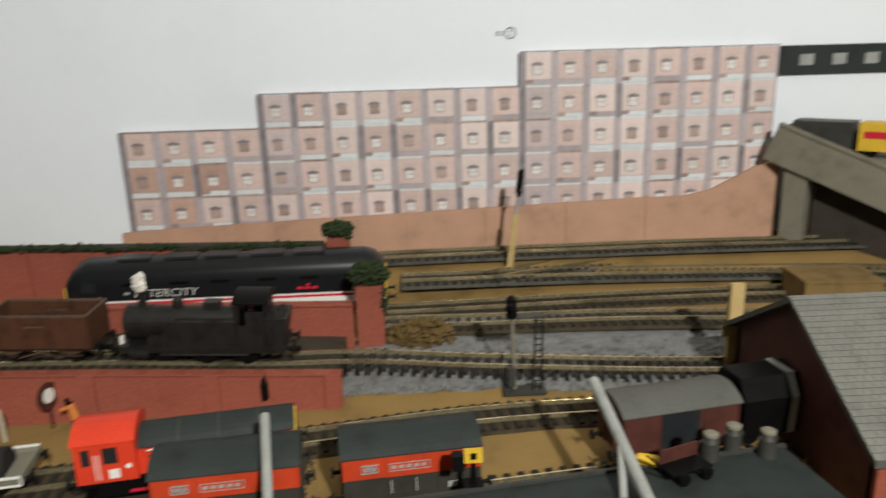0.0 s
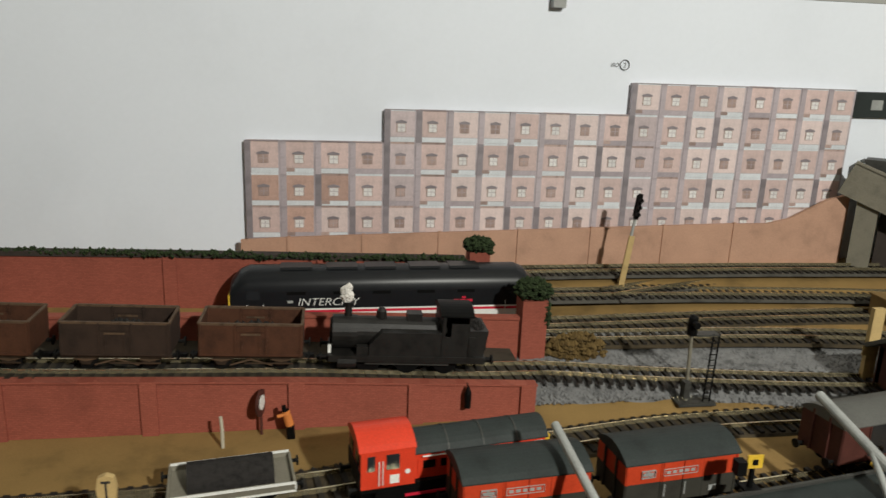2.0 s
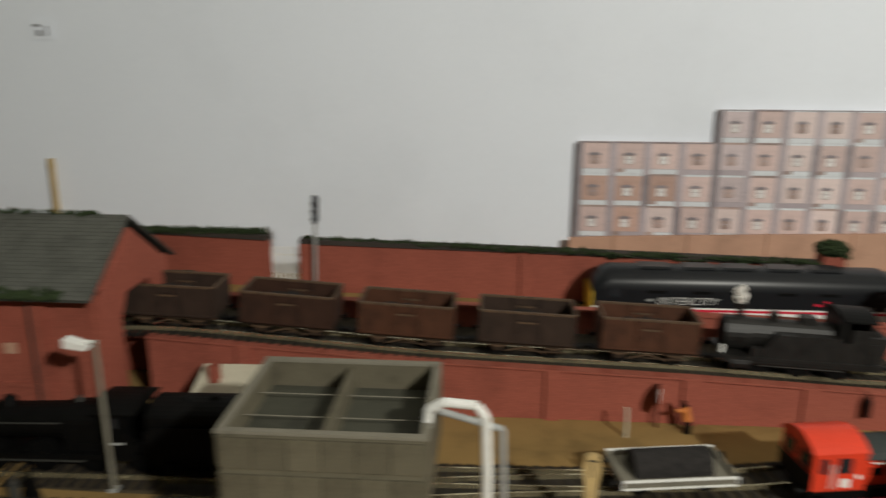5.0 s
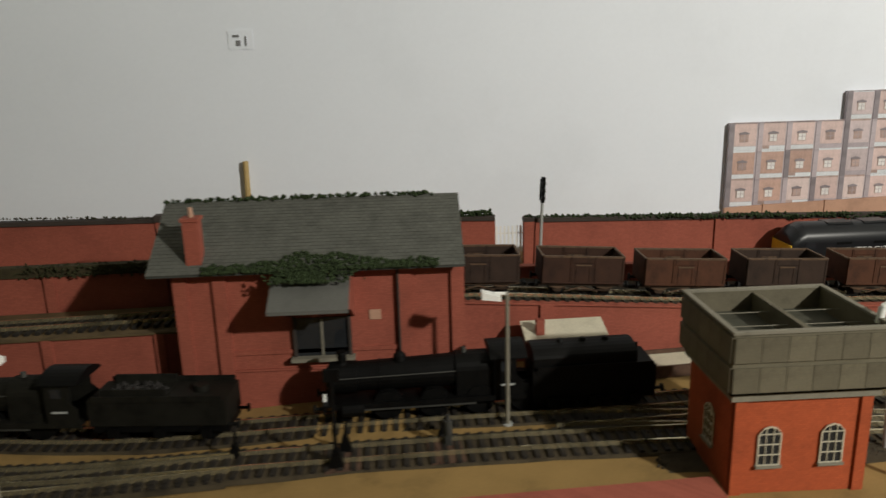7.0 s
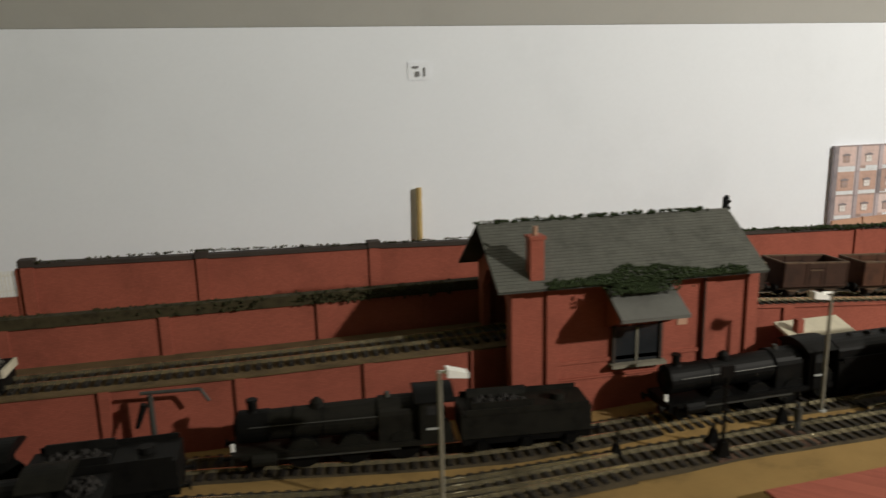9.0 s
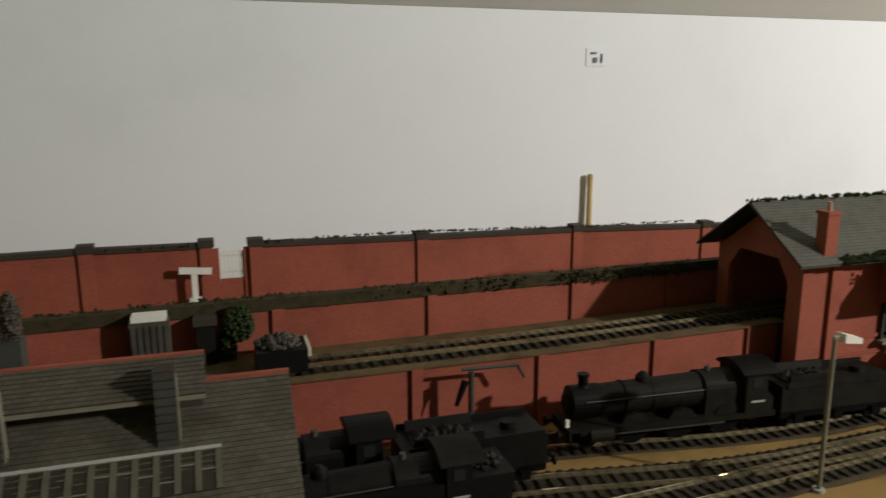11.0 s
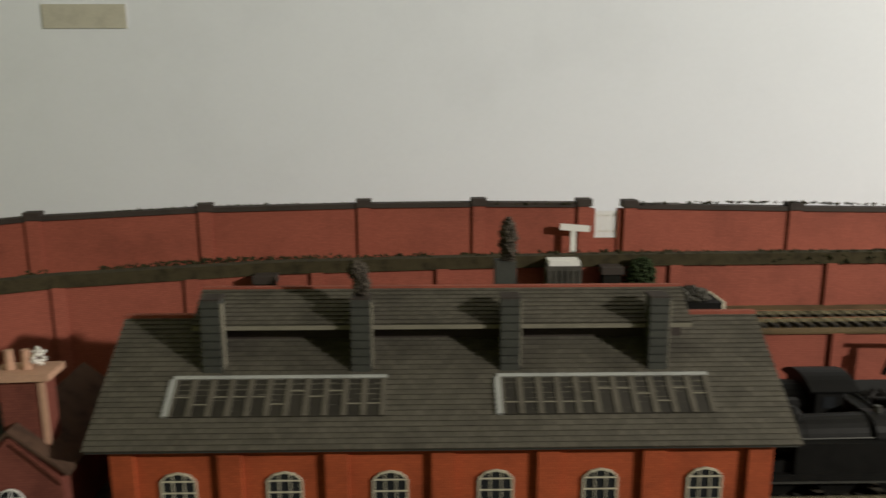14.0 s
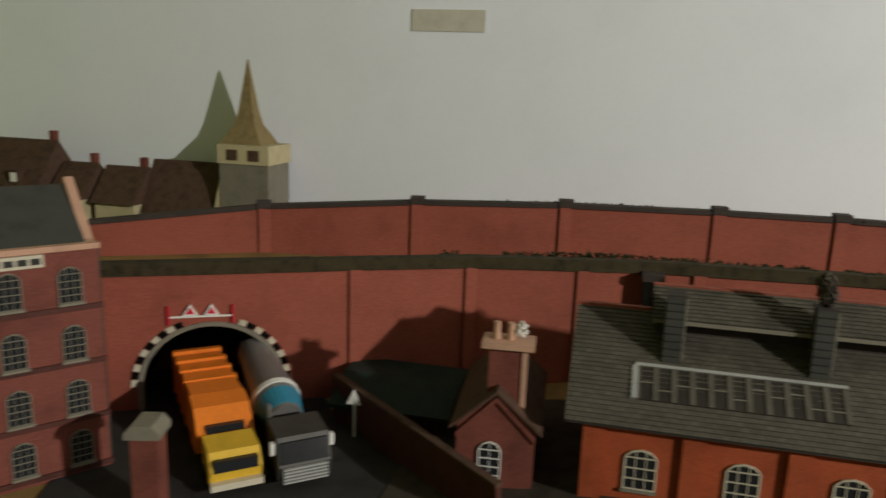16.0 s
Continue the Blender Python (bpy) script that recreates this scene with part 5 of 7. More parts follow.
def steam_loco(name, m, label, n_driving=3, tender=True, scale=1.0, cabroof=BLACK, body=SOOT):
    """Tender or tank engine, chimney towards -x."""
    th = thing(name, label, "locomotive", m)
    part("footplate", B(-0.085, 0.045, -0.0152, 0.0152, 0.0135, 0.0148), body, th)
    for y in (-0.0148, 0.0148):
        part("valance", B(-0.08, 0.045, y - 0.0005, y + 0.0005, 0.0115, 0.0137), body, th)
        part("cylinder", cyl(bmesh.new(), (-0.074, y * 0.9, 0.0105), (-0.06, y * 0.9, 0.0105), 0.0045), body, th)
        part("connecting_rod", B(-0.06, 0.012, y * 0.93 - 0.0005, y * 0.93 + 0.0005, 0.0095, 0.0108), STEEL, th)
        for k in range(n_driving):
            x = -0.045 + k * 0.03
            part("splasher", prism(bmesh.new(), [(x - 0.009, 0.0148), (x + 0.009, 0.0148), (x + 0.006, 0.0195), (x, 0.021), (x - 0.006, 0.0195)], y * 0.75 - 0.0012, y * 0.75 + 0.0012, "y"), body, th)
        part("handrail", cyl(bmesh.new(), (-0.075, y * 0.72, 0.0305), (0.015, y * 0.72, 0.0315), 0.0004, n=6), STEEL, th)
    part("boiler", cyl(bmesh.new(), (-0.066, 0, 0.0275), (0.0, 0, 0.0282), 0.0095, 0.0108, 26), body, th)
    part("firebox", prism(bmesh.new(), [(-0.0115, 0.0148), (0.0115, 0.0148), (0.0118, 0.0315)] + [(0.0118 * math.cos(a), 0.0315 + 0.0085 * math.sin(a)) for a in (math.pi * i / 10 for i in range(1, 10))] + [(-0.0118, 0.0315)], 0.0, 0.026, "x"), body, th)
    part("smokebox", cyl(bmesh.new(), (-0.082, 0, 0.0272), (-0.064, 0, 0.0272), 0.0104, n=26), BLACK, th)
    part("smokebox_door", cyl(bmesh.new(), (-0.0845, 0, 0.0272), (-0.082, 0, 0.0272), 0.006, 0.0092, 24), BLACK, th)
    for x in (-0.05, -0.033, -0.016):
        part("boiler_band", cyl(bmesh.new(), (x, 0, 0.0277), (x + 0.0008, 0, 0.0277), 0.0105, 0.0105, 26), BLACK, th)
    part("chimney", cyl(cyl(cyl(bmesh.new(), (-0.0735, 0, 0.0365), (-0.0735, 0, 0.038), 0.0045, 0.0031, 16), (-0.0735, 0, 0.038), (-0.0735, 0, 0.0435), 0.003, 0.003, 16), (-0.0735, 0, 0.0435), (-0.0735, 0, 0.0452), 0.0037, 0.0034, 16), BLACK, th)
    part("dome", cyl(cyl(bmesh.new(), (-0.036, 0, 0.037), (-0.036, 0, 0.0405), 0.0048, 0.0042, 18), (-0.036, 0, 0.0405), (-0.036, 0, 0.043), 0.0042, 0.0015, 18), body, th)
    part("safety_valve", cyl(bmesh.new(), (0.006, 0, 0.039), (0.006, 0, 0.043), 0.002, 0.0016), STEEL, th)
    cab = bmesh.new()
    for y in (-0.0152, 0.0144):
        prism(cab, [(0.024, 0.0148), (0.043, 0.0148), (0.043, 0.024), (0.0385, 0.0285), (0.0385, 0.0405), (0.024, 0.0405)], y, y + 0.0008, "y")
    box(cab, 0.024, 0.025, -0.0152, 0.0152, 0.0148, 0.0405)
    c = part("cab", cab, body, th)
    part("cab_window", B(0.0285, 0.0345, -0.0155, -0.0151, 0.0315, 0.0375), GLASSD, c)
    part("cab_roof", prism(bmesh.new(), roof_shell(0.0165, 0.0055, 0.0008, 10, 0.0405), 0.0215, 0.0455, "x"), cabroof, th, "dull black curved cab roof")
    part("number_bar", B(0.028, 0.037, -0.0156, -0.0152, 0.0215, 0.0228), LGREY, c)
    part("front_lamp", B(-0.0865, -0.0845, -0.009, -0.007, 0.0148, 0.0195), WHITE, th, "white headlamp")
    part("buffer_beam", B(-0.0865, -0.085, -0.015, 0.015, 0.0085, 0.0148), body, th)
    buffers(th, -0.0865, 0.0115, 0.005)
    wheels(th, [-0.045 + 0.03 * k for k in range(n_driving)], 0.0105, BLACK)
    wheels(th, (-0.073,), 0.006, BLACK)
    if tender:
        t = part("tender", B(0.049, 0.13, -0.0152, 0.0152, 0.0125, 0.0295), body, th, "weathered black tender")
        part("tender_coping", B(0.052, 0.128, -0.0162, -0.0152, 0.0285, 0.0325), body, t)
        part("tender_coping", B(0.052, 0.128, 0.0152, 0.0162, 0.0285, 0.0325), body, t)
        bk = part("coal_bunker", prism(bmesh.new(), [(-0.0125, 0.0295), (-0.0125, 0.0355), (-0.011, 0.0355), (-0.0095, 0.0305), (0.0095, 0.0305), (0.011, 0.0355), (0.0125, 0.0355), (0.0125, 0.0295)], 0.056, 0.094, "x"), body, t)
        part("coal", lumps(bmesh.new(), (0.074, 0, 0.0305), (0.017, 0.009, 0.002), 120, 0.002, random.Random(1)), COAL, bk)
        part("water_filler", cyl(bmesh.new(), (0.112, 0, 0.0295), (0.112, 0, 0.0335), 0.0045, n=16), body, t)
        for x in (0.062, 0.0895, 0.117):
            for y in (-0.0148, 0.0148):
                part("axle_box", B(x - 0.003, x + 0.003, y - 0.0012, y + 0.0012, 0.0045, 0.0105), BLACK, t)
        part("tender_frame", B(0.05, 0.13, -0.0135, 0.0135, 0.0075, 0.0125), BLACK, t)
        wheels(th, (0.062, 0.0895, 0.117), 0.0068, BLACK)
        buffers(th, 0.13, 0.0115, 0.005)
    else:
        t = part("bunker", prism(bmesh.new(), [(0.0385, 0.0148), (0.06, 0.0148), (0.062, 0.031), (0.0385, 0.031)], -0.0145, 0.0145, "y"), body, th)
        part("coal", lumps(bmesh.new(), (0.05, 0, 0.031), (0.009, 0.011, 0.002), 80, 0.002, random.Random(1)), COAL, t)
        for y in (-0.0105, 0.0105):
            part("side_tank", B(-0.04, 0.024, y - 0.0045, y + 0.0045, 0.0148, 0.0305), body, th)
        wheels(th, (0.052,), 0.006, BLACK)
        buffers(th, 0.0605, 0.0115, 0.005)
    return th


GREYBLK = mat("grimy_dark_grey", (0.0095, 0.009, 0.007), rough=0.65, vary=0.5, scale=100, spec=0.14)
steam_loco("tender_engine", pose(-0.810, 0.4425, 0.2222, 0, 0, -4.5) @ Matrix.Diagonal((1.1, 1.0, 1.04, 1)), "grimy dark grey tender engine in the shed yard", body=GREYBLK)
big = steam_loco("tender_engine", pose(-0.521, 0.438, 0.2285, 0, -0.6, 1.0) @ Matrix.Diagonal((1.01, 1.05, 1.02, 1)), "large sooty black tender engine beside the loading house", n_driving=4, body=BLACK)
part("tender_tank", prism(bmesh.new(), [(-0.0135, 0.0295), (0.0135, 0.0295), (0.0135, 0.037)] + [(0.0135 * math.cos(t), 0.037 + 0.006 * math.sin(t)) for t in (math.pi * i / 10 for i in range(1, 10))] + [(-0.0135, 0.037)], 0.05, 0.118, "x"), BLACK, big, "round-topped black tender tank")
for x in (0.07, 0.085, 0.1):
    part("tank_filler", cyl(bmesh.new(), (x, 0, 0.0425), (x, 0, 0.0448), 0.0026, 0.0018), BLACK, big)
steam_loco("tender_engine", pose(-1.07, 0.4235, 0.2222, 0, 0, 0) @ Matrix.Diagonal((1.05, 1.0, 1.05, 1)), "sooty black tender engine behind the shed", body=SOOT)
steam_loco("shed_tank_engine", pose(-1.03, 0.3885, 0.2222, 0, 0, 0), "sooty black tank engine outside the shed", tender=False, cabroof=GREYBLK)


# ---- tunnel mouth in the curving wall ----
def tunnel_wall():
    a, b = Vector((-1.80, 0.338)), Vector((-1.575, 0.456))
    d = b - a
    m = Matrix.Translation((a.x, a.y, 0)) @ pose(0, 0, 0, 0, 0, math.degrees(math.atan2(d.y, d.x)))
    L = d.length
    c, half, spring, top, g = 0.188, 0.0435, 0.222, 0.262, 0.19
    th = thing("wall_tunnel", "red brick wall with a striped round road tunnel mouth", "wall", m, kind="structure")
    arc = [(c + half * math.cos(t), spring + (top - spring) * math.sin(t)) for t in (math.pi * i / 20 for i in range(21))]
    left = [(0, g), (c - half, g)] + arc[::-1][:11] + [(c, 0.2968), (0, 0.2968)]
    right = [(c + half, g), (L, g), (L, 0.2968), (c, 0.2968)] + arc[::-1][10:]
    for o in (left, right):
        part("brickwork", prism(bmesh.new(), o, 0, 0.006, "y"), BRICK, th)
    part("coping", B(0, L, -0.002, 0.009, 0.297, 0.3053), VERGE, th)
    ring = bmesh.new()
    for (u0, v0), (u1, v1) in zip(arc, arc[1:]):
        k = lambda u, v, f: (c + (u - c) * f, spring + (v - spring) * f)
        prism(ring, [k(u0, v0, 1.0), k(u1, v1, 1.0), k(u1, v1, 1.07), k(u0, v0, 1.07)], -0.0015, 0.008, "y")
    part("arch_ring", ring, STONE, th)
    part("jamb", B(c - half - 0.0035, c - half, -0.0015, 0.008, g, spring), STONE, th)
    part("jamb", B(c + half, c + half + 0.0035, -0.0015, 0.008, g, spring), STONE, th)
    for i in range(26):
        t0, t1 = math.pi * (i + 0.08) / 26, math.pi * (i + 0.92) / 26
        if 1.25 < (t0 + t1) / 2 < 1.95:
            continue
        q = [(c + half * r * math.cos(t), spring + (top - spring) * r * math.sin(t)) for t, r in ((t0, 1.08), (t1, 1.08), (t1, 1.17), (t0, 1.17))]
        part("warning_block", prism(bmesh.new(), q, -0.0012, 0.001, "y"), CREAM if i % 2 else BLACK, th, "cream warning block" if i % 2 else "black warning block")
    k0 = c - 0.006
    sg = part("sign_bar", B(k0 - 0.02, k0 + 0.02, -0.0022, -0.001, 0.2685, 0.2696), WHITE, th, "white and red height sign over the arch")
    for x in (-0.0066, 0.0066):
        part("warning_triangle", prism(bmesh.new(), [(k0 + x - 0.0048, 0.27), (k0 + x + 0.0048, 0.27), (k0 + x, 0.2775)], -0.0026, -0.0012, "y"), WHITE, sg)
        part("triangle_centre", prism(bmesh.new(), [(k0 + x - 0.0028, 0.2711), (k0 + x + 0.0028, 0.2711), (k0 + x, 0.2755)], -0.0031, -0.0024, "y"), REDS, sg)
    for x in (-0.02, 0.02):
        part("sign_post", B(k0 + x - 0.0006, k0 + x + 0.0006, -0.0024, -0.001, 0.264, 0.2765), REDS, sg)
    # lining and end wall coloured near-black to paint the shade inside the tunnel
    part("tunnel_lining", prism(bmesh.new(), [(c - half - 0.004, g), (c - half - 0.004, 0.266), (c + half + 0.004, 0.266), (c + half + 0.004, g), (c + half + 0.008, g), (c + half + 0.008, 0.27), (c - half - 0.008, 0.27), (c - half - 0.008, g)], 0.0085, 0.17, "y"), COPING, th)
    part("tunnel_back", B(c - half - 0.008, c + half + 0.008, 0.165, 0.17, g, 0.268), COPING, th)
    return th


tunnel_wall()
bm = bmesh.new()
prism(bm, [(-1.72, 0.46), (-1.61, 0.52), (-1.548, 0.432), (-1.428, 0.333), (-1.40, 0.16), (-1.62, 0.16), (-1.66, 0.30)], 0.2035, 0.2062, "z")
solid("road", bm, ROADM, "dark asphalt road into the tunnel", "road", kind="structure")


# sheet added over the ground, its dark colour stands in for the dim foreground
bm = bmesh.new()
nx, ny = 70, 20
yard = [[bm.verts.new((-1.49 + 0.56 * i / nx, 0.17, 0)) for j in range(ny + 1)] for i in range(nx + 1)]
for i, row in enumerate(yard):
    for j, v in enumerate(row):
        x = v.co.x
        front = 0.168 + 0.17 * ease(-x, 1.42, 1.49)
        back = 0.487 - 0.09 * ease(x, -1.02, -0.93)
        v.co.y = front + (back - front) * j / ny
        v.co.z = ground_z(x, v.co.y) + 0.0016 + 0.0006 * noise.noise(Vector((x * 60, v.co.y * 60, 4)))
for i in range(nx):
    for j in range(ny):
        bm.faces.new((yard[i][j], yard[i + 1][j], yard[i + 1][j + 1], yard[i][j + 1]))
solid("shed_yard", bm, DIRT, "dark sheet added to darken the ground round the shed and the cottage", "ground", kind="structure", smooth=True)


# ---- lorries on the road ----
def refuse_lorry():
    m = Matrix.Translation((-1.610, 0.385, 0.2062)) @ pose(0, 0, 0, 0, 0, -50) @ Matrix.Diagonal((1.45, 1.0, 1.0, 1))
    th = thing("refuse_lorry", "orange toy refuse lorry with a yellow cab", "lorry", m)
    body = part("body", prism(bmesh.new(), [(-0.045, 0.008), (0.012, 0.008), (0.012, 0.036), (-0.045, 0.034)], -0.0145, 0.0145, "y"), ORANGET, th)
    for x in (-0.04, -0.028, -0.016, -0.004):
        part("body_rib", B(x - 0.0014, x + 0.0014, -0.0155, 0.0155, 0.008, 0.0365), ORANGET, body)
    hop = part("hopper", prism(bmesh.new(), [(0.012, 0.008), (0.027, 0.010), (0.030, 0.022), (0.022, 0.034), (0.012, 0.036)], -0.0155, 0.0155, "y"), ORANGET, th)
    # dark block on the solid hopper paints the shade in its mouth
    part("hopper_mouth", B(0.0245, 0.0297, -0.0105, 0.0105, 0.0155, 0.0265), GLASSD, hop, "dark block painted for the shade in the hopper opening")
    part("notice", B(0.0292, 0.0302, -0.005, 0.005, 0.0165, 0.0205), WHITE, hop)
    part("cab", prism(bmesh.new(), [(0.033, 0.006), (0.048, 0.006), (0.050, 0.015), (0.046, 0.0235), (0.033, 0.0245)], -0.0135, 0.0135, "y"), YELLOW, th)
    part("windscreen", B(0.0478, 0.0505, -0.0115, 0.0115, 0.0145, 0.0205), GLASSD, th)
    part("bumper", B(0.048, 0.0515, -0.0135, 0.0135, 0.005, 0.0085), CREAM, th)
    part("chassis", B(-0.045, 0.048, -0.009, 0.009, 0.0045, 0.0085), BLACK, th)
    wheels(th, (-0.032, -0.018, 0.038), 0.0055, BLACK, 0.0125, "tyre")
    return th


def mixer_lorry():
    m = Matrix.Translation((-1.574, 0.396, 0.2062)) @ pose(0, 0, 0, 0, 0, -50) @ Matrix.Diagonal((1.38, 1.05, 1.05, 1))
    th = thing("mixer_lorry", "grey toy cement mixer lorry with a blue drum band", "lorry", m)
    drum = part("drum", cyl(cyl(bmesh.new(), (-0.045, 0, 0.033), (0.002, 0, 0.024), 0.0095, 0.0135, 24), (0.002, 0, 0.024), (0.018, 0, 0.021), 0.0135, 0.0095, 24), DRUM, th)
    part("drum_band", cyl(bmesh.new(), (0.006, 0, 0.0232), (0.016, 0, 0.0213), 0.0132, 0.0105, 24), BLUE, drum, "blue drum end")
    part("drum_ring", cyl(bmesh.new(), (0.0, 0, 0.0244), (0.003, 0, 0.0238), 0.014, 0.014, 24), WHITE, drum)
    part("chute", prism(bmesh.new(), [(-0.052, 0.026), (-0.042, 0.034), (-0.042, 0.04), (-0.054, 0.036)], -0.006, 0.006, "y"), BLUE, th)
    cab = part("cab", prism(bmesh.new(), [(0.026, 0.005), (0.046, 0.005), (0.048, 0.014), (0.044, 0.028), (0.028, 0.0295)], -0.0135, 0.0135, "y"), STEEL, th)
    part("windscreen", prism(bmesh.new(), [(0.0462, 0.0165), (0.0485, 0.0158), (0.0455, 0.0255), (0.0435, 0.026)], -0.0125, 0.0125, "y"), GLASSD, cab)
    for j in range(5):
        part("grille_slat", B(0.0468, 0.0492, -0.0115, 0.0115, 0.0055 + j * 0.0018, 0.0064 + j * 0.0018), LGREY, cab)
    for y in (-0.0155, 0.0155):
        part("mirror", B(0.042, 0.044, y - 0.001, y + 0.001, 0.019, 0.0255), WHITE, cab)
    part("exhaust_pipe", cyl(bmesh.new(), (0.024, -0.011, 0.006), (0.024, -0.011, 0.035), 0.0011), DRUM, th)
    part("chassis", B(-0.045, 0.045, -0.009, 0.009, 0.004, 0.008), BLACK, th)
    wheels(th, (-0.032, -0.018, 0.036), 0.0055, BLACK, 0.0125, "tyre")
    return th


refuse_lorry()
mixer_lorry()


# ---- mill, gate pier, cottage, fence ----
def mill():
    m = Matrix.Translation((-1.646, 0.338, 0.0)) @ pose(0, 0, 0, 0, 0, 52)
    th = thing("mill_building", "tall red brick mill with arched windows and slate roof", "building", m)
    W, D, z0, z1 = 0.15, 0.10, 0.19, 0.331
    part("wall", B(-W, 0, 0, D, z0, z1), BRICKM, th)
    for z in (0.2075, 0.2365, 0.268, 0.2985):
        part("string_course", B(-W - 0.001, 0.001, -0.0014, D + 0.001, z, z + 0.0028), MAROON, th)
    for x in (-0.0145, -0.0425, -0.0705, -0.0985, -0.1265):
        for z in (0.2125, 0.2415, 0.272, 0.3035):
            arched_window(0.0108, 0.0185, th, Matrix.Translation((x, -0.0004, z)), frame_mat=STONE, bars=(3, 4))
    part("parapet", B(-W - 0.001, 0.001, -0.0012, 0.004, z1, z1 + 0.003), TERRA, th)
    part("gable_coping", prism(bmesh.new(), [(0.0, z1), (0.012, z1 + 0.003), (0.05, z1 + 0.032), (0.05, z1 + 0.028), (0.014, z1)], -0.004, 0.001, "x"), TERRA, th)
    part("gable_coping", prism(bmesh.new(), [(0.1, z1), (0.088, z1 + 0.003), (0.05, z1 + 0.032), (0.05, z1 + 0.028), (0.086, z1)], -0.004, 0.001, "x"), TERRA, th)
    part("roof", prism(bmesh.new(), [(0.005, z1 + 0.001), (0.05, z1 + 0.028), (0.095, z1 + 0.001)], -W, -0.004, "x"), SLATED, th)
    sg = part("name_board", B(-0.075, -0.026, -0.0018, 0, 0.324, 0.3305), CREAM, th, "cream name board")
    for k in range(8):
        if k != 3:
            part("name_bar", B(-0.074 + k * 0.006, -0.0695 + k * 0.006, -0.0022, -0.0016, 0.3256, 0.3288), INK, sg)
    part("drain_pipe", cyl(bmesh.new(), (0.0012, 0.006, z0), (0.0012, 0.006, z1), 0.001), STEEL, th)
    return th


mill()
th = thing("gate_pier", "brick gate pier with a pale stone cap beside the road", "pier", pose(-1.594, 0.300, 0.0, 0, 0, 15))
part("shaft", B(-0.0065, 0.0065, -0.0065, 0.0065, 0.19, 0.251), BRICKM, th)
part("cap", prism(bmesh.new(), [(-0.0085, 0.251), (0.0085, 0.251), (0.0085, 0.254), (0.005, 0.258), (-0.005, 0.258), (-0.0085, 0.254)], -0.0085, 0.0085, "y"), STONE, th)


def cottage():
    th = thing("brick_cottage", "small brick cottage with slate roof and tall chimney", "house", pose(-1.4335, 0.366, 0.0, 0, 0, 4))
    w, d, g, e, p = 0.0205, 0.085, 0.19, 0.2475, 0.2655
    part("wall", prism(bmesh.new(), [(-w, g), (w, g), (w, e), (0, p), (-w, e)], 0, d, "y"), BRICKM, th)
    for s in (-1, 1):
        part("roof_slope", prism(bmesh.new(), [(0, p + 0.0022), (s * (w + 0.004), e - 0.0015), (s * (w + 0.004), e - 0.0032), (0, p + 0.0004)], -0.002, d + 0.002, "y"), BROWNR, th)
        part("verge_course", prism(bmesh.new(), [(0, p - 0.0012), (s * (w + 0.0005), e - 0.005), (s * (w + 0.0005), e - 0.0075), (0, p - 0.004)], -0.0015, 0, "y"), BRICKM, th)
    arched_window(0.0115, 0.0235, th, Matrix.Translation((-0.0025, -0.0005, 0.215)), frame_mat=WHITE, bars=(2, 4))
    ch = part("chimney", B(-0.006, 0.0135, 0.008, 0.02, 0.255, 0.288), BRICKM, th)
    part("chimney_cap", B(-0.010, 0.0175, 0.005, 0.023, 0.288, 0.2912), TERRA, ch)
    part("quoin", B(0.0115, 0.0142, 0.0072, 0.0085, 0.25, 0.288), TERRA, ch)
    for x in (-0.003, 0.0045):
        part("chimney_pot", cyl(bmesh.new(), (x, 0.014, 0.2912), (x, 0.014, 0.3005), 0.0022, 0.0018), TERRA, ch)
    part("smoke_wisp", lumps(bmesh.new(), (0.010, 0.014, 0.297), (0.003, 0.002, 0.0045), 60, 0.0010, random.Random(4)), COTTON, ch, "pale smoke wisp")
    return th


cottage()
th = thing("yard_fence", "dark brown boundary wall between road and cottage", "fence")
part("panel", prism(bmesh.new(), [(-1.552, 0.436), (-1.4265, 0.331), (-1.4245, 0.334), (-1.550, 0.439)], 0.195, 0.2325, "z"), MAROON, th)
part("capping", prism(bmesh.new(), [(-1.5525, 0.4355), (-1.4268, 0.3302), (-1.4242, 0.3345), (-1.5495, 0.4395)], 0.2326, 0.2345, "z"), BROWNR, th)
th = thing("coal_bunker", "dark green tarpaulin shed behind the cottage", "shed")
part("body", B(-1.545, -1.475, 0.425, 0.475, 0.2, 0.222), MAROON, th)
part("tarpaulin", prism(bmesh.new(), [(0.42, 0.221), (0.45, 0.2325), (0.48, 0.2315), (0.48, 0.228), (0.42, 0.2185)], -1.55, -1.47, "x"), GREENT, th)
th = thing("road_sign", "small white road sign on a post", "sign")
part("post", cyl(bmesh.new(), (-1.528, 0.41, 0.205), (-1.528, 0.41, 0.232), 0.0008), WHITE, th)
part("plate", prism(bmesh.new(), [(-1.5325, 0.228), (-1.5235, 0.228), (-1.528, 0.238)], 0.4085, 0.4095, "y"), WHITE, th)


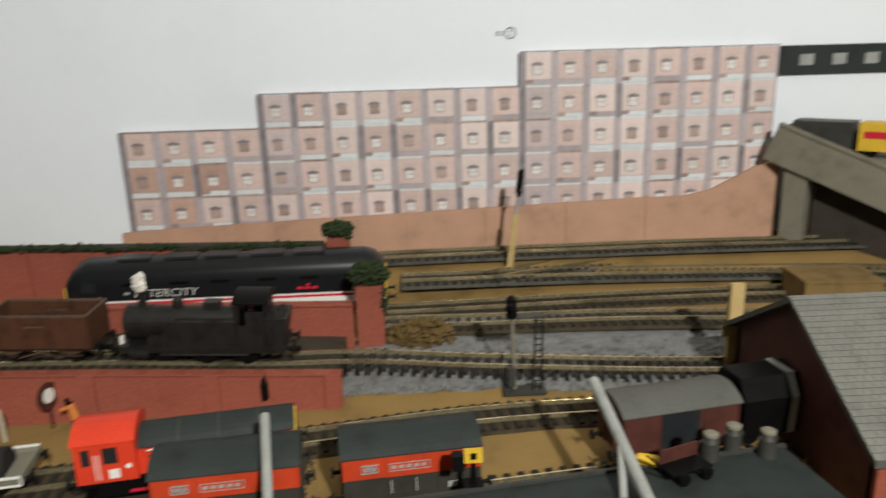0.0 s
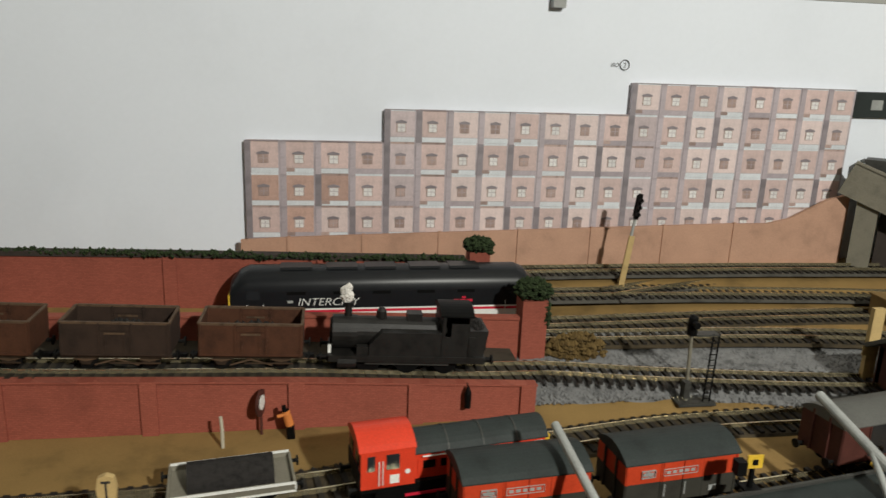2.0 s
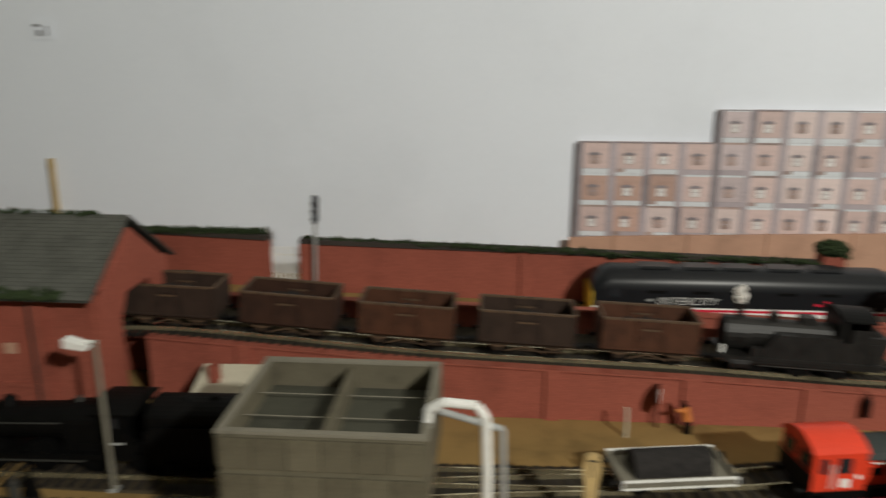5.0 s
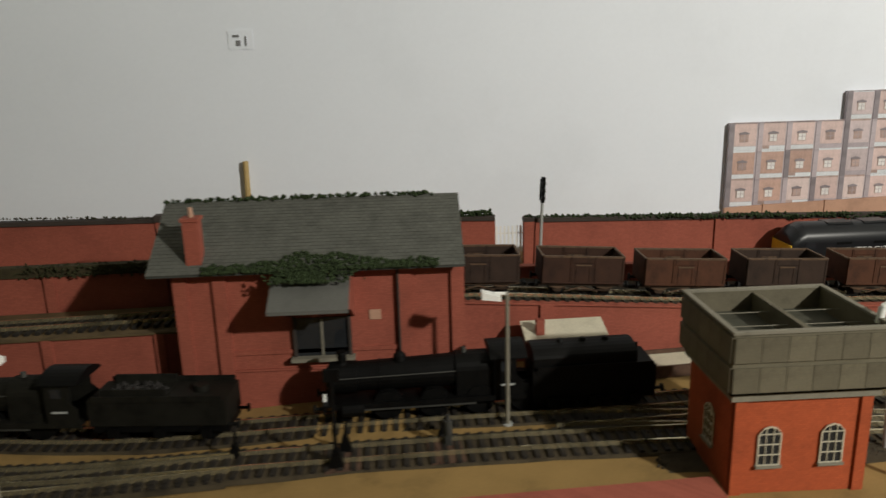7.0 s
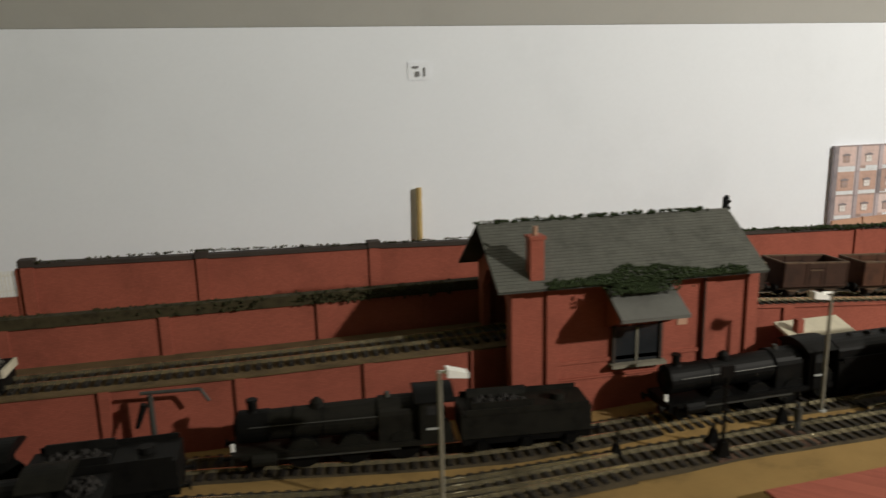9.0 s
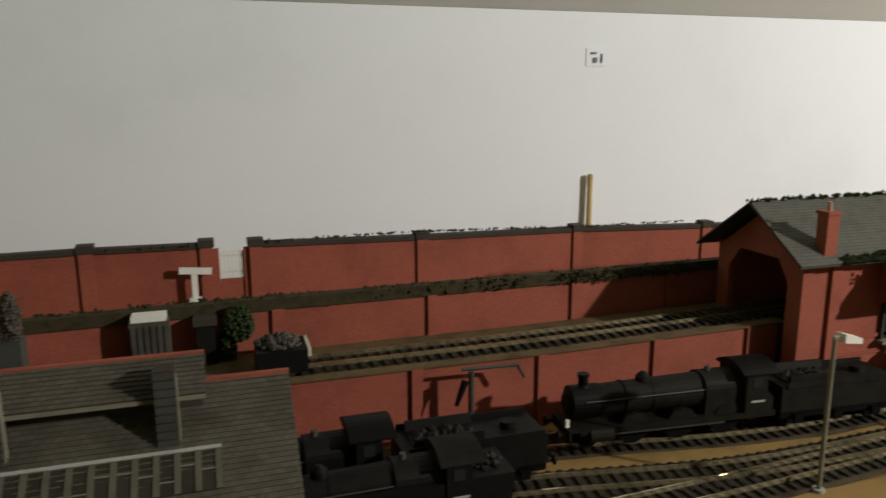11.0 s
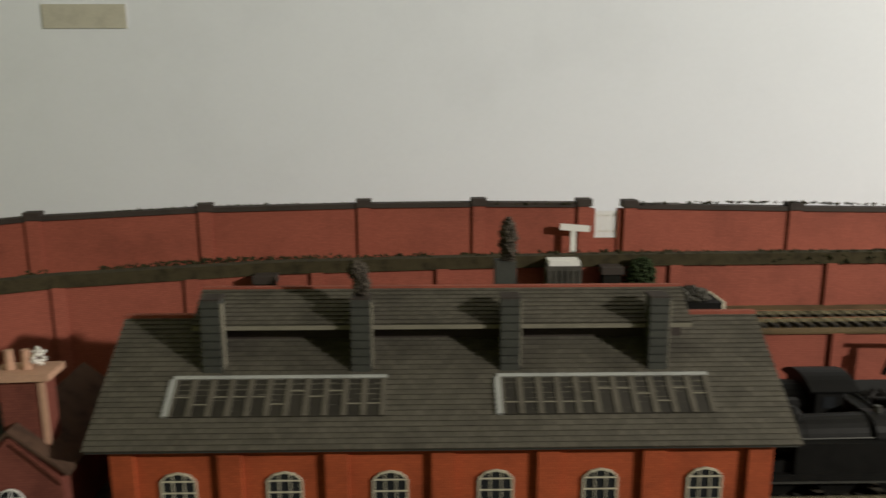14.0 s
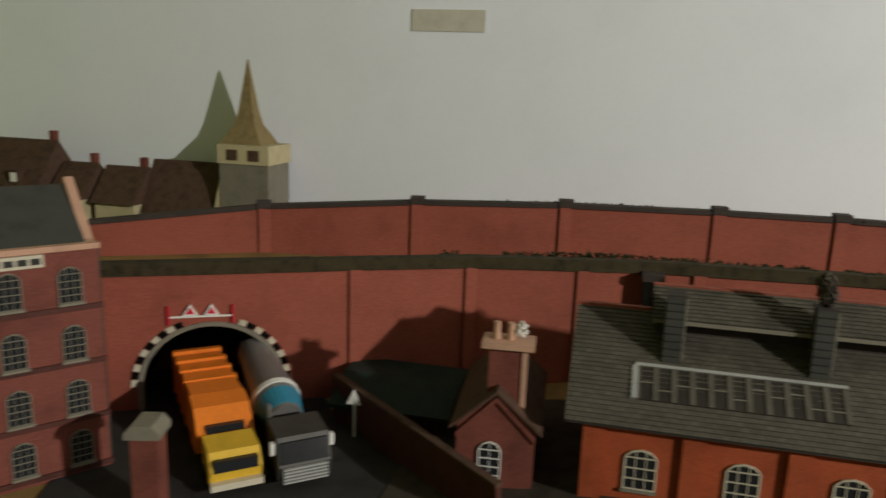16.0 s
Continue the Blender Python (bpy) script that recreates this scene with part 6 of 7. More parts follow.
# ---- church and roofs against the wall ----
th = thing("church", "pale model church with a tall brown spire", "church", pose(-0.005, 0, -0.002))
part("tower", B(-1.788, -1.732, 0.715, 0.765, 0.27, 0.336), STONE, th)
bel = part("belfry", B(-1.7895, -1.7305, 0.7135, 0.767, 0.336, 0.356), CHURCHW, th, "pale yellow belfry stage")
for x in (-1.772, -1.7475):
    part("louvre", B(x - 0.006, x + 0.006, 0.7125, 0.7137, 0.340, 0.351), BROWNR, bel)
bm = bmesh.new()
rings = []
for h, r in ((0.3562, 0.0335), (0.3645, 0.027), (0.376, 0.0175), (0.39, 0.0125), (0.444, 0.0008)):
    rings.append([bm.verts.new((-1.766 + r * math.cos(a), 0.7405 + 0.86 * r * math.sin(a), h)) for a in (math.pi / 4 + math.pi / 2 * i for i in range(4))] if h < 0.37 else
                 [bm.verts.new((-1.766 + 0.95 * r * math.cos(a), 0.7405 + 0.86 * r * math.sin(a), h)) for a in (math.pi / 4 + math.pi / 2 * i for i in range(4))])
for r, q in zip(rings, rings[1:]):
    for i in range(4):
        bm.faces.new((r[i], r[(i + 1) % 4], q[(i + 1) % 4], q[i]))
bm.faces.new(rings[0][::-1])
bm.faces.new(rings[-1])
part("spire", bm, mat("olive_brown_shingle", (0.24, 0.18, 0.085), rough=0.8, vary=0.25, scale=150), th, "olive brown pyramid spire with flared foot")
part("nave_wall", prism(bmesh.new(), [(-1.80, 0.27), (-1.79, 0.27), (-1.788, 0.322)], 0.716, 0.764, "y"), CHURCHW, th)
part("nave_roof", prism(bmesh.new(), [(0.712, 0.272), (0.742, 0.333), (0.766, 0.29), (0.766, 0.272)], -1.885, -1.7985, "x"), BROWNR, th)


def roofed_house(name, x0, x1, y0, ridge, eave, label, wall_mat=CHURCHW, dormers=0):
    th = thing(name, label, "house", group="houses behind the viaduct")
    part("wall", B(x0 + 0.003, x1 - 0.003, y0 + 0.006, 0.7645, 0.26, eave), wall_mat, th)
    ym = (y0 + 0.766) / 2
    part("roof", prism(bmesh.new(), [(y0, eave - 0.002), (ym, ridge), (0.7655, eave - 0.002)], x0, x1, "x"), BROWNR, th)
    part("chimney", B(x1 - 0.012, x1 - 0.005, ym, ym + 0.007, ridge - 0.008, ridge + 0.010), BRICKM, th)
    for k in range(dormers):
        x = x0 + (x1 - x0) * (k + 0.6) / (dormers + 0.3)
        dm = part("dormer", B(x - 0.006, x + 0.006, y0 + 0.004, ym, eave + 0.004, eave + 0.02), BROWNR, th)
        part("dormer_window", B(x - 0.004, x + 0.004, y0 + 0.0034, y0 + 0.0042, eave + 0.007, eave + 0.017), WHITE, dm)
    return th


roofed_house("town_house", -1.945, -1.89, 0.70, 0.322, 0.285, "small brown-roofed house against the wall")
roofed_house("town_house", -1.995, -1.95, 0.69, 0.324, 0.288, "pale gabled house with a brown roof")
roofed_house("town_house", -2.10, -2.0, 0.685, 0.347, 0.295, "larger house with dormers and a dark roof", BRICKM, 2)


# ---- water tower ----
def water_tower():
    th = thing("water_tower", "brick water tower with an open panelled grey tank", "water tower")
    x0, x1, y0, y1, zb, zm, zt = -0.387, -0.3035, 0.322, 0.392, 0.22, 0.2865, 0.32
    base = part("brick_base", B(x0 + 0.005, x1 - 0.005, y0 + 0.005, y1 - 0.005, zb, zm - 0.004), BRICKD, th)
    part("stone_band", B(x0 + 0.002, x1 - 0.002, y0 + 0.002, y1 - 0.002, zm - 0.0045, zm), STONE, th)
    for x in (x0 + 0.005, x1 - 0.011):
        part("corner_pier", B(x, x + 0.006, y0 + 0.0035, y0 + 0.0065, zb, zm - 0.0045), BRICKD, base)
    for x in (-0.362, -0.328):
        arched_window(0.012, 0.022, base, Matrix.Translation((x, y0 + 0.0046, 0.2435)), frame_mat=CREAM)
    arched_window(0.012, 0.022, base, Matrix.Translation((x0 + 0.0046, 0.355, 0.2435)) @ pose(0, 0, 0, 0, 0, -90), frame_mat=CREAM)
    for a in ((x0, x1, y0, y0 + 0.0018), (x0, x1, y1 - 0.0018, y1), (x0, x0 + 0.0018, y0 + 0.0018, y1 - 0.0018), (x1 - 0.0018, x1, y0 + 0.0018, y1 - 0.0018)):
        part("tank_side", B(*a, zm, zt), TANK, th)
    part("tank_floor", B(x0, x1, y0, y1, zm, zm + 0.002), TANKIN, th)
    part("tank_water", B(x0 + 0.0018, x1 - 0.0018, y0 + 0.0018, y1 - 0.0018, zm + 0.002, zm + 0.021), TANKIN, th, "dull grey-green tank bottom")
    part("tie_wall", B(-0.3465, -0.3435, y0 + 0.0018, y1 - 0.0018, zm + 0.002, zt - 0.0012), TANK, th)
    for a in ((x0 - 0.001, x1 + 0.001, y0 - 0.001, y0 + 0.0022), (x0 - 0.001, x1 + 0.001, y1 - 0.0022, y1 + 0.001), (x0 - 0.001, x0 + 0.0022, y0 + 0.0022, y1 - 0.0022), (x1 - 0.0022, x1 + 0.001, y0 + 0.0022, y1 - 0.0022)):
        part("rim", B(*a, zt, zt + 0.0014), STONE, th)
    for k in range(2):
        y = y0 + 0.026 + 0.021 * k
        part("tie_rod", cyl(bmesh.new(), (x0 + 0.0018, y, zt - 0.006), (x1 - 0.0018, y, zt - 0.006), 0.00025, n=6), STONE, th)
    pm = mesh_of(B(-0.0068, 0.0068, -0.0012, 0, -0.0068, 0.0068), "panel", TANK)
    for r in range(2):
        for i in range(6):
            piece("panel", pm, Matrix.Translation((x0 + 0.007 + i * 0.0139, y0, zm + 0.0085 + r * 0.0165)), th)
        for i in range(5):
            piece("panel", pm, Matrix.Translation((x0, y0 + 0.007 + i * 0.014, zm + 0.0085 + r * 0.0165)) @ pose(0, 0, 0, 0, 0, -90), th)
            piece("panel", pm, Matrix.Translation((x1, y0 + 0.007 + i * 0.014, zm + 0.0085 + r * 0.0165)) @ pose(0, 0, 0, 0, 0, 90), th)
    pts = [(-0.3045, 0.335, 0.318), (-0.3035, 0.335, 0.3265), (-0.2975, 0.334, 0.3305), (-0.284, 0.333, 0.330), (-0.2805, 0.332, 0.325), (-0.2795, 0.331, 0.3), (-0.2795, 0.33, 0.222)]
    ob = part("pipe", bmesh.new(), WHITE, th, "thick white filler pipe")
    bm = bmesh.new()
    for p, q in zip(pts, pts[1:]):
        cyl(bm, p, q, 0.002, n=14)
    bm.to_mesh(ob.data)
    bm.free()
    part("grey_pipe", cyl(cyl(bmesh.new(), (-0.3015, 0.365, 0.31), (-0.273, 0.365, 0.302), 0.0016), (-0.273, 0.365, 0.302), (-0.270, 0.365, 0.224), 0.0016), LGREY, th)
    return th


water_tower()


# ---- ivy pillars, bushes, hedges ----
def pillar(x0, x1, y, z0, z1, ivy, seed, drop):
    th = thing("ivy_pillar", "red brick pillar topped with dark ivy", "pillar", group="ivy pillars by the tracks")
    part("shaft", B(x0, x1, y, y + (x1 - x0), z0, z1), BRICK, th)
    rng = random.Random(seed)
    bm = lumps(bmesh.new(), ((x0 + x1) / 2, y + 0.007, z1 + ivy * 0.45), ((x1 - x0) * 0.75, 0.012, ivy * 0.55), 420, 0.0019, rng)
    lumps(bm, (x1, y + 0.002, z1 - drop / 2), (0.003, 0.004, drop / 2), 120, 0.0015, rng)
    part("ivy", bm, IVY, th)


pillar(0.0185, 0.038, 0.585, 0.225, 0.286, 0.016, 1, 0.022)
pillar(-0.0085, 0.009, 0.662, 0.25, 0.303, 0.012, 2, 0.0)
rng = random.Random(11)
solid("bush", lumps(bmesh.new(), (0.065, 0.592, 0.243), (0.026, 0.012, 0.013), 700, 0.0028, rng), MOSS, "brown scatter-covered bush on the ballast", "bush")
bm = bmesh.new()
for i in range(1300):
    x = rng.uniform(-0.44, -0.012)
    h = 0.5 + 0.5 * noise.noise(Vector((x * 45, 3, 0)))
    if rng.random() > 0.35 + 0.65 * h:
        continue
    top = 0.3065 + (0.295 - 0.3065) * (x + 0.44) / 0.43
    drop = 0.012 * max(0, noise.noise(Vector((x * 30, 7, 0)))) if x > -0.2 else 0.0
    lumps(bm, (x, 0.659 + rng.uniform(-0.003, 0.005), top + 0.003 + rng.uniform(-0.001, 0.0035 * h) - rng.random() * drop), (0.001, 0.001, 0.001), 1, 0.0017, rng)
for i in range(700):
    x = rng.uniform(-0.62, -0.47)
    lumps(bm, (x, 0.66 + rng.uniform(-0.003, 0.005), 0.314 + rng.uniform(-0.001, 0.003)), (0.001, 0.001, 0.001), 1, 0.0017, rng)
solid("parapet_ivy", bm, IVY, "dark ivy creeping along the parapet", "ivy", kind="stuff")
bm = bmesh.new()
for i in range(4200):
    x = rng.uniform(-1.5, -0.73)
    y = 0.565 - 0.01 * ease(-x, 1.1, 1.35) - 0.05 * ease(-x, 1.35, 1.55)
    if noise.noise(Vector((x * 20, 1, 5))) < -0.25:
        continue
    lumps(bm, (x, y + rng.uniform(-0.007, 0.004), 0.303 + rng.uniform(-0.006, 0.0028)), (0.001, 0.001, 0.001), 1, 0.0012, rng)
for i in range(500):
    x = rng.uniform(-1.5, -0.66)
    if -1.116 < x < -1.078:
        continue
    y = 0.672 - 0.019 * ease(-x, 0.8, 1.05) - 0.045 * ease(-x, 1.35, 1.6)
    lumps(bm, (x, y + rng.uniform(-0.002, 0.002), 0.3195 + 0.008 * ease(-x, 0.75, 1.0) - 0.007 * ease(-x, 1.42, 1.7)), (0.001, 0.001, 0.0008), 1, 0.0012, rng)
solid("viaduct_moss", bm, MOSSD, "dark moss on the viaduct wall tops", "moss", kind="stuff")
th = thing("wall_bush", "dark green climbing bush beside the buffer stop", "bush")
part("foliage", lumps(lumps(bmesh.new(), (-1.097, 0.548, 0.292), (0.010, 0.007, 0.013), 700, 0.0015, rng), (-1.105, 0.55, 0.277), (0.006, 0.005, 0.012), 260, 0.0014, rng), IVY, th)
part("stem", cyl(bmesh.new(), (-1.1, 0.55, 0.265), (-1.098, 0.55, 0.29), 0.001), BROWNR, th)

th = thing("buffer_stop", "dark earth-filled buffer stop with a white beam", "buffer stop", pose(-1.072, 0.52, 0.268))
part("sleeper_wall", B(-0.016, 0.016, -0.014, 0.014, 0, 0.016), SOOT, th)
part("earth_fill", lumps(bmesh.new(), (-0.001, 0, 0.017), (0.014, 0.011, 0.005), 240, 0.0022, rng), ASH, th)
part("beam", B(0.0162, 0.0182, -0.0135, 0.0135, 0.011, 0.0165), CREAM, th)

# ---- signals, lamps, posts ----
def colour_light(x, y, z0, z1, head, lean, label, post_mat, seed):
    th = thing("signal", label, "railway signal", Matrix.Translation((x, y, z0)) @ pose(0, 0, 0, 0, lean, 0))
    h = z1 - z0
    part("post", cyl(bmesh.new(), (0, 0, 0), (0, 0, h * 0.9), 0.0014), LGREY, th)
    if post_mat is not LGREY:
        part("stake", B(-0.003, 0.0024, -0.0032, -0.0014, 0, h * 0.58), post_mat, th, "cream wooden stake")
    hd = part("head", B(-0.0016, 0.0016, -0.003, 0.001, h * 0.75, h), BLACK, th)
    part("back_plate", B(-0.0026, 0.0026, 0.001, 0.0018, h * 0.77, h * 0.98), BLACK, th)
    for k in range(3):
        part("lens_hood", cyl(bmesh.new(), (0, -0.003, h * (0.80 + 0.07 * k)), (0, -0.006, h * (0.80 + 0.07 * k)), 0.0019, n=10), BLACK, hd)
    part("base", B(-0.004, 0.004, -0.004, 0.004, 0, 0.0015), BLACK, th)
    return th


colour_light(-0.4275, 0.647, 0.2555, 0.350, 0, 2, "colour-light signal with a grey post on the main line", LGREY, 1)
colour_light(0.145, 0.704, 0.2525, 0.347, 0, 7, "leaning colour-light signal tied to a cream stake", WOODM, 2)

th = thing("ladder_signal", "grey signal on a baseplate with an iron ladder", "railway signal", pose(0.128, 0.522, 0.2305))
part("base_plate", B(-0.012, 0.016, -0.007, 0.007, 0, 0.0018), STEEL, th)
part("post", cyl(bmesh.new(), (-0.004, 0, 0), (-0.006, 0, 0.056), 0.0014, 0.0012), STONE, th)
part("head", cyl(cyl(bmesh.new(), (-0.0062, -0.0005, 0.052), (-0.0062, -0.0005, 0.0645), 0.0036, 0.0033, 14), (-0.0062, -0.0005, 0.0645), (-0.0062, -0.0005, 0.0665), 0.0033, 0.0012, 14), BLACK, th)
part("lens_hood", cyl(bmesh.new(), (-0.0065, -0.004, 0.061), (-0.0065, -0.008, 0.061), 0.0024), BLACK, th)
part("platform", B(-0.004, 0.013, -0.004, 0.004, 0.0515, 0.0528), STEEL, th)
part("relay_box", B(-0.009, -0.0045, -0.006, 0.0, 0.006, 0.018), STEEL, th)
lad = part("ladder", cyl(cyl(bmesh.new(), (0.0075, -0.003, 0.001), (0.009, -0.003, 0.053), 0.0006, n=6), (0.0125, -0.003, 0.001), (0.0135, -0.003, 0.053), 0.0006, n=6), BLACK, th)
for k in range(12):
    part("rung", cyl(bmesh.new(), (0.0075, -0.003, 0.004 + k * 0.0042), (0.013, -0.003, 0.004 + k * 0.0042), 0.0004, n=6), BLACK, lad)


def yard_lamp(x, y, z0, z1, side, lean=0.0):
    th = thing("yard_lamp", "grey yard lamp post with a white lamp head", "lamp post", Matrix.Translation((x, y, z0)) @ pose(0, 0, 0, 0, lean, 0), group="yard lamps")
    h = z1 - z0
    part("post", cyl(bmesh.new(), (0, 0, 0), (0, 0, h), 0.0014, 0.0012), STONE, th)
    part("arm", cyl(bmesh.new(), (-0.001 * side, 0, h - 0.001), (0.008 * side, 0, h - 0.0005), 0.001), WHITE, th)
    a, b = sorted((0.004 * side, 0.016 * side))
    part("lamp_head", prism(bmesh.new(), [(a, h - 0.0035), (b, h - 0.005), (b, h - 0.002), (a, h + 0.0015)], -0.0035, 0.0035, "y"), WHITE, th, "white lamp head")
    part("base", cyl(bmesh.new(), (0, 0, 0), (0, 0, 0.002), 0.0035), LGREY, th)


yard_lamp(-0.784, 0.361, 0.217, 0.311, 1)
yard_lamp(-0.489, 0.4165, 0.225, 0.3165, -1)

solid("wall_pole", cyl(cyl(bmesh.new(), (-0.719, 0.765, 0.28), (-0.7185, 0.766, 0.349), 0.0031, 0.0029), (-0.7185, 0.766, 0.349), (-0.7185, 0.766, 0.358), 0.0033, 0.003), WOODM, "wooden stick standing behind the parapet", "wooden stick")
th = thing("lever_peg", "yellow wooden peg with a black mark in the yard", "peg", pose(-0.2275, 0.394, 0.226))
part("peg", prism(bmesh.new(), [(-0.0035, 0), (0.0035, 0), (0.003, 0.03), (0.0045, 0.041), (0.0035, 0.047), (0.0, 0.0485), (-0.0035, 0.047), (-0.0045, 0.041), (-0.003, 0.03)], -0.0015, 0.0015, "y"), WOODM, th)
part("mark", B(-0.0004, 0.0004, -0.0019, -0.0014, 0.036, 0.045), INK, th)
part("mark_bar", B(-0.002, 0.002, -0.0019, -0.0014, 0.0445, 0.0455), INK, th)
solid("white_post", cyl(cyl(bmesh.new(), (-0.191, 0.4965, 0.226), (-0.191, 0.4965, 0.239), 0.0011), (-0.191, 0.4965, 0.239), (-0.1915, 0.4965, 0.247), 0.001), CREAM, "thin white marker post by the wall", "post")
th = thing("wall_bag", "small black water bag hanging against the brick wall", "water bag", pose(-0.036, 0.5125, 0.2385))
part("bag", cyl(cyl(bmesh.new(), (0, 0, 0), (0, 0, 0.010), 0.0022, 0.0024), (0, 0, 0.010), (0, 0, 0.0145), 0.0024, 0.0009), BLACK, th)
part("hook", cyl(bmesh.new(), (0, 0, 0.0145), (0, 0.004, 0.0155), 0.0005, n=6), BLACK, th)
th = thing("round_sign", "round dark sign with a pale face by the wall", "sign", pose(-0.169, 0.511, 0.226, 0, 0, -14))
part("disc", cyl(bmesh.new(), (-0.0006, 0, 0.022), (0.0006, 0, 0.022), 0.0088, n=20), MAROON, th)
part("face", cyl(bmesh.new(), (0.0007, 0, 0.0225), (0.0011, 0, 0.0225), 0.0048, n=20), WHITE, th)
part("post", cyl(bmesh.new(), (0, 0, 0), (0, 0, 0.014), 0.0009), MAROON, th)
bm = bmesh.new()
cyl(bm, (-0.1515, 0.5045, 0.226), (-0.1515, 0.5045, 0.236), 0.0016, 0.002)
cyl(bm, (-0.149, 0.5045, 0.226), (-0.15, 0.5045, 0.236), 0.0014, 0.0018)
cyl(bm, (-0.151, 0.5045, 0.2355), (-0.1535, 0.5045, 0.2455), 0.0028, 0.0025)
cyl(bm, (-0.154, 0.504, 0.2455), (-0.1545, 0.504, 0.249), 0.0016, 0.0014)
cyl(bm, (-0.1535, 0.503, 0.2435), (-0.1585, 0.5025, 0.2425), 0.0011)
fig = solid("figurine", bm, SKIN, "small orange and dark painted scale figure", "figurine")
fig.data.materials.append(BLACK)
for p in fig.data.polygons:
    p.material_index = int(p.center.z < 0.2355 or p.center.z > 0.2455)

th = thing("white_tee_sign", "white T-shaped board on the main line", "sign", pose(-1.126, 0.645, 0.2835) @ Matrix.Diagonal((0.74, 1, 0.85, 1)))
part("stem", B(-0.003, 0.003, -0.001, 0.001, 0, 0.027), WHITE, th)
part("crossbar", B(-0.017, 0.016, -0.0012, 0.0012, 0.0265, 0.0325, m=pose(0, 0, 0, 0, 4, 0)), WHITE, th)
part("foot", B(-0.006, 0.006, -0.003, 0.003, 0, 0.004), WHITE, th)


def picket(x0, x1, y, z0, z1):
    th = thing("picket_gate", "white picket gate between brick piers", "gate", group="picket gates")
    for z in (z0 + (z1 - z0) * 0.2, z0 + (z1 - z0) * 0.8):
        part("rail", B(x0, x1, y, y + 0.0008, z, z + 0.0012), WHITE, th)
    n = 7
    for i in range(n):
        x = x0 + (x1 - x0) * (i + 0.5) / n
        part("pale", B(x - 0.0009, x + 0.0009, y - 0.0008, y, z0, z1), WHITE, th)


picket(-1.107, -1.087, 0.657, 0.298, 0.3205)
th = thing("wall_gate_infill", "low brick wall and posts under the picket gate", "wall", kind="structure")
part("low_wall", B(-1.1065, -1.0875, 0.655, 0.66, 0.255, 0.2975), BRICK, th)
for x in (-1.1135, -1.0875):
    part("gate_post", B(x, x + 0.0068, 0.6535, 0.6605, 0.255, 0.3225), BRICK, th)
picket(-0.468, -0.441, 0.662, 0.262, 0.302)
th = thing("relay_cabinet", "grey relay cabinet with a white top on the viaduct wall", "cabinet", pose(-1.152, 0.546, 0.272))
part("body", B(-0.012, 0.012, -0.006, 0.006, 0, 0.029), ASH, th)
part("lid", B(-0.0105, 0.0105, -0.0065, 0.0065, 0.029, 0.0325), WHITE, th)
for k in range(6):
    part("louvre", B(-0.011 + k * 0.004, -0.0085 + k * 0.004, -0.0068, -0.006, 0.002, 0.026), ASH, th)
th = thing("wall_buttress", "dark brick buttress on the viaduct wall", "buttress", pose(-1.118, 0.548, 0.2))
part("shaft", B(-0.006, 0.006, -0.004, 0.006, 0, 0.094), GREYBLK, th)
part("cap", B(-0.0075, 0.0075, -0.0055, 0.007, 0.094, 0.099), COPING, th)
th = thing("wall_buttress", "dark brick buttress on the viaduct wall", "buttress", pose(-1.352, 0.528, 0.2))
part("shaft", B(-0.006, 0.006, -0.004, 0.006, 0, 0.094), GREYBLK, th)
part("cap", B(-0.0075, 0.0075, -0.0055, 0.007, 0.094, 0.099), COPING, th)
th = thing("water_crane", "dark iron water crane in the shed yard", "water crane", pose(-0.957, 0.474, 0.217))
part("column", cyl(bmesh.new(), (0, 0, 0), (0, 0, 0.052), 0.0022, 0.0018), STEEL, th)
part("arm", cyl(cyl(bmesh.new(), (-0.006, 0, 0.054), (0.032, 0, 0.053), 0.0012), (0.032, 0, 0.053), (0.037, 0, 0.044), 0.0012), STEEL, th)
part("bag", cyl(bmesh.new(), (-0.004, 0, 0.046), (-0.01, 0, 0.03), 0.0025, 0.0015), SOOT, th)
part("base", cyl(bmesh.new(), (0, 0, 0), (0, 0, 0.003), 0.006), STEEL, th)
for x, y in ((-0.592, 0.392), (-0.66, 0.396), (-0.53, 0.405)):
    th = thing("point_lever_stand", "black point lever stand between the tracks", "lever", pose(x, y, ground_z(x, y)), group="point lever stands")
    part("stand", prism(bmesh.new(), [(-0.005, 0), (0.005, 0), (0.0015, 0.012), (-0.0015, 0.012)], -0.002, 0.002, "y"), BLACK, th)
    part("lever", cyl(bmesh.new(), (0, 0, 0.01), (0.001, 0, 0.02), 0.0009), BLACK, th)
th = thing("yard_signal", "slim black signal post between the yard tracks", "railway signal", pose(-0.596, 0.375, ground_z(-0.596, 0.375)))
part("post", cyl(bmesh.new(), (0, 0, 0), (0, 0, 0.062), 0.0014, 0.001), BLACK, th)
part("head", B(-0.0045, 0.0045, -0.0012, 0.0008, 0.056, 0.0635), BLACK, th)
part("base", prism(bmesh.new(), [(-0.005, 0), (0.005, 0), (0.002, 0.012), (-0.002, 0.012)], -0.003, 0.003, "y"), BLACK, th)
for x, y in ((-0.593, 0.383), (-0.531, 0.385)):
    th = thing("timber_crossing", "dark brown timber crossing boards between the tracks", "crossing boards", pose(x, y, ground_z(x, y) + 0.0004, 0, 0, 6), group="timber crossings")
    for k in range(4):
        part("board", B(-0.0105 + k * 0.0053, -0.0056 + k * 0.0053, -0.014, 0.014, 0, 0.0014), BROWNR, th)
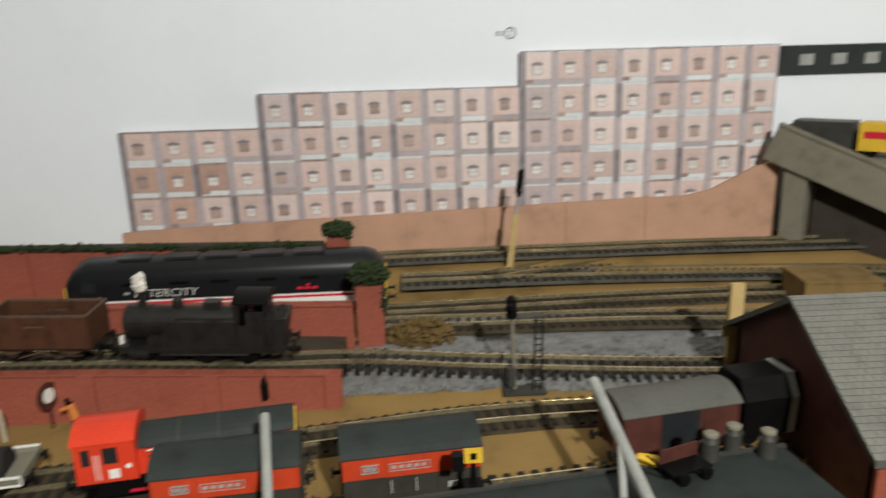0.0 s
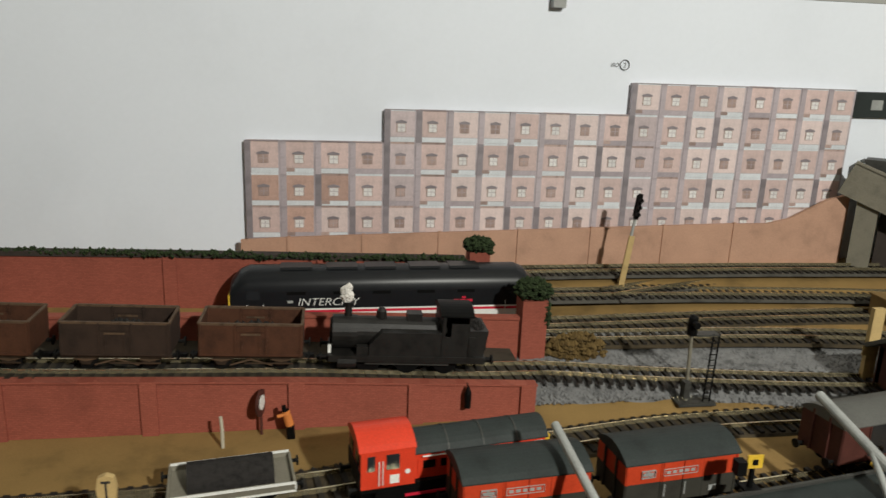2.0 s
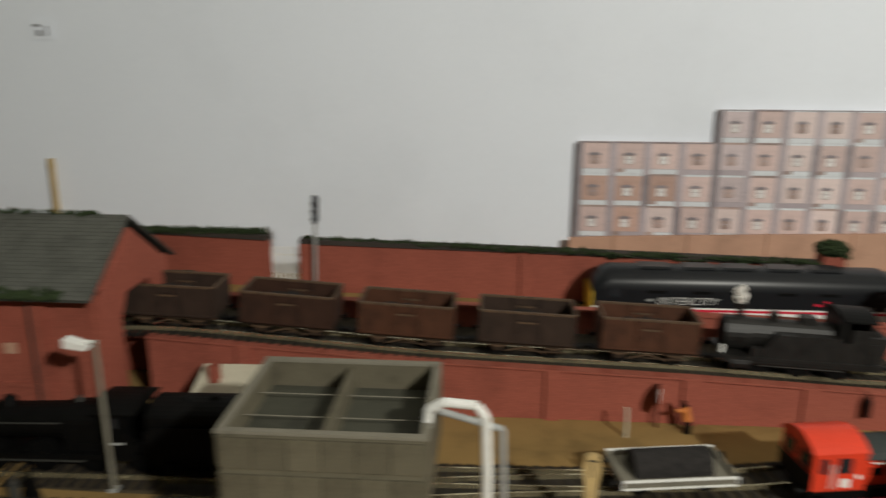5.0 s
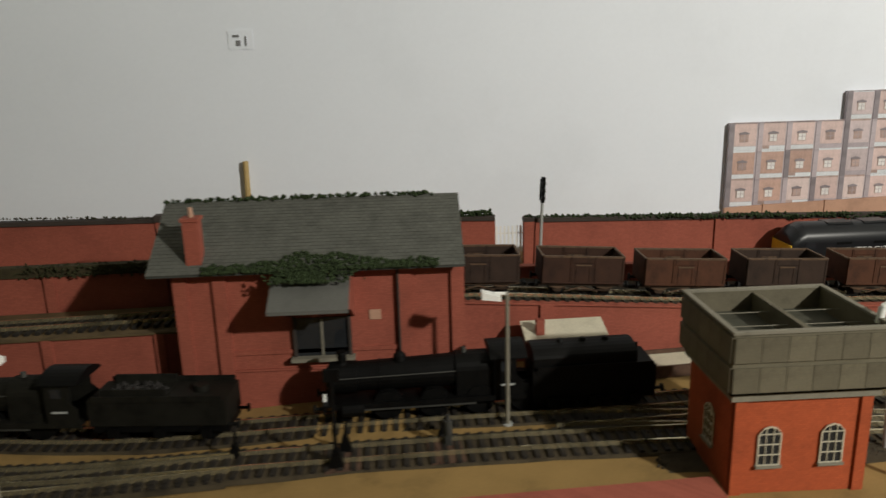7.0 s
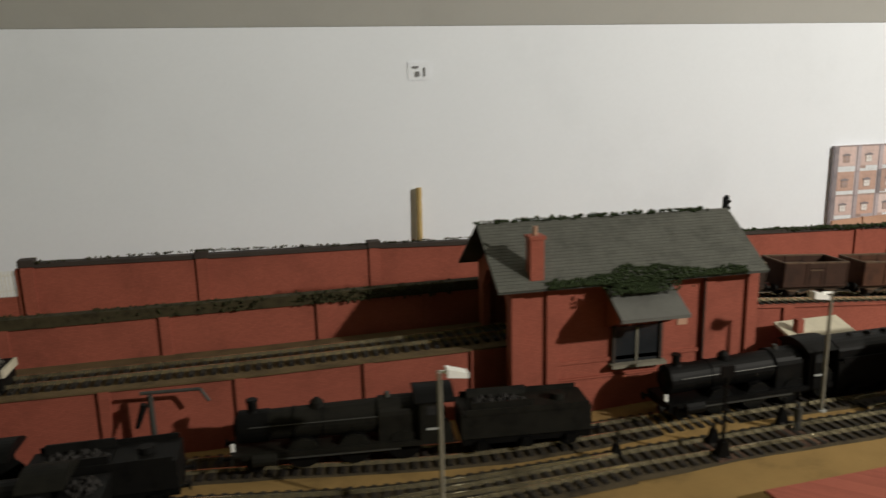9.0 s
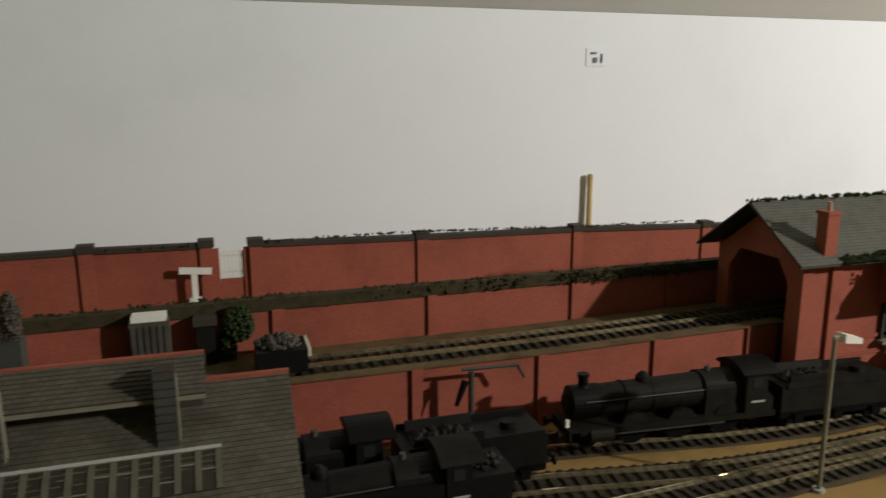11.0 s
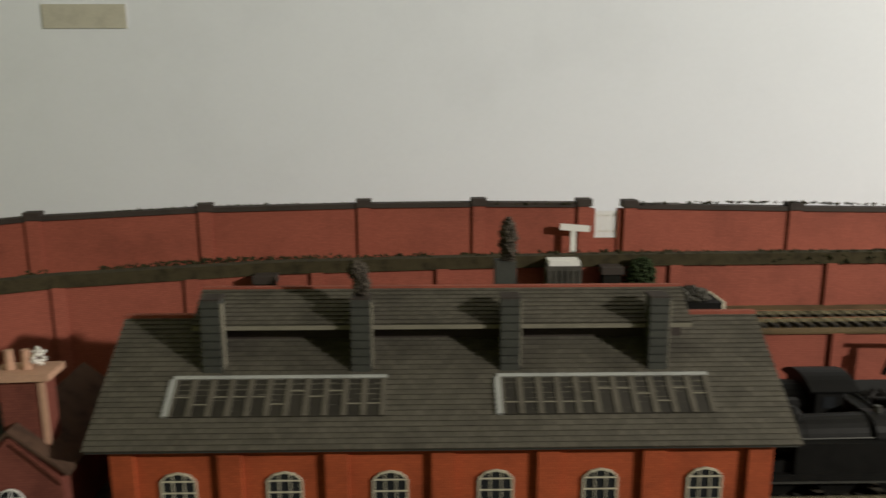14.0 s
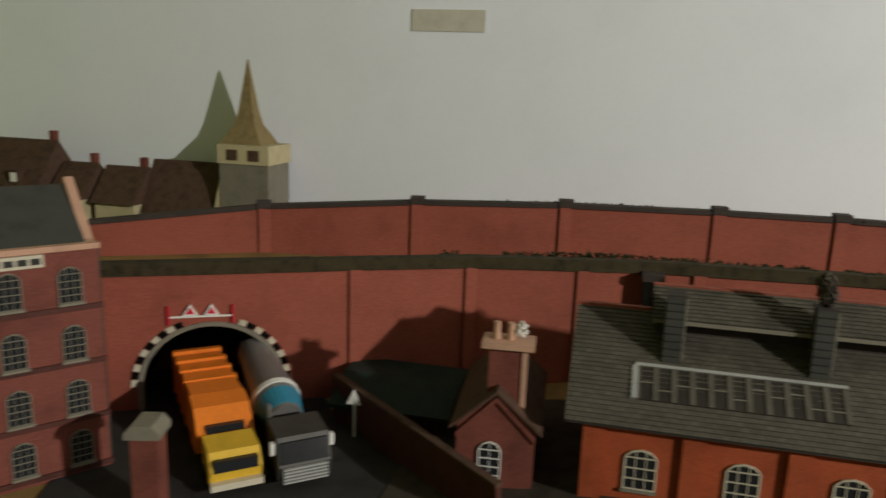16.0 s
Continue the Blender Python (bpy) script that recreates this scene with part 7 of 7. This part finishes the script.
bm = cyl(cyl(bmesh.new(), (-0.0012, 0, 0), (-0.001, 0, 0.010), 0.0011, 0.0014), (0.0012, 0, 0), (0.001, 0, 0.010), 0.0011, 0.0014)
cyl(bm, (0, 0, 0.0098), (0, 0, 0.0185), 0.0026, 0.0028)
cyl(bm, (0, 0, 0.0187), (0, 0, 0.0222), 0.0015, 0.0013)
solid("figurine", bm, STEEL, "small grey painted scale figure beside the engine", "figurine", pose(-0.529, 0.391, ground_z(-0.529, 0.391)))
th = thing("lineside_hut", "small grey-roofed hut behind the black engine", "hut", pose(-0.436, 0.487, 0.2255, 0, 0, 2))
part("wall", B(-0.026, 0.026, -0.008, 0.016, 0, 0.028), BRICK, th)
part("roof", prism(bmesh.new(), [(-0.012, 0.030), (0.018, 0.039), (0.018, 0.0365), (-0.012, 0.0275)], -0.031, 0.031, "x"), CREAM, th)
part("chimney", B(-0.022, -0.016, 0.0, 0.006, 0.03, 0.045), BRICK, th)
th = thing("sand_tray", "pale sand tray with wooden edges by the wall", "tray", pose(-0.354, 0.491, 0.2265, 0, 0, 5))
part("sand", B(-0.020, 0.020, -0.014, 0.014, 0, 0.006), CREAM, th)
for a in ((-0.022, 0.022, -0.016, -0.014), (-0.022, 0.022, 0.014, 0.016), (-0.022, -0.02, -0.014, 0.014), (0.02, 0.022, -0.014, 0.014)):
    part("edge_board", B(*a, 0, 0.009), BROWNR, th)

# ---- right end: flyover, shed, platform roof, posts ----
th = thing("concrete_flyover", "grey card road flyover with a sloping parapet and dark underside", "bridge", Matrix.Translation((0.401, 0.742, 0)) @ pose(0, 0, 0, 0, 0, -42))
ramp = Matrix.Translation((0, 0, 0.3745)) @ pose(0, 0, 0, 0, 20.5, 0)
part("parapet", B(0, 0.25, -0.006, -0.002, -0.0355, -0.0025), STONE, th).matrix_basis = ramp
part("deck", prism(bmesh.new(), [(0, 0), (0.5, 0), (0.5, 0.3), (0.29, 0.29), (0, 0.03)], 0.338, 0.345, "z"), STONE, th)
part("coping", B(0, 0.25, -0.0075, -0.0005, -0.0023, 0), STONE, th).matrix_basis = ramp
for x in (0.006, 0.22, 0.42):
    part("column", B(x, x + 0.02, -0.001, 0.018, 0.225, 0.3378), STONE, th)
part("back_wall", B(0.028, 0.5, 0.02, 0.024, 0.225, 0.338), COPING, th)


def toy_lorry(name, x, y, z, yaw, body, cab, label):
    th = thing(name, label, "toy lorry", pose(x, y, z, 0, 0, yaw))
    part("body", B(-0.03, 0.02, -0.013, 0.013, 0.006, 0.03), body, th)
    if body is YELLOW:
        part("side_stripe", B(-0.026, 0.016, -0.0134, -0.013, 0.017, 0.023), REDS, th)
    part("cab", prism(bmesh.new(), [(0.021, 0.004), (0.036, 0.004), (0.036, 0.014), (0.032, 0.022), (0.021, 0.022)], -0.012, 0.012, "y"), cab, th)
    part("windscreen", B(0.0335, 0.0365, -0.0105, 0.0105, 0.014, 0.019), GLASSD, th)
    wheels(th, (-0.02, 0.028), 0.0048, BLACK, 0.011, "tyre")


toy_lorry("toy_lorry", 0.485, 0.70, 0.345, -42, YELLOW, YELLOW, "yellow toy lorry with a red stripe on the flyover")
toy_lorry("toy_lorry", 0.445, 0.737, 0.345, -42, STEEL, BLACK, "dark grey toy lorry on the flyover")

th = thing("goods_shed", "dark brick goods shed with a pale grey slate roof", "building")
part("gable_wall", prism(bmesh.new(), [(0.375, 0.22), (0.52, 0.22), (0.52, 0.272), (0.452, 0.311), (0.375, 0.268)], 0.27, 0.276, "x"), MAROON, th)
part("front_wall", B(0.27, 0.6, 0.372, 0.378, 0.22, 0.268), BRICK, th)
part("back_wall", B(0.27, 0.6, 0.516, 0.521, 0.22, 0.27), MAROON, th)
part("roof_slope", prism(bmesh.new(), [(0.366, 0.266), (0.452, 0.3145), (0.452, 0.311), (0.366, 0.2625)], 0.264, 0.6, "x"), SLATE, th)
part("roof_slope", prism(bmesh.new(), [(0.53, 0.269), (0.452, 0.3145), (0.452, 0.311), (0.53, 0.2655)], 0.264, 0.6, "x"), SLATE, th)
slated(th, 0.263, 0.6, 0.3655, 0.2665, 0.452, 0.3148, 26, 0.0046, SLATEL, random.Random(6))

m = Matrix.Translation((0.1, 0.376, 0)) @ pose(0, 0, 0, 0, 0, 8.5)
th = thing("loading_platform", "dark grey loading platform at the yard front", "platform", m)
part("top", B(-0.115, 0.14, -0.15, 0.0, 0.252, 0.2565), ROOFG, th)
part("wall", B(-0.11, 0.135, -0.145, -0.006, 0.222, 0.252), MAROON, th)
part("platform_edge", B(-0.116, 0.141, 0.0, 0.002, 0.251, 0.258), STEEL, th)

ZP = 0.2566


def milk_churn(x, y):
    th = thing("milk_churn", "grey metal milk churn standing on the platform", "milk churn", pose(x, y, ZP) @ Matrix.Diagonal((0.85, 0.85, 0.85, 1)), group="milk churns on the platform")
    part("body", cyl(cyl(bmesh.new(), (0, 0, 0), (0, 0, 0.011), 0.0052, 0.0047, 18), (0, 0, 0.011), (0, 0, 0.0145), 0.0047, 0.003, 18), STEEL, th, smooth=False)
    part("lid", cyl(cyl(bmesh.new(), (0, 0, 0.0146), (0, 0, 0.0162), 0.0042, 0.0042, 18), (0, 0, 0.0162), (0, 0, 0.0172), 0.0042, 0.0024, 18), STONE, th, "dull dented lid")
    for s in (-1, 1):
        part("handle", cyl(bmesh.new(), (s * 0.0042, 0, 0.0125), (s * 0.0058, 0, 0.0105), 0.0005, n=6), STEEL, th)


for x, y in ((0.1985, 0.3905), (0.2125, 0.397), (0.2265, 0.3905)):
    milk_churn(x, y)
th = thing("platform_barrow", "black iron platform barrow", "barrow", pose(0.182, 0.378, ZP, 0, 0, 20))
part("deck", B(-0.011, 0.011, -0.0055, 0.0055, 0.0045, 0.0056), BLACK, th)
for y in (-0.005, 0.005):
    part("handle", cyl(bmesh.new(), (-0.011, y, 0.005), (-0.018, y, 0.012), 0.0006, n=6), BLACK, th)
wheels(th, (-0.006, 0.007), 0.003, BLACK, 0.0062)
part("side_board", B(-0.011, 0.011, 0.0048, 0.0056, 0.0056, 0.0125), MAROON, th)
th = thing("yellow_sack", "yellow sack lying on the platform edge", "sack", pose(0.168, 0.387, ZP, 0, 0, -25))
bm = bmesh.new()
for a, b, ra, rb in ((-0.0075, -0.005, 0.0008, 0.0028), (-0.005, 0.003, 0.0028, 0.0031), (0.003, 0.0062, 0.0031, 0.0012)):
    cyl(bm, (a, 0, 0.003), (b, 0, 0.003), ra, rb, 12)
part("cloth", bm, YELLOW, th)
th = thing("ground_signal", "black ground signal with a yellow square face", "railway signal", pose(0.084, 0.379, ZP))
part("base", B(-0.0045, 0.0045, -0.004, 0.004, 0, 0.0015), BLACK, th)
part("post", cyl(bmesh.new(), (0, 0, 0.0015), (0, 0, 0.014), 0.0016, 0.0012), BLACK, th)
part("face", B(-0.0042, 0.0042, -0.0016, -0.0008, 0.0125, 0.0198), YELLOW, th, "yellow square face")
part("face_mark", B(-0.0014, 0.0014, -0.002, -0.0015, 0.0145, 0.0175), BLACK, th)
part("lamp_box", B(-0.0095, -0.0043, -0.0025, 0.003, 0.009, 0.0165), BLACK, th)
th = thing("leaning_post", "pale grey plastic post leaning over the yard", "post", group="leaning posts")
part("pole", cyl(bmesh.new(), (-0.013, 0.404, 0.284), (-0.001, 0.335, 0.2575), 0.0023), LGREY, th)
th = thing("leaning_post", "pale grey plastic post leaning over the yard", "post", group="leaning posts")
part("pole", cyl(bmesh.new(), (0.150, 0.424, 0.284), (0.157, 0.335, 0.2595), 0.0028), LGREY, th)
part("brace", cyl(bmesh.new(), (0.148, 0.36, 0.2585), (0.152, 0.38, 0.272), 0.0018), LGREY, th)
th = thing("yellow_post", "cream wooden post beside the tracks", "post", pose(0.272, 0.531, 0.2335))
part("post", B(-0.0045, 0.0045, -0.002, 0.002, 0, 0.062), WOODM, th)
part("crosspiece", B(-0.009, 0.004, -0.0028, -0.002, 0.026, 0.034), WOODM, th)
CRATEM = mat("brown_card", (0.2, 0.13, 0.05), rough=0.85, vary=0.3)
th = thing("yard_crate", "open yellow-brown card crate beside the tracks", "crate", pose(0.395, 0.628, 0.2445, 0, 0, -4))
for a in ((-0.03, 0.03, -0.02, -0.018), (-0.03, 0.03, 0.018, 0.02), (-0.03, -0.028, -0.018, 0.018), (0.028, 0.03, -0.018, 0.018)):
    part("side", B(*a, 0, 0.02), CRATEM, th)
part("bottom", B(-0.028, 0.028, -0.018, 0.018, 0, 0.002), CRATEM, th)
part("lid", B(-0.031, 0.031, -0.021, 0.021, 0.0202, 0.0218), CRATEM, th)
th = thing("black_tank_wagon", "black wagon end with a pale hoop by the goods shed", "wagon", pose(0.255, 0.452, 0.2318, 0, 0, 9))
part("body", prism(bmesh.new(), [(-0.014, 0.008), (0.014, 0.008), (0.0155, 0.03), (0.009, 0.041), (-0.009, 0.041), (-0.0155, 0.03)], -0.022, 0.03, "x"), BLACK, th)
part("hoop", prism(bmesh.new(), [(-0.0150, 0.008), (0.0150, 0.008), (0.0163, 0.03), (0.0095, 0.042), (-0.0095, 0.042), (-0.0163, 0.03)], 0.006, 0.01, "x"), LGREY, th)
wheels(th, (-0.012, 0.018), 0.006, BLACK)

# foreground store with a red wall top
th = thing("low_store", "low red brick store with a green door at the yard front", "building", Matrix.Translation((-0.5, 0.327, 0)) @ pose(0, 0, 0, 0, 0, 3.2))
part("wall", B(-0.10, 0.11, -0.05, 0, 0.2, 0.2305), BRICK, th)
part("green_hatch", B(-0.094, -0.07, -0.001, 0.002, 0.206, 0.2295), GREENT, th)
part("wall_top", B(-0.102, 0.112, -0.052, 0.002, 0.2306, 0.2325), BRICK, th)

# ballast of the station throat
bm = bmesh.new()
nx, ny = 60, 14
gx = [[bm.verts.new((0.006 + 0.9 * i / nx, 0, 0)) for j in range(ny + 1)] for i in range(nx + 1)]
for i, row in enumerate(gx):
    for j, v in enumerate(row):
        x = v.co.x
        ya, yb = 0.523 - 0.05 * ease(x, 0.1, 0.4), 0.628 - 0.06 * ease(x, 0.2, 0.5)
        v.co.y = ya + (yb - ya) * j / ny + 0.004 * noise.noise(Vector((x * 30, j, 0)))
        v.co.z = ground_z(x, v.co.y) + (0.0012 if 0 < j < ny else -0.001) + 0.0012 * noise.noise(Vector((x * 90, v.co.y * 90, 0)))
for i in range(nx):
    for j in range(ny):
        bm.faces.new((gx[i][j], gx[i + 1][j], gx[i + 1][j + 1], gx[i][j + 1]))
solid("ballast_area", bm, GRAVEL, "grey ballast beside the station throat tracks", "ballast", kind="structure", smooth=True)
bm = bmesh.new()
rng = random.Random(21)
for _ in range(5200):
    x = 0.012 + rng.random() ** 1.2 * 0.32
    ya, yb = 0.525 - 0.05 * ease(x, 0.1, 0.4), 0.626 - 0.06 * ease(x, 0.2, 0.5)
    y = rng.uniform(ya, yb)
    lumps(bm, (x, y, ground_z(x, y) + 0.0014), (0.0003, 0.0003, 0.0003), 1, 0.0011, rng)
solid("ballast_stones", bm, GRAVEL, "loose grey ballast stones", "ballast", kind="stuff")

bm = bmesh.new()
nx, ny = 60, 14
rows = [[bm.verts.new((-0.41 + 0.41 * i / nx, 0, 0)) for j in range(ny + 1)] for i in range(nx + 1)]
for i, row in enumerate(rows):
    for j, v in enumerate(row):
        x = v.co.x
        ya, yb = 0.345, 0.452 + 0.034 * ease(x, -0.28, 0.0) + 0.004 * noise.noise(Vector((x * 35, 0, 8)))
        v.co.y = ya + (yb - ya) * j / ny
        v.co.z = ground_z(x, v.co.y) + (0.0009 if 0 < j < ny and 0 < i < nx else -0.0012) + 0.0006 * noise.noise(Vector((x * 80, v.co.y * 80, 3)))
for i in range(nx):
    for j in range(ny):
        bm.faces.new((rows[i][j], rows[i + 1][j], rows[i + 1][j + 1], rows[i][j + 1]))
solid("yard_cinders", bm, CINDER, "dark brown cinder ground round the yard tracks", "ground", kind="structure", smooth=True)
bm = bmesh.new()
rng = random.Random(31)
for _ in range(7000):
    x = rng.uniform(-0.41, 0.0)
    y = rng.uniform(0.355, 0.455) + 0.03 * ease(x, -0.25, 0.0)
    if noise.noise(Vector((x * 22, y * 22, 2))) < -0.12:
        continue
    lumps(bm, (x, y, ground_z(x, y) + 0.0004), (0.0003, 0.0003, 0.0002), 1, 0.0013, rng)
solid("cinder_scatter", bm, DIRT, "dark brown cinder scatter between the yard tracks", "cinders", kind="stuff")

th = thing("white_buffer_stop", "white lattice buffer stop at the end of a yard track", "buffer stop", pose(-0.232, 0.372, 0.2265, 0, 0, 10))
for y in (-0.008, 0.008):
    part("rail_post", prism(bmesh.new(), [(0.006, 0), (0.009, 0), (0.0085, 0.021), (0.0055, 0.021)], y - 0.001, y + 0.001, "y"), WHITE, th)
    part("stay", prism(bmesh.new(), [(-0.012, 0), (-0.0085, 0), (0.008, 0.0185), (0.0055, 0.02)], y - 0.001, y + 0.001, "y"), WHITE, th)
    part("foot_rail", B(-0.013, 0.016, y - 0.001, y + 0.001, 0, 0.0018), WHITE, th)
part("buffer_beam", B(0.0088, 0.0115, -0.0145, 0.0145, 0.012, 0.0205), WHITE, th)
part("cross_brace", B(-0.004, -0.0025, -0.008, 0.008, 0.009, 0.0105), WHITE, th)
